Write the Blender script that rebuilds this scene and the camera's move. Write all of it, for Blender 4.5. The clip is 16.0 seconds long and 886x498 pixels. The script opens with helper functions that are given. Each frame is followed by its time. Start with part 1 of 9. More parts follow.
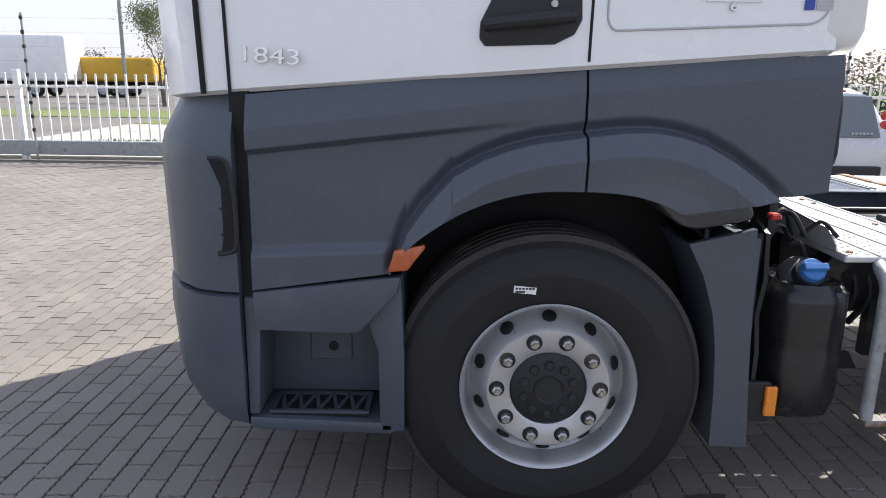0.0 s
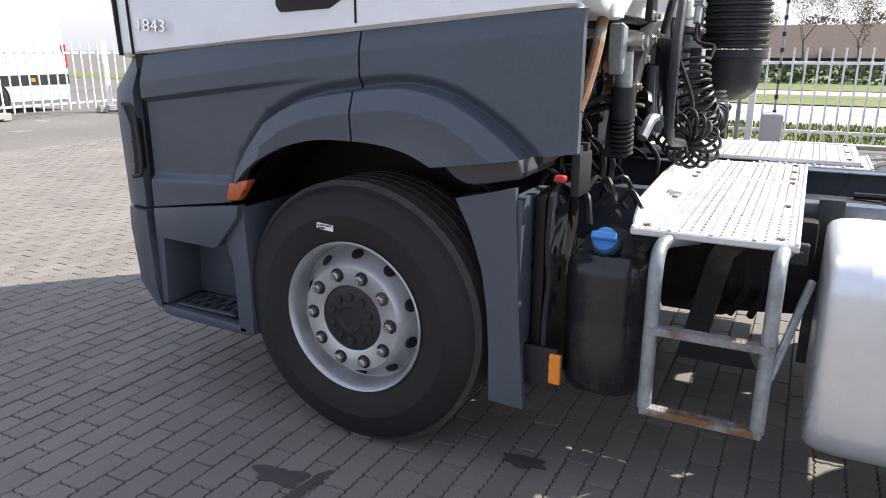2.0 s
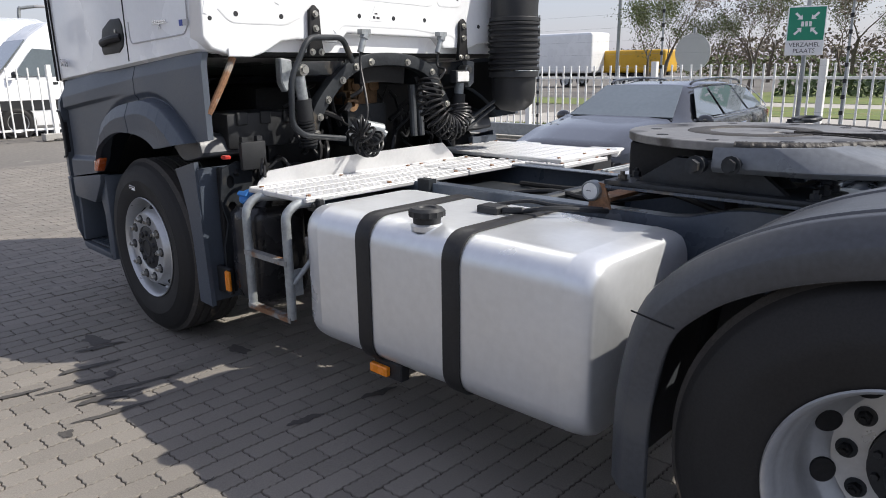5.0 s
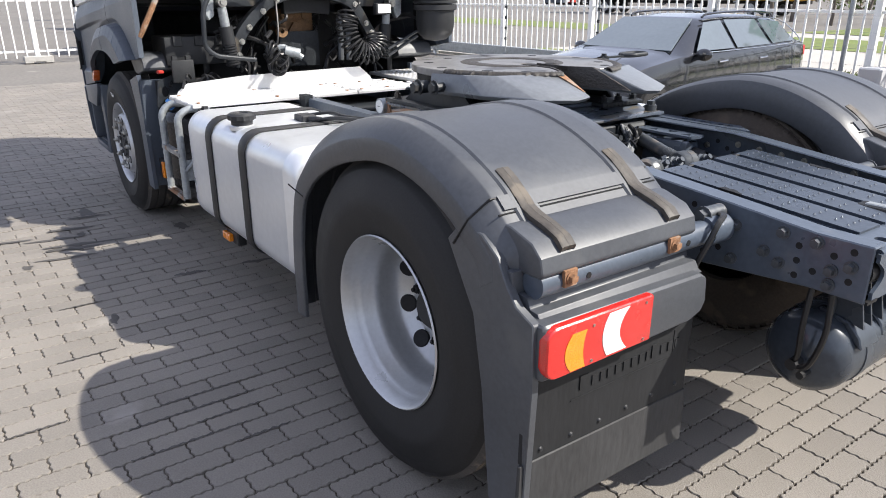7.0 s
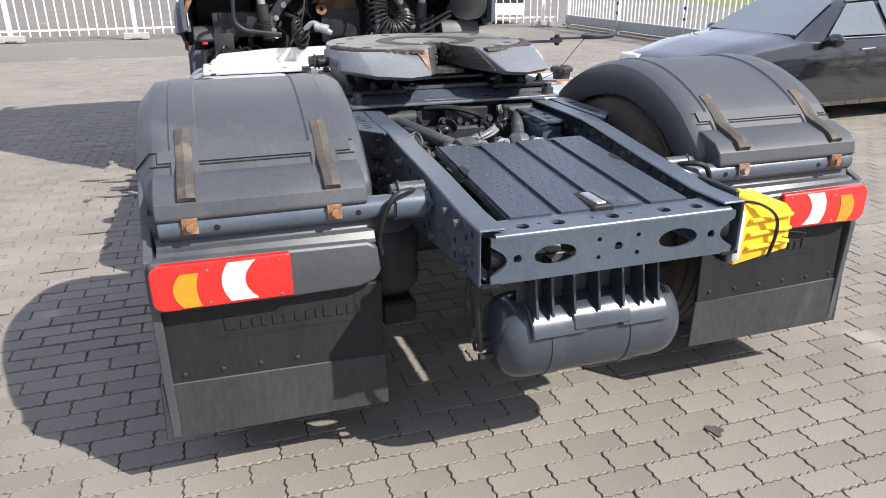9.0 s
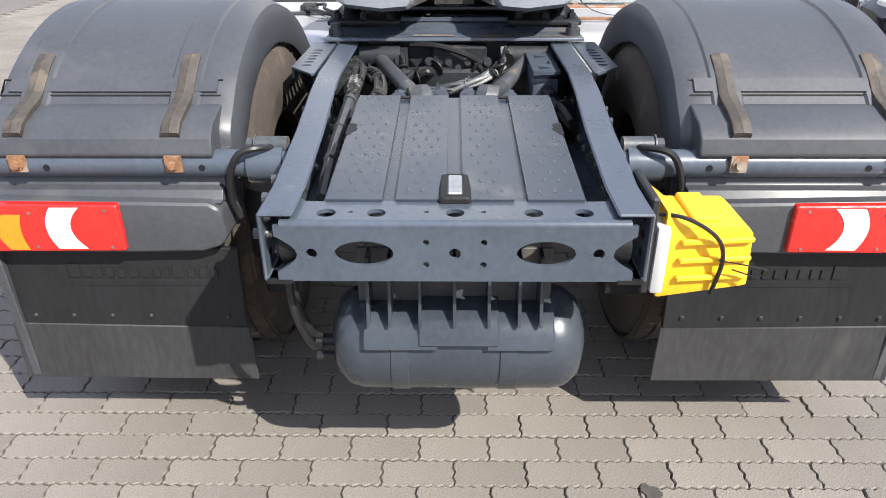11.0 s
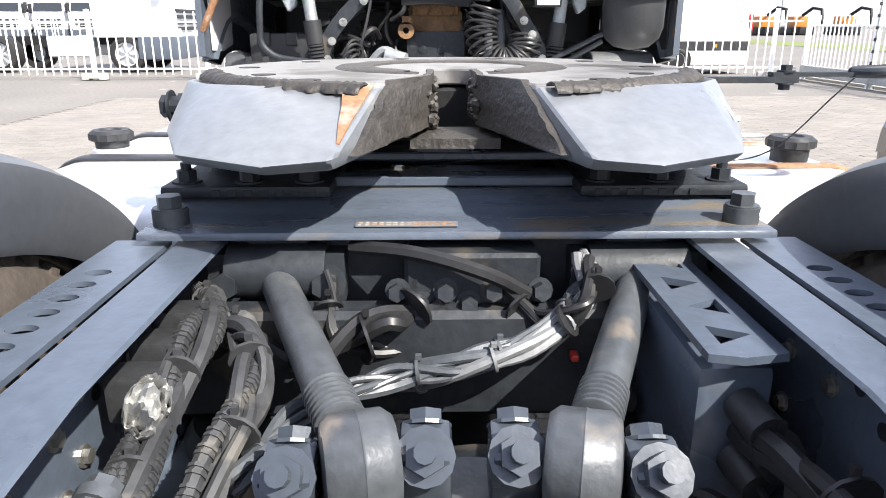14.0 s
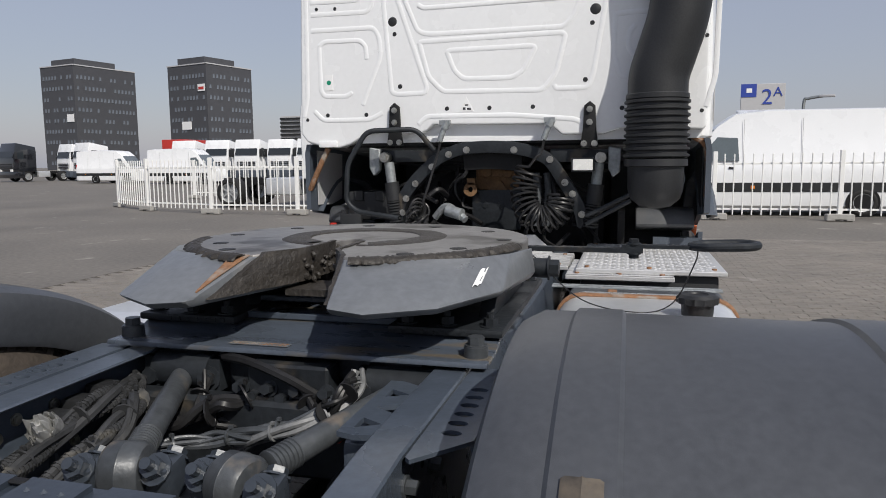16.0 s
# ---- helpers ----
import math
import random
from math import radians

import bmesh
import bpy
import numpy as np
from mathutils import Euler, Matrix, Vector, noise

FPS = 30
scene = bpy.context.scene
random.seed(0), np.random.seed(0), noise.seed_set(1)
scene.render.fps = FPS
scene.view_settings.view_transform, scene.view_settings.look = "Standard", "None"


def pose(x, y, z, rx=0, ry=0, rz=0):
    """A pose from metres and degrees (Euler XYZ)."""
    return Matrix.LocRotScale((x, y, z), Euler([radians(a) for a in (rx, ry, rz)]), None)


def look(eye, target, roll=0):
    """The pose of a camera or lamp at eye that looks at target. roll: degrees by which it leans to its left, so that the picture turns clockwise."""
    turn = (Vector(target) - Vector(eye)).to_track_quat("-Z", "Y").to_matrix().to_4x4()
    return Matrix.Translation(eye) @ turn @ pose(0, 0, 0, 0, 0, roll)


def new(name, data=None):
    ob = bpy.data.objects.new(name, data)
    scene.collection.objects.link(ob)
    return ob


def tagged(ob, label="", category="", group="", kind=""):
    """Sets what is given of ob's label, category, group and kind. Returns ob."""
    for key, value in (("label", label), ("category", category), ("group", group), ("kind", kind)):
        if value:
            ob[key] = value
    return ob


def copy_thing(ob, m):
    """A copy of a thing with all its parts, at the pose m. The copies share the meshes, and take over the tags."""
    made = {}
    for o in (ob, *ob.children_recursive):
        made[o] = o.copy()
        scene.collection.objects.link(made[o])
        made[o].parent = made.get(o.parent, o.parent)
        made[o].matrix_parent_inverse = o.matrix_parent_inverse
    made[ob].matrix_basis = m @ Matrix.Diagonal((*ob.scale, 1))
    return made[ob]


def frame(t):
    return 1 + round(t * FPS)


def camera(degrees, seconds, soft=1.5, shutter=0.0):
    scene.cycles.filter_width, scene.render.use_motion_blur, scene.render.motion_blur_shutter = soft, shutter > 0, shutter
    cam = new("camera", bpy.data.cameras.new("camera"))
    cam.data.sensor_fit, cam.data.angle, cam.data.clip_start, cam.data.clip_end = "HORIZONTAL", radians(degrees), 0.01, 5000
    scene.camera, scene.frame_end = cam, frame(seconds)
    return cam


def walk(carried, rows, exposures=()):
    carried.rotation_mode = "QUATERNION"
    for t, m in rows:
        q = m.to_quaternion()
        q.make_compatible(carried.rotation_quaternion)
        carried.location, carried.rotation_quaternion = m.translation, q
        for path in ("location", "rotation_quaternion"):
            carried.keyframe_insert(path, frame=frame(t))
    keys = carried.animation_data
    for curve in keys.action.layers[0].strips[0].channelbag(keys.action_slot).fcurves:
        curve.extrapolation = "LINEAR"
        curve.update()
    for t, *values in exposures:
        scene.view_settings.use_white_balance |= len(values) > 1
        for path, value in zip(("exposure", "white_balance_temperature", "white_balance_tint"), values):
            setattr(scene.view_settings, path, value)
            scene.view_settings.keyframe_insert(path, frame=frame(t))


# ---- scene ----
cam = camera(64.6, 16.0, soft=0.95)
PATH = [
    (0, (-0.346, -3.282, 1.471), (-0.347, -1.338, 1.0), 0.8),
    (0.5, (0.033, -3.331, 1.439), (-0.138, -1.405, 0.93), 0.8),
    (1, (0.474, -3.31, 1.453), (0.116, -1.417, 0.917), 0.7),
    (1.5, (0.95, -3.247, 1.451), (0.328, -1.425, 0.908), 0.3),
    (2, (1.393, -3.151, 1.444), (0.511, -1.442, 0.897), 0.1),
    (2.5, (1.768, -3.022, 1.449), (0.751, -1.39, 0.9), 0.1),
    (3, (2.238, -3.026, 1.434), (1.102, -1.46, 0.927), 0.0),
    (3.5, (2.61, -2.936, 1.408), (1.38, -1.44, 0.91), -0.2),
    (4, (2.999, -2.884, 1.403), (1.722, -1.425, 0.914), -0.4),
    (4.2, (3.184, -2.907, 1.411), (1.894, -1.457, 0.929), -0.4),
    (6.3, (4.896, -2.493, 1.528), (3.459, -1.244, 0.917), -0.3),
    (6.5, (5.042, -2.437, 1.523), (3.585, -1.222, 0.888), 0.0),
    (7, (5.456, -2.281, 1.528), (3.938, -1.176, 0.841), 0.0),
    (7.5, (5.708, -2.013, 1.51), (4.129, -1.027, 0.78), -0.1),
    (8, (6.006, -1.703, 1.502), (4.361, -0.834, 0.768), -0.3),
    (8.5, (6.248, -1.351, 1.52), (4.522, -0.654, 0.788), -0.2),
    (9, (6.319, -0.997, 1.532), (4.545, -0.439, 0.796), -0.4),
    (9.2, (6.37, -0.857, 1.518), (4.577, -0.365, 0.783), -0.4),
    (11.3, (5.855, 0.017, 1.514), (4.09, -0.029, 0.575), -0.4),
    (11.5, (5.692, 0.0, 1.512), (3.931, -0.036, 0.564), -0.4),
    (12, (5.312, -0.012, 1.47), (3.555, 0.056, 0.518), 0.2),
    (12.5, (4.995, -0.009, 1.443), (3.232, 0.074, 0.503), -0.2),
    (13, (4.722, -0.063, 1.383), (2.933, 0.02, 0.493), 0.2),
    (13.5, (4.525, -0.092, 1.326), (2.712, -0.022, 0.486), 0.1),
    (14, (4.407, -0.036, 1.304), (2.503, -0.011, 0.693), -0.1),
    (14.5, (4.394, 0.051, 1.343), (2.413, 0.009, 1.071), -0.0),
    (15, (4.575, 0.182, 1.381), (2.589, 0.031, 1.2), -0.1),
    (15.5, (4.732, 0.436, 1.412), (2.757, 0.174, 1.24), -0.5),
    (16, (4.831, 0.755, 1.434), (2.912, 0.248, 1.191), -0.5),
]
walk(cam, [(t, look(eye, target, roll)) for t, eye, target, roll in PATH],
     exposures=((0, 1.12), (0.5, 1.6), (1.5, 1.46), (2, 1.22), (2.5, 0.86), (3.5, 0.46), (4.2, 0.48), (6.3, 0.82), (7, 1.1), (8, 1.14), (9, 1.08), (11.3, 1.25), (12.5, 1.6), (13, 1.76), (14, 1.75), (14.5, 0.75), (15, -0.1), (16, -0.1)))

# ---- light ----
SUN_EL, SUN_AZ = radians(44), radians(46)
world = bpy.data.worlds.new("world")
scene.world = world
world.use_nodes = True
wn = world.node_tree
bg = wn.nodes["Background"]
sky = wn.nodes.new("ShaderNodeTexSky")
sky.sky_type, sky.sun_disc = "NISHITA", False
sky.sun_elevation, sky.sun_rotation = SUN_EL, SUN_AZ
sky.air_density, sky.dust_density, sky.ozone_density = 1.3, 1.2, 2.0
haze = wn.nodes.new("ShaderNodeMix")          # thin even haze over the clear sky
haze.data_type = "RGBA"
haze.inputs["Factor"].default_value = 0.75
haze.inputs["B"].default_value = (2.72, 2.8, 3.55, 1)
wn.links.new(sky.outputs[0], haze.inputs["A"])
wn.links.new(haze.outputs["Result"], bg.inputs[0])
bg.inputs[1].default_value = 0.137
sun = new("sun", bpy.data.lights.new("sun", "SUN"))
sun.data.energy, sun.data.angle, sun.data.color = 4.15, radians(0.6), (1.0, 0.95, 0.87)
sun.matrix_world = look((20 * math.sin(SUN_AZ), 20 * math.cos(SUN_AZ), 20 * math.tan(SUN_EL)), (0, 0, 0))


# ---- materials ----
def material(name, color, rough=0.5, metal=0.0, vary=0.25, scale=6.0, fine=60.0, bump=0.0, coat=0.0,
             stain=None, stain_at=0.6, per_object=0.0, island=0.0, stretch=(1, 1, 1), bump_scale=None, spec=0.5):
    """Principled material with variation at two scales, optional stains with a shape of their own, and fine relief."""
    m = bpy.data.materials.new(name)
    m.use_nodes = True
    nt = m.node_tree
    n, k = nt.nodes, nt.links
    p = n["Principled BSDF"]
    co = n.new("ShaderNodeTexCoord")
    mp = n.new("ShaderNodeMapping")
    mp.inputs["Scale"].default_value = stretch
    k.new(co.outputs["Object"], mp.inputs[0])

    def noise_tex(s, d=4.0):
        t = n.new("ShaderNodeTexNoise")
        t.inputs["Scale"].default_value, t.inputs["Detail"].default_value = s, d
        k.new(mp.outputs[0], t.inputs["Vector"])
        return t
    a, b = noise_tex(scale, 5.0), noise_tex(fine, 3.0)
    add = n.new("ShaderNodeMath")
    add.operation = "ADD"
    k.new(a.outputs["Fac"], add.inputs[0])
    k.new(b.outputs["Fac"], add.inputs[1])
    value = add.outputs[0]
    if per_object or island:
        if island:
            g = n.new("ShaderNodeNewGeometry")
            out = g.outputs["Random Per Island"]
        else:
            g = n.new("ShaderNodeObjectInfo")
            out = g.outputs["Random"]
        mul = n.new("ShaderNodeMath")
        mul.operation = "MULTIPLY_ADD"
        mul.inputs[1].default_value = (per_object or island)
        k.new(out, mul.inputs[0])
        k.new(value, mul.inputs[2])
        value = mul.outputs[0]
    ramp = n.new("ShaderNodeMapRange")
    ramp.inputs["From Min"].default_value = 0.6
    ramp.inputs["From Max"].default_value = 1.4 + (per_object or island)
    ramp.inputs["To Min"].default_value, ramp.inputs["To Max"].default_value = 1 - vary, 1 + vary
    k.new(value, ramp.inputs["Value"])
    mix = n.new("ShaderNodeVectorMath")
    mix.operation = "SCALE"
    mix.inputs[0].default_value = color
    k.new(ramp.outputs[0], mix.inputs["Scale"])
    col = mix.outputs[0]
    if stain:
        st = noise_tex(scale * 0.6 + 1.3, 8.0)
        sr = n.new("ShaderNodeMapRange")
        sr.inputs["From Min"].default_value, sr.inputs["From Max"].default_value = stain_at, stain_at + 0.08
        k.new(st.outputs["Fac"], sr.inputs["Value"])
        mx = n.new("ShaderNodeMix")
        mx.data_type = "RGBA"
        k.new(sr.outputs[0], mx.inputs["Factor"])
        k.new(col, mx.inputs["A"])
        mx.inputs["B"].default_value = (*stain, 1)
        col = mx.outputs["Result"]
    k.new(col, p.inputs["Base Color"])
    rr = n.new("ShaderNodeMapRange")
    rr.inputs["From Min"].default_value, rr.inputs["From Max"].default_value = 0.3, 0.7
    rr.inputs["To Min"].default_value, rr.inputs["To Max"].default_value = max(rough - 0.08, 0.02), min(rough + 0.08, 1)
    k.new(a.outputs["Fac"], rr.inputs["Value"])
    k.new(rr.outputs[0], p.inputs["Roughness"])
    p.inputs["Metallic"].default_value = metal
    p.inputs["Specular IOR Level"].default_value = spec
    p.inputs["Coat Weight"].default_value = coat
    p.inputs["Coat Roughness"].default_value = 0.05
    if bump:
        bp = n.new("ShaderNodeBump")
        bp.inputs["Strength"].default_value, bp.inputs["Distance"].default_value = bump, 0.004
        src = noise_tex(bump_scale, 4.0) if bump_scale else b
        k.new(src.outputs["Fac"], bp.inputs["Height"])
        k.new(bp.outputs[0], p.inputs["Normal"])
    return m


def glass_material(name, color, rough=0.03, trans=0.9):
    m = bpy.data.materials.new(name)
    m.use_nodes = True
    p = m.node_tree.nodes["Principled BSDF"]
    p.inputs["Base Color"].default_value = (*color, 1)
    p.inputs["Roughness"].default_value = rough
    p.inputs["Transmission Weight"].default_value = trans
    return m


M = {}
M["white"] = material("white_paint", (0.80, 0.81, 0.82), 0.28, 0, 0.03, 1.5, 40, coat=0.5)
M["grey"] = material("grey_plastic", (0.064, 0.077, 0.098), 0.42, 0, 0.14, 2.5, 90, bump=0.08, bump_scale=900, stain=(0.078, 0.090, 0.110), stain_at=0.6)
M["dark"] = material("black_plastic", (0.022, 0.023, 0.025), 0.5, 0, 0.3, 5, 120, bump=0.15, spec=0.35)
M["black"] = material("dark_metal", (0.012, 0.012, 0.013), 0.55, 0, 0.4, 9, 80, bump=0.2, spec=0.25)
M["rubber"] = material("tyre_rubber", (0.019, 0.0185, 0.0185), 0.66, 0, 0.3, 7, 160, bump=0.15, spec=0.3)
M["tread"] = material("worn_tread", (0.055, 0.050, 0.046), 0.85, 0, 0.35, 14, 120, bump=0.4, stain=(0.15, 0.12, 0.09), stain_at=0.6)
M["dusty"] = material("dusty_tyre", (0.048, 0.038, 0.030), 0.9, 0, 0.35, 9, 90, bump=0.5, stain=(0.085, 0.066, 0.05), stain_at=0.55)
M["fender"] = material("fender_plastic", (0.050, 0.054, 0.062), 0.44, 0, 0.24, 3, 70, bump=0.06, bump_scale=700, stain=(0.070, 0.073, 0.078), stain_at=0.62, spec=0.6)
M["flap"] = material("mudflap_rubber", (0.014, 0.0145, 0.016), 0.62, 0, 0.35, 5, 60, bump=0.15, stain=(0.045, 0.044, 0.042), stain_at=0.60, stretch=(1, 1, 0.3), spec=0.3)
# Lighter copy of the flap rubber: dust, plus the light on the lower flap.
M["flap_lit_dusty"] = material("lit_dusty_flap_rubber", (0.034, 0.034, 0.035), 0.65, 0, 0.4, 5, 60, bump=0.15, stain=(0.070, 0.067, 0.062), stain_at=0.56, stretch=(1, 1, 0.3), spec=0.35)
M["frame"] = material("frame_paint", (0.068, 0.084, 0.110), 0.32, 0.1, 0.2, 4, 60, bump=0.12, stain=(0.115, 0.122, 0.132), stain_at=0.64)
M["plate"] = material("dirty_plate_paint", (0.070, 0.085, 0.110), 0.30, 0.1, 0.25, 5, 60, bump=0.15, stain=(0.115, 0.10, 0.08), stain_at=0.55, stretch=(4, 1, 1))
M["gloss"] = material("glossy_black_plastic", (0.016, 0.016, 0.018), 0.26, 0, 0.25, 6, 90, bump=0.1)
M["tankpaint"] = material("air_tank_paint", (0.040, 0.048, 0.060), 0.24, 0.1, 0.2, 5, 60, bump=0.08)
M["tray"] = material("tray_plastic", (0.034, 0.043, 0.058), 0.30, 0.05, 0.22, 5, 70, bump=0.12, stain=(0.068, 0.075, 0.086), stain_at=0.62)
# The studs are about twice as pale as the tray.
M["stud"] = material("pale_stud_plastic", (0.07, 0.082, 0.10), 0.26, 0.1, 0.2, 30, 200)
M["under"] = material("underbody_paint", (0.018, 0.021, 0.025), 0.5, 0.1, 0.4, 7, 60, bump=0.3, stain=(0.07, 0.06, 0.048), stain_at=0.6, spec=0.35)
M["silver"] = material("silver_rim_paint", (0.47, 0.48, 0.49), 0.34, 0.55, 0.10, 8, 60, bump=0.06, stain=(0.36, 0.355, 0.345), stain_at=0.70)
M["steel"] = material("nut_steel", (0.42, 0.41, 0.38), 0.35, 0.9, 0.3, 30, 90)
M["galv"] = material("galvanised_steel", (0.30, 0.32, 0.33), 0.5, 0.5, 0.3, 14, 60, bump=0.2, stain=(0.22, 0.13, 0.08), stain_at=0.66)
M["rust"] = material("rusty_steel", (0.24, 0.125, 0.065), 0.8, 0.1, 0.45, 16, 90, bump=0.4, stain=(0.30, 0.26, 0.22), stain_at=0.56)
M["rungs"] = material("rusty_galvanised_rung", (0.25, 0.25, 0.245), 0.65, 0.3, 0.3, 14, 70, bump=0.35, stain=(0.20, 0.105, 0.055), stain_at=0.47)
M["alu_tank"] = material("brushed_aluminium", (0.70, 0.715, 0.73), 0.34, 0.6, 0.06, 2.2, 30, bump=0.03)
M["tread_alu"] = material("aluminium_treadplate", (0.60, 0.60, 0.60), 0.38, 0.45, 0.08, 7, 60, bump=0.1)
M["strap"] = material("strap_rubber", (0.018, 0.018, 0.019), 0.5, 0, 0.3, 8, 90, spec=0.35)
M["blue"] = material("blue_cap", (0.045, 0.19, 0.50), 0.45, 0, 0.1, 10, 60)
M["orange"] = material("orange_reflector", (0.80, 0.24, 0.012), 0.25, 0, 0.1, 40, 200, bump=0.3, coat=0.6)
M["amber_dull"] = material("amber_side_lamp", (0.42, 0.085, 0.02), 0.25, 0, 0.12, 20, 200, coat=0.6)
M["red"] = material("red_lens", (0.52, 0.018, 0.014), 0.22, 0, 0.25, 30, 300, bump=0.15, coat=0.7)
M["lens_white"] = material("white_lens", (0.72, 0.72, 0.70), 0.25, 0, 0.06, 30, 300, bump=0.15, coat=0.6)
M["yellow"] = material("yellow_plastic", (0.85, 0.48, 0.02), 0.42, 0, 0.1, 8, 60, bump=0.15)
M["wheelgrey"] = material("fifth_wheel_paint", (0.15, 0.16, 0.172), 0.34, 0.15, 0.2, 6, 50, bump=0.15, stain=(0.20, 0.20, 0.20), stain_at=0.62)
M["wornplate"] = material("worn_plate_steel", (0.17, 0.165, 0.16), 0.42, 0.3, 0.3, 5, 45, bump=0.25, stain=(0.055, 0.05, 0.045), stain_at=0.55)
M["grease"] = material("dried_grease", (0.030, 0.026, 0.022), 0.6, 0, 0.5, 18, 110, bump=1.0, bump_scale=90)
M["bluegrey"] = material("axle_paint", (0.062, 0.068, 0.075), 0.42, 0.15, 0.3, 12, 60, bump=0.3, stain=(0.15, 0.13, 0.11), stain_at=0.62)
M["cable"] = material("cable_sheath", (0.016, 0.016, 0.017), 0.42, 0, 0.3, 20, 90, spec=0.35)
M["chrome"] = material("chrome_badge", (0.62, 0.62, 0.64), 0.18, 1.0, 0.05, 10, 60)
M["brown"] = material("brown_cast_iron", (0.17, 0.095, 0.045), 0.7, 0.1, 0.4, 14, 80, bump=0.4)
M["concrete"] = material("concrete", (0.34, 0.33, 0.31), 0.85, 0, 0.2, 8, 90, bump=0.4)
M["fence"] = material("white_fence_paint", (0.80, 0.80, 0.78), 0.45, 0, 0.08, 3, 60, stain=(0.62, 0.59, 0.53), stain_at=0.68)
# Opaque blue-grey: the sky's reflection in the windscreen is put into the base colour.
M["screen"] = material("sky_toned_windscreen", (0.12, 0.145, 0.16), 0.05, 0, 0.12, 2, 20, coat=1.0)
M["farglass"] = material("dark_windscreen", (0.025, 0.03, 0.035), 0.08, 0, 0.1, 3, 20)
M["carblack"] = material("black_car_paint", (0.012, 0.013, 0.016), 0.12, 0, 0.1, 3, 60, coat=1.0)
M["carsilver"] = material("silver_car_paint", (0.52, 0.53, 0.55), 0.25, 0.3, 0.05, 3, 60, coat=0.8)
# Opaque too: sky reflection and unbuilt interior are given by this grey.
M["glass"] = material("sky_toned_window", (0.10, 0.12, 0.13), 0.04, 0, 0.1, 3, 20, coat=1.0)
M["paintgreen"] = material("sign_green", (0.01, 0.24, 0.14), 0.4, 0, 0.05, 5, 60)
M["signwhite"] = material("sign_white", (0.8, 0.8, 0.8), 0.4, 0, 0.05, 5, 60)
M["signblue"] = material("sign_blue", (0.03, 0.06, 0.32), 0.4, 0, 0.05, 5, 60)
M["signgrey"] = material("sign_grey", (0.45, 0.45, 0.46), 0.5, 0, 0.05, 5, 60)
M["darktext"] = material("dark_print", (0.03, 0.03, 0.035), 0.6, 0, 0.1, 5, 60)
M["redpaint"] = material("red_paint", (0.45, 0.03, 0.02), 0.4, 0, 0.15, 5, 60)
M["block"] = material("dark_brick_cladding", (0.060, 0.062, 0.070), 0.7, 0, 0.2, 0.6, 6)
M["pane"] = material("far_window_glass", (0.16, 0.18, 0.21), 0.12, 0, 0.5, 0.2, 1)
M["bark"] = material("bark", (0.12, 0.10, 0.08), 0.9, 0, 0.3, 5, 40, bump=0.3)
M["twig"] = material("twigs", (0.14, 0.115, 0.085), 0.9, 0, 0.3, 3, 20)
M["leaf"] = material("spring_leaves", (0.085, 0.11, 0.035), 0.8, 0, 0.5, 2, 9, island=0.5)
M["hedge"] = material("hedge_leaves", (0.055, 0.085, 0.03), 0.8, 0, 0.5, 1, 9, island=0.5)
M["grass"] = material("grass", (0.115, 0.15, 0.035), 0.9, 0, 0.35, 0.8, 25, bump=0.5, stain=(0.17, 0.16, 0.06), stain_at=0.55)
M["road"] = material("pale_road", (0.36, 0.34, 0.31), 0.9, 0, 0.12, 0.5, 20, bump=0.2)
M["roof"] = material("brown_roof_tiles", (0.11, 0.075, 0.06), 0.8, 0, 0.2, 2, 20)
M["brickwall"] = material("dark_house_wall", (0.10, 0.08, 0.07), 0.8, 0, 0.2, 2, 20)
M["ironyellow"] = material("yellow_machine", (0.55, 0.32, 0.02), 0.5, 0, 0.15, 2, 20)
PAVE = dict(rough=0.75, vary=0.36, scale=1.1, fine=170, bump=0.7, stain=(0.27, 0.25, 0.225), stain_at=0.665)
M["paver"] = material("worn_concrete_paver", (0.186, 0.169, 0.148), per_object=0.30, **PAVE)
M["pavers"] = material("worn_concrete_pavers", (0.186, 0.169, 0.148), island=0.30, **PAVE)
M["joint"] = material("sandy_joints", (0.070, 0.060, 0.048), 0.95, 0, 0.35, 3, 80, bump=0.4)
M["yard"] = material("yard_paving", (0.142, 0.131, 0.117), 0.85, 0, 0.34, 0.35, 14, bump=0.5, stain=(0.25, 0.235, 0.21), stain_at=0.64)
M["oil"] = material("oil_stain", (0.060, 0.055, 0.050), 0.72, 0, 0.4, 9, 60)


# ---- mesh tools ----
def finish(bm, name, mats, parent=None, label="", angle=35, m=None):
    me = bpy.data.meshes.new(name)
    bmesh.ops.recalc_face_normals(bm, faces=bm.faces)
    bm.to_mesh(me)
    bm.free()
    for q in (mats if isinstance(mats, (list, tuple)) else [mats]):
        me.materials.append(q)
    me.polygons.foreach_set("use_smooth", [True] * len(me.polygons))
    me.set_sharp_from_angle(angle=radians(angle))
    ob = new(name, me)
    if parent:
        ob.parent = parent
    if m is not None:
        ob.matrix_basis = m
    if label:
        tagged(ob, label)
    return ob


def part(name, bm, mat, parent, label="", angle=35, m=None):
    return finish(bm, name, mat, parent, label, angle, m)


def anchor(name, at=(0, 0, 0), m=None):
    e = new(name)
    e.empty_display_size = 0.2
    e.matrix_basis = m if m is not None else Matrix.Translation(at)
    return e


def bev(bm, w=0.004, seg=1, angle=40):
    es = [e for e in bm.edges if len(e.link_faces) == 2 and e.calc_face_angle(0) > radians(angle)]
    if es:
        bmesh.ops.bevel(bm, geom=es, offset=w, segments=seg, profile=0.6, affect="EDGES", clamp_overlap=True)
    return bm


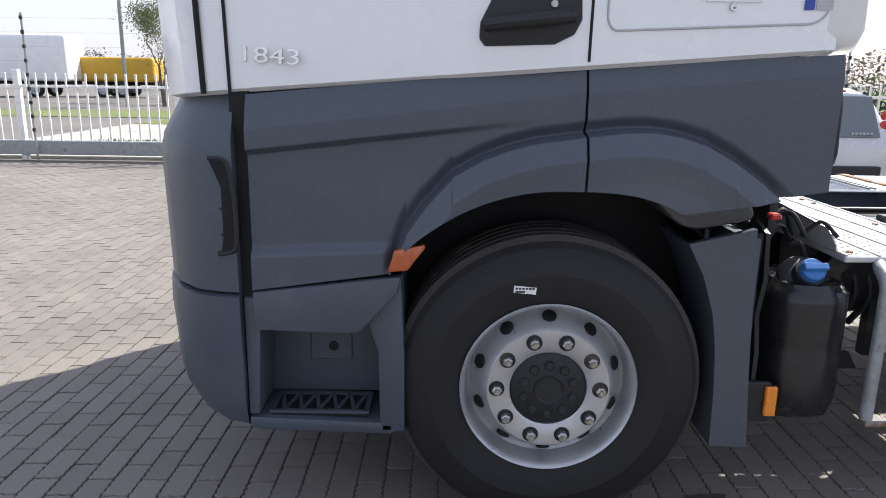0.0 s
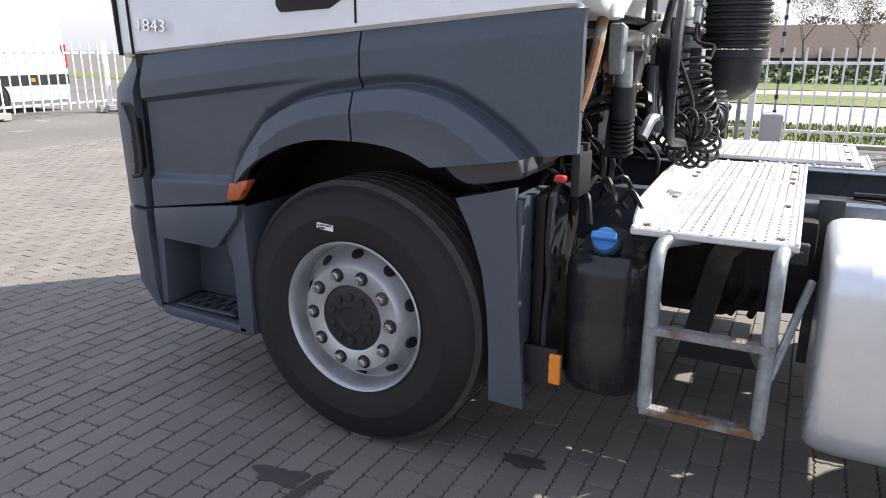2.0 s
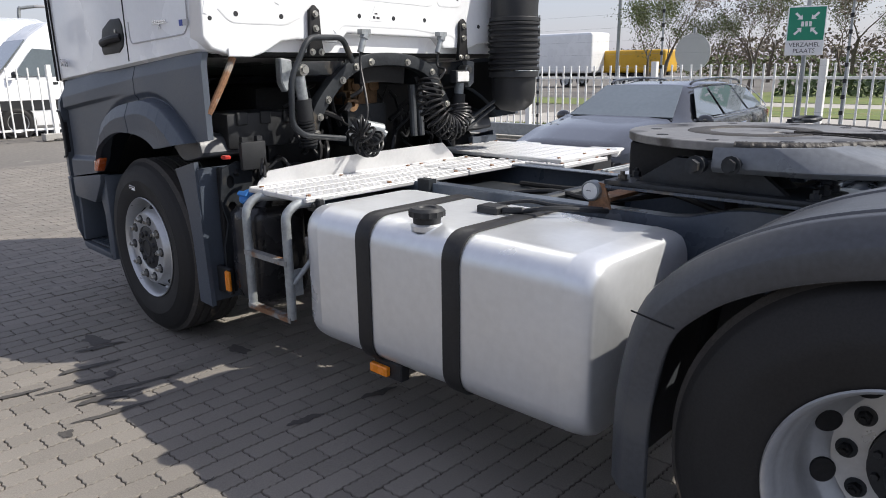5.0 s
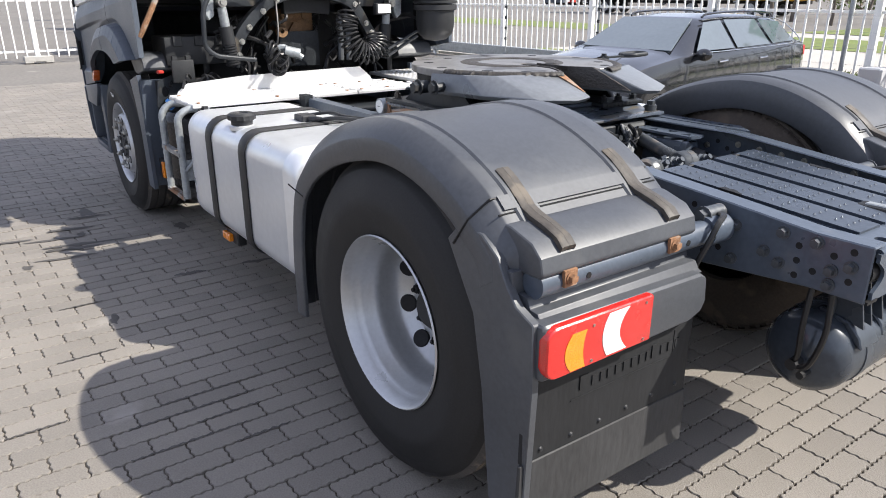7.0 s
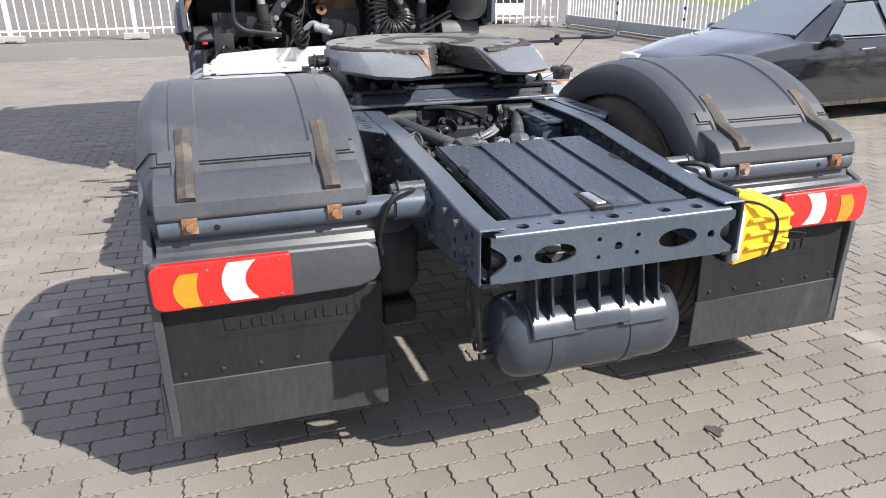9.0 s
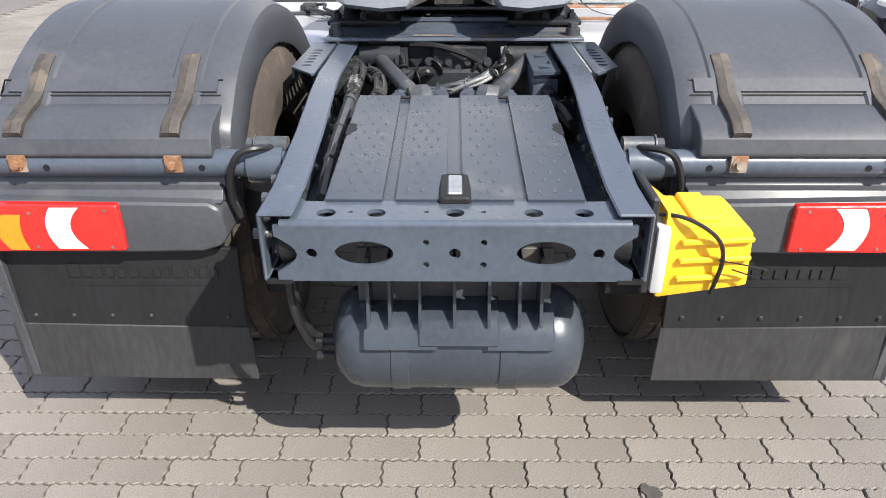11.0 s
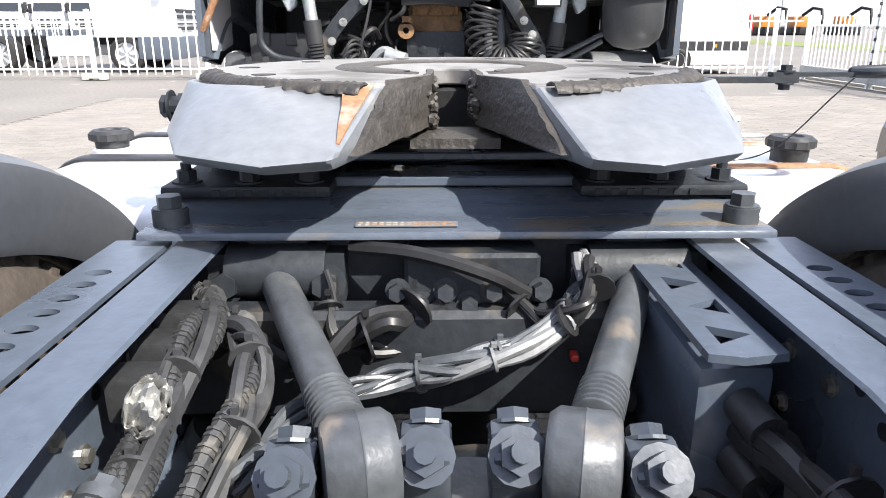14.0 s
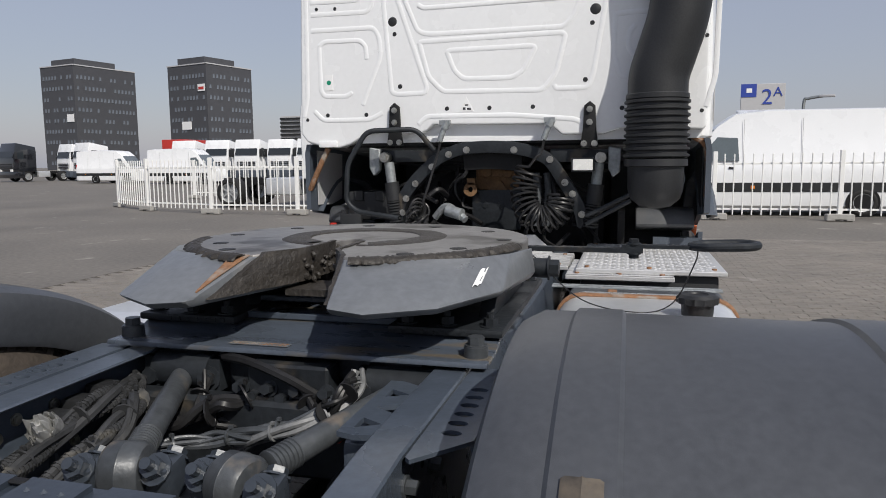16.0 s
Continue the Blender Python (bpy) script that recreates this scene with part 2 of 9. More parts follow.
def box(bm, lo, hi, m=None):
    c = [(a + b) / 2 for a, b in zip(lo, hi)]
    s = [abs(b - a) for a, b in zip(lo, hi)]
    mm = Matrix.Translation(c) @ Matrix.Diagonal((*s, 1))
    return bmesh.ops.create_cube(bm, size=1, matrix=(m @ mm) if m is not None else mm)["verts"]


def boxed(lo, hi, w=0.004, seg=1, m=None):
    bm = bmesh.new()
    box(bm, lo, hi, m)
    return bev(bm, w, seg) if w else bm


def prism(bm, pts, axis, a, b):
    """Polygon pts in the two other axes, extruded from a to b along axis."""
    def at(p, v):
        q = list(p)
        q.insert("xyz".index(axis), v)
        return q
    f = [bm.verts.new(at(p, a)) for p in pts]
    g = [bm.verts.new(at(p, b)) for p in pts]
    bm.faces.new(f)
    bm.faces.new(g[::-1])
    for i in range(len(pts)):
        j = (i + 1) % len(pts)
        bm.faces.new((f[i], g[i], g[j], f[j]))
    return bm


def prismed(pts, axis, a, b, w=0.004, seg=1):
    bm = prism(bmesh.new(), pts, axis, a, b)
    bmesh.ops.recalc_face_normals(bm, faces=bm.faces)
    return bev(bm, w, seg) if w else bm


def cyl(bm, p, q, r, seg=16, r2=None, cap=True):
    p, q = Vector(p), Vector(q)
    d = q - p
    m = Matrix.Translation((p + q) / 2) @ d.to_track_quat("Z", "Y").to_matrix().to_4x4()
    return bmesh.ops.create_cone(bm, cap_ends=cap, cap_tris=False, segments=seg, radius1=r, radius2=r if r2 is None else r2,
                                 depth=d.length, matrix=m)["verts"]


def rounded(pts, r=0.05, n=4):
    """A path with its corners rounded."""
    pts = [Vector(p) for p in pts]
    out = [pts[0]]
    for a, b, c in zip(pts, pts[1:], pts[2:]):
        u, v = (a - b), (c - b)
        k = min(r, u.length * 0.45, v.length * 0.45)
        p, q = b + u.normalized() * k, b + v.normalized() * k
        for i in range(n + 1):
            t = i / n
            out.append((1 - t) ** 2 * p + 2 * t * (1 - t) * b + t * t * q)
    out.append(pts[-1])
    return out


def smooth_path(pts, n=6):
    """Catmull-Rom through pts."""
    pts = [Vector(p) for p in pts]
    e = [2 * pts[0] - pts[1]] + pts + [2 * pts[-1] - pts[-2]]
    out = []
    for i in range(1, len(e) - 2):
        a, b, c, d = e[i - 1:i + 3]
        for j in range(n):
            t = j / n
            out.append(0.5 * (2 * b + (c - a) * t + (2 * a - 5 * b + 4 * c - d) * t * t + (3 * b - a - 3 * c + d) * t ** 3))
    out.append(pts[-1])
    return out


def tube(bm, pts, r, seg=8, cap=True, radii=None):
    pts = [Vector(p) for p in pts]
    rings, up = [], None
    for i, p in enumerate(pts):
        d = (pts[min(i + 1, len(pts) - 1)] - pts[max(i - 1, 0)]).normalized()
        if up is None:
            up = d.orthogonal().normalized()
        up = (up - d * up.dot(d)).normalized()
        side = d.cross(up)
        rr = radii[i] if radii else r
        rings.append([bm.verts.new(p + rr * (math.cos(2 * math.pi * j / seg) * up + math.sin(2 * math.pi * j / seg) * side)) for j in range(seg)])
    for a, b in zip(rings, rings[1:]):
        for j in range(seg):
            bm.faces.new((a[j], a[(j + 1) % seg], b[(j + 1) % seg], b[j]))
    if cap:
        bm.faces.new(rings[0][::-1])
        bm.faces.new(rings[-1])
    return bm


def lathe(bm, prof, m, seg=40, closed=False):
    """Profile of (radius, height along z), turned about z and placed by m."""
    rings = []
    for r, h in prof:
        if r < 1e-5:
            rings.append([bm.verts.new(m @ Vector((0, 0, h)))])
        else:
            rings.append([bm.verts.new(m @ Vector((r * math.cos(2 * math.pi * j / seg), r * math.sin(2 * math.pi * j / seg), h))) for j in range(seg)])
    pairs = list(zip(rings, rings[1:])) + ([(rings[-1], rings[0])] if closed else [])
    for a, b in pairs:
        for j in range(seg):
            k = (j + 1) % seg
            if len(a) == 1 and len(b) == 1:
                break
            if len(a) == 1:
                bm.faces.new((a[0], b[j], b[k]))
            elif len(b) == 1:
                bm.faces.new((a[j], b[0], a[k]))
            else:
                bm.faces.new((a[j], b[j], b[k], a[k]))
    return bm


def sheet(bm, rows, close=False):
    """Grid of points, row by row, made into faces."""
    v = [[bm.verts.new(p) for p in r] for r in rows]
    for a, b in zip(v, v[1:]):
        for i in range(len(a) - 1):
            bm.faces.new((a[i], a[i + 1], b[i + 1], b[i]))
    return v


def solid_sheet(rows, depth):
    """A curved sheet with thickness: rows of points, and a vector by which the back lies behind."""
    bm = bmesh.new()
    d = Vector(depth)
    f = sheet(bm, rows)
    g = sheet(bm, [[Vector(p) + d for p in r] for r in rows])
    rim = lambda v: v[0][:-1] + [r[-1] for r in v[:-1]] + v[-1][:0:-1] + [r[0] for r in v[:0:-1]]
    a, b = rim(f), rim(g)
    for i in range(len(a)):
        j = (i + 1) % len(a)
        bm.faces.new((a[i], a[j], b[j], b[i]))
    return bm


def holed_plate(bm, outline, holes, axis, a, b):
    """Plate with holes: outline and holes are polygons in the two other axes."""
    def at(p, v):
        q = list(p)
        q.insert("xyz".index(axis), v)
        return q
    loops = [outline] + holes
    for v in (a, b):
        es = []
        for lp in loops:
            vs = [bm.verts.new(at(p, v)) for p in lp]
            es += [bm.edges.new((vs[i], vs[(i + 1) % len(vs)])) for i in range(len(vs))]
        bmesh.ops.triangle_fill(bm, use_beauty=True, edges=es)
    for lp in loops:
        for i in range(len(lp)):
            j = (i + 1) % len(lp)
            bm.faces.new([bm.verts.new(at(q, v)) for q, v in ((lp[i], a), (lp[j], a), (lp[j], b), (lp[i], b))])
    bmesh.ops.remove_doubles(bm, verts=bm.verts, dist=1e-5)
    return bm


def ring(cx, cy, rx, ry=None, n=16):
    ry = rx if ry is None else ry
    return [(cx + rx * math.cos(2 * math.pi * i / n), cy + ry * math.sin(2 * math.pi * i / n)) for i in range(n)]


def lettering(name, body, size, depth, m, mat, parent=None):
    c = bpy.data.curves.new(name, "FONT")
    c.body, c.size, c.extrude = body, size, depth
    c.align_x, c.align_y = "CENTER", "CENTER"
    o = bpy.data.objects.new(name, c)
    me = bpy.data.meshes.new_from_object(o)
    bpy.data.objects.remove(o)
    me.name = name
    me.materials.clear()
    me.materials.append(mat)
    ob = new(name, me)
    if parent:
        ob.parent = parent
    ob.matrix_basis = m
    return ob


def hexbolt(bm, p, d, r=0.016, h=0.014):
    """A hexagon bolt head on its washer at p, standing along d."""
    p, d = Vector(p), Vector(d).normalized()
    cyl(bm, p, p + d * 0.004, r * 1.45, 12)
    cyl(bm, p + d * 0.003, p + d * h, r, 6)

# ---- ground ----
bm = bmesh.new()
bmesh.ops.create_grid(bm, x_segments=40, y_segments=40, size=600)
ground = tagged(finish(bm, "ground", M["yard"], m=Matrix.Translation((0, 0, -0.012))), "worn grey block-paved yard", "ground", kind="structure")

# ---- the tractor unit ----
truck = tagged(anchor("tractor_unit"), "white two-axle tractor unit with grey side panels parked on the pavers", "truck")


def arc(cx, cz, r, a0, a1, n):
    return [(cx + r * math.cos(radians(a0 + (a1 - a0) * i / n)), cz + r * math.sin(radians(a0 + (a1 - a0) * i / n))) for i in range(n + 1)]


def side_sheet(top, bottom, n, depth_of, y, thick=0.03, rows=130):
    """Side panel between a top and a bottom line (functions of x), with relief depth_of(x, z)."""
    x0, x1 = n
    cols = 210
    grid = []
    for j in range(rows + 1):
        line = []
        for i in range(cols + 1):
            x = x0 + (x1 - x0) * i / cols
            zt, zb = top(x), bottom(x)
            z = zt + (zb - zt) * j / rows
            line.append((x, y - depth_of(x, z), z))
        grid.append(line)
    return solid_sheet(grid, (0, thick, 0))


def step(v, a, b):
    t = min(max((v - a) / (b - a), 0), 1)
    return t * t * (3 - 2 * t)


def top_line(x):
    return 1.42 + (x + 0.94) * 0.095 if x < 0.07 else 1.515 + (x - 0.07) * 0.055


def arch_r(x):
    return 0.655 + 0.036 * step(x, 0.0, 0.36)


def arch_bottom(x):
    if x < -0.505:
        return 0.888 + (x + 0.505) * 0.14
    if x > 0.36:
        return 1.0895 + (x - 0.36) * 0.145
    r = arch_r(x)
    return 0.5 + math.sqrt(max(r * r - x * x, 0.01))


FLARE = [(-0.56, 0.80), (-0.51, 0.915), (-0.46, 1.03), (-0.407, 1.105), (-0.323, 1.2), (-0.24, 1.248), (-0.158, 1.28), (-0.075, 1.302), (0.065, 1.321), (0.172, 1.334),
         (0.254, 1.337), (0.338, 1.326), (0.424, 1.301), (0.512, 1.253), (0.603, 1.19), (0.67, 1.131), (0.74, 1.06)]


def flare_top(x):
    """Height of the arch flare's outer edge, and its slope."""
    for (xa, za), (xb, zb) in zip(FLARE, FLARE[1:]):
        if x <= xb:
            break
    return za + (zb - za) * (x - xa) / (xb - xa), (zb - za) / (xb - xa)


def relief(x, z):
    up = 1.321 + (x + 0.93) * 0.117 if x < 0.08 else 1.439 + (x - 0.08) * 0.083      # crease that runs along under the door
    lo = up - 0.064
    k = 1 - step(x, -0.55, 0.0)
    d = k * 0.026 * step(z, lo - 0.016, lo + 0.006) - (0.034 - 0.012 * step(x, -0.2, 0.6)) * min(max((z - up) / 0.10, 0), 1)
    if x < 0.07:
        low = 0.965 + (x + 0.94) * 0.05
        d += 0.022 * (1 - step(z, low - 0.035, low)) * (1 - step(x, -0.53, -0.49))
    # wheel arch flare: a groove, a sharp edge, then sloping out to a crease and down to the opening
    if -0.56 < x < 0.74:
        zo, sl = flare_top(x)
        q = (zo - z) / math.sqrt(1 + sl * sl)
        e = step(q, -0.002, 0.011)
        d += step(x, -0.55, -0.47) * (0.038 * e - 0.020 * step(q, -0.040, -0.004) * (1 - e) + 0.030 * min(max(q / 0.075, 0), 1) - 0.008 * min(max((q - 0.075) / 0.08, 0), 1))
    return d


def mirror_y(ob_m=None):
    return Matrix.Diagonal((1, -1, 1, 1))


def both(name, make, mat, parent, label="", angle=35):
    """A part on the near side and its mirror image on the far side."""
    out = []
    for s in (1, -1):
        bm = make()
        if s < 0:
            bmesh.ops.transform(bm, matrix=mirror_y(), verts=bm.verts)
        out.append(part(name, bm, mat, parent, label, angle))
    return out


def cab_side(x0, x1):
    return lambda: side_sheet(top_line, arch_bottom, (x0, x1), relief, -1.185)


both("door_lower_panel", cab_side(-0.935, 0.066), M["grey"], truck, "dark grey plastic lower door panel", 28)
both("rear_side_panel", cab_side(0.074, 0.812), M["grey"], truck, "dark grey plastic panel behind the door", 28)


def foot(x_side, k=1.0, inset=0.0):
    """Plan outline of the front end, from the near side round to the far side."""
    h = [(x_side, 1.215), (-1.02, 1.21), (-1.10, 1.185), (-1.20, 1.09), (-1.28, 0.93), (-1.345, 0.60), (-1.37, 0.25)]
    h = [(x, (y - inset) * k) for x, y in h]
    return [(x, -y) for x, y in h] + [(x, y) for x, y in h[::-1]]


def loft(levels, parent, name, mat, label="", w=0.006, angle=30):
    bm = bmesh.new()
    rows = [[bm.verts.new((x, y, z(x) if callable(z) else z)) for x, y in pts] for pts, z in levels]
    for a, b in zip(rows, rows[1:]):
        for i in range(len(a)):
            j = (i + 1) % len(a)
            bm.faces.new((a[i], a[j], b[j], b[i]))
    bm.faces.new(rows[0][::-1])
    bm.faces.new(rows[-1])
    bmesh.ops.recalc_face_normals(bm, faces=bm.faces)
    return part(name, bm, mat, parent, label, angle)


def fpts(dx, dy, x_side=-0.975):
    return [(x + (dx if x < -0.98 else 0), y - math.copysign(dy, y)) for x, y in foot(x_side)]


# front end: bumper below, corner panel above
loft([(fpts(0.05, 0.035), 0.36), (fpts(0.0, 0.008), 0.47), (fpts(-0.015, 0.0), 0.72), (fpts(-0.01, 0.0), 0.805), (fpts(0.012, 0.018), 0.812)],
     truck, "bumper", M["grey"], "dark grey plastic bumper corner and front")
loft([(fpts(0.012, 0.018), 0.816), (fpts(-0.005, 0.004), 0.822), (fpts(-0.012, 0.0), 1.22), (fpts(0.0, 0.0), 1.29), (fpts(0.045, 0.05), 1.40), (fpts(0.05, 0.055), 1.425)],
     truck, "corner_panel", M["grey"], "dark grey plastic front corner panel")


def air_gap():
    bm = bmesh.new()
    box(bm, (-0.985, -1.175, 0.80), (-0.925, -1.10, 1.43))
    return bm


both("corner_gap", air_gap, M["black"], truck)


def vane():
    bm = bmesh.new()
    # curved frame of the air outlet with three bars
    tube(bm, smooth_path([(-1.045, -1.213, 1.235), (-0.995, -1.215, 1.225), (-0.975, -1.215, 1.15), (-0.972, -1.215, 0.99), (-0.985, -1.215, 0.955), (-1.03, -1.213, 0.945)], 5), 0.008, 6)
    for z in (1.17, 1.08, 1.0):
        box(bm, (-1.02, -1.213, z), (-0.975, -1.19, z + 0.008))
    return bm


def outlet_recess():
    return prismed([(-1.045, 1.235), (-0.985, 1.225), (-0.972, 1.15), (-0.970, 0.99), (-0.985, 0.955), (-1.02, 0.95), (-1.012, 1.0), (-1.012, 1.15)], "y", -1.2135, -1.19, 0)


both("outlet_recess", outlet_recess, M["black"], truck)
both("air_outlet", vane, M["dark"], truck, "black plastic air outlet frame")

# white cab shell
RX = 0.80          # rear wall plane


def cab_levels():
    def pts(front, half, rear):
        h = [(rear, half - 0.06), (rear - 0.02, half - 0.02), (rear - 0.07, half), (-0.90, half), (-1.03, half - 0.005), (-1.12 + front, half - 0.05), (-1.22 + front, half - 0.18), (-1.32 + front, half - 0.55), (-1.35 + front, 0.2)]
        return [(x, -y) for x, y in h] + [(x, y) for x, y in h[::-1]]
    low = lambda x: 1.425 + (x + 0.94) * 0.093 if x < 0.07 else 1.52 + (x - 0.07) * 0.052
    return [(pts(0.03, 1.17, RX), low), (pts(0.0, 1.19, RX), lambda x: low(x) + 0.012), (pts(-0.02, 1.192, RX), 1.75), (pts(-0.02, 1.19, RX), 2.1),
            (pts(0.02, 1.165, RX), 2.75), (pts(0.12, 1.12, RX - 0.01), 3.25), (pts(0.38, 1.02, RX - 0.05), 3.52), (pts(0.6, 0.85, RX - 0.12), 3.58)]


cab = loft(cab_levels(), truck, "cab", M["white"], "white painted high-roof sleeper cab", angle=25)


def seam(pts, r=0.005):
    def make():
        bm = bmesh.new()
        tube(bm, [(x, y, z) for x, y, z in pts], r, 6)
        return bm
    return make


both("door_gap", seam([(-0.975, -1.190, 1.425), (-0.985, -1.1935, 1.9), (-0.985, -1.19, 2.1), (-0.96, -1.166, 2.75)], 0.0055), M["black"], cab)
both("door_gap", seam([(0.066, -1.190, 1.525), (0.07, -1.1935, 1.9), (0.075, -1.19, 2.1), (0.09, -1.166, 2.75)], 0.0045), M["black"], cab)
both("door_gap", seam([(-1.055, -1.181, 1.42), (-1.065, -1.183, 1.75), (-1.07, -1.18, 2.1)], 0.009), M["black"], cab)


def locker():
    bm = bmesh.new()
    pts = [(0.112, 1.72), (0.112, 1.64), (0.13, 1.612), (0.70, 1.638), (0.735, 1.665), (0.742, 1.74), (0.742, 2.0)]
    tube(bm, rounded([(x, -1.1925, z) for x, z in pts], 0.03, 3), 0.0035, 6)
    return bm


both("locker_gap", locker, M["signgrey"], cab)


def handle_cup():
    pts = [(-0.252, 1.585), (-0.25, 1.63), (-0.215, 1.70), (-0.10, 1.745), (0.01, 1.745), (0.036, 1.71), (0.04, 1.64), (0.02, 1.60), (-0.035, 1.572), (-0.235, 1.564)]
    bm = prismed([(x, z) for x, z in pts], "y", -1.199, -1.17, 0.006, 2)
    return bm


for o in both("door_handle", handle_cup, M["dark"], cab, "black plastic door handle recess"):
    s = -1 if o.data.vertices[0].co.y < 0 else 1
    bm = bmesh.new()
    tube(bm, smooth_path([(-0.235, s * 1.197, 1.622), (-0.17, s * 1.22, 1.630), (-0.05, s * 1.222, 1.643), (0.015, s * 1.197, 1.65)], 5), 0.019, 10)
    part("grip", bm, M["dark"], o)
    bm = bmesh.new()
    cyl(bm, (-0.042, s * 1.198, 1.682), (-0.042, s * 1.204, 1.682), 0.010, 14)
    part("lock", bm, M["steel"], o, "round steel door lock")

SIDE = Matrix(((1, 0, 0, 0), (0, 0, -1, 0), (0, 1, 0, 0), (0, 0, 0, 1)))     # stands writing up on the near side
lettering("model_badge", "1843", 0.060, 0.004, Matrix.Translation((-0.853, -1.1995, 1.528)) @ pose(0, 0, 0, 0, -4, 0) @ SIDE @ Matrix(((1.6, 0.25, 0, 0), (0, 1, 0, 0), (0, 0, 1, 0), (0, 0, 0, 1))), M["chrome"], cab)
bm = bmesh.new()
for i in range(7):
    box(bm, (0.395 + i * 0.02, -1.197, 1.700), (0.409 + i * 0.02, -1.192, 1.712))
box(bm, (0.385, -1.196, 1.6945), (0.545, -1.192, 1.6985))
part("maker_badge", bm, M["chrome"], cab, "small chrome badge")
lettering("badge_digit", "6", 0.034, 0.003, Matrix.Translation((0.465, -1.196, 1.681)) @ SIDE @ Matrix.Diagonal((1.5, 1, 1, 1)), M["chrome"], cab)
bm = boxed((0.665, -1.196, 1.675), (0.692, -1.192, 1.702), 0)
part("sticker", bm, M["signblue"], cab, "small blue square sticker")
bm = boxed((0.698, -1.195, 1.675), (0.745, -1.192, 1.702), 0)
part("sticker", bm, M["signgrey"], cab, "small pale sticker with grey print")


# entry step below the door
def step_flap():
    pts = [(-0.935, 0.822), (-0.475, 0.88), (-0.485, 0.83), (-0.60, 0.70), (-0.625, 0.692), (-0.93, 0.70)]
    return prismed(pts, "y", -1.215, -1.17, 0.008, 2)


def step_box():
    bm = bmesh.new()
    prism(bm, [(-0.97, 0.355), (-0.93, 0.345), (-0.50, 0.335), (-0.50, 0.375), (-0.97, 0.392)], "y", -1.19, -0.88)        # tread base
    prism(bm, [(-0.97, 0.40), (-0.55, 0.40), (-0.55, 0.83), (-0.97, 0.80)], "y", -1.00, -0.96)                      # back
    prism(bm, [(-0.97, 0.40), (-0.935, 0.40), (-0.915, 0.80), (-0.97, 0.80)], "y", -1.19, -0.96)                     # front cheek
    prism(bm, [(-0.545, 0.34), (-0.465, 0.345), (-0.465, 0.60), (-0.475, 0.87), (-0.60, 0.80), (-0.575, 0.70), (-0.55, 0.62)], "y", -1.19, -0.88)
    bmesh.ops.recalc_face_normals(bm, faces=bm.faces)
    return bev(bm, 0.01, 2)


both("step_flap", step_flap, M["grey"], truck, "grey plastic flap over the entry step")
for o in both("entry_step", step_box, M["grey"], truck, "grey plastic entry step recess"):
    s = -1 if min(v.co.y for v in o.data.vertices) < -1 else 1
    pan = boxed((-0.905, s * 1.0 if s < 0 else 1.005, 0.388), (-0.585, s * 1.165, 0.3935), 0)
    part("tread_pan", pan, M["black"], o)
    bm = bmesh.new()
    tri = 0.058
    for q in range(5):
        a = -0.895 + q * tri
        for p0, p1 in (((a, 1.02), (a + tri * 0.5, 1.15)), ((a + tri * 0.5, 1.15), (a + tri, 1.02))):
            d = Vector((p1[0] - p0[0], p1[1] - p0[1])).normalized() * 0.006
            prism(bm, [(p0[0] - d.y, s * (p0[1] + d.x)), (p0[0] + d.y, s * (p0[1] - d.x)), (p1[0] + d.y, s * (p1[1] - d.x)), (p1[0] - d.y, s * (p1[1] + d.x))], "z", 0.392, 0.402)
    for y in (1.015, 1.155):
        box(bm, (-0.905, s * y - 0.008, 0.392), (-0.59, s * y + 0.008, 0.4025))
    for x in (-0.905, -0.592):
        box(bm, (x - 0.008, min(s * 1.01, s * 1.16), 0.392), (x + 0.008, max(s * 1.01, s * 1.16), 0.4025))
    bmesh.ops.recalc_face_normals(bm, faces=bm.faces)
    part("tread", bm, M["grey"], o, "grey plastic tread grate with triangular openings")
    bm = boxed((-0.80, s * 0.998, 0.52), (-0.655, s * 1.006, 0.68), 0.005, 1)
    part("hatch", bm, M["grey"], o)
    for px, pz, pr in ((-0.72, 0.57, 0.017), (-0.87, 0.655, 0.014)):
        bm = bmesh.new()
        cyl(bm, (px, s * 1.0, pz), (px, s * 1.009, pz), pr, 16)
        part("plug", bm, M["black"], o)


def side_lamp():
    pts = [(-0.515, 0.898), (-0.495, 0.965), (-0.405, 0.985), (-0.40, 0.975), (-0.455, 0.903)]
    return prismed(pts, "y", -1.232, -1.19, 0.006, 2)


both("side_lamp", side_lamp, M["amber_dull"], truck, "amber plastic side lamp")


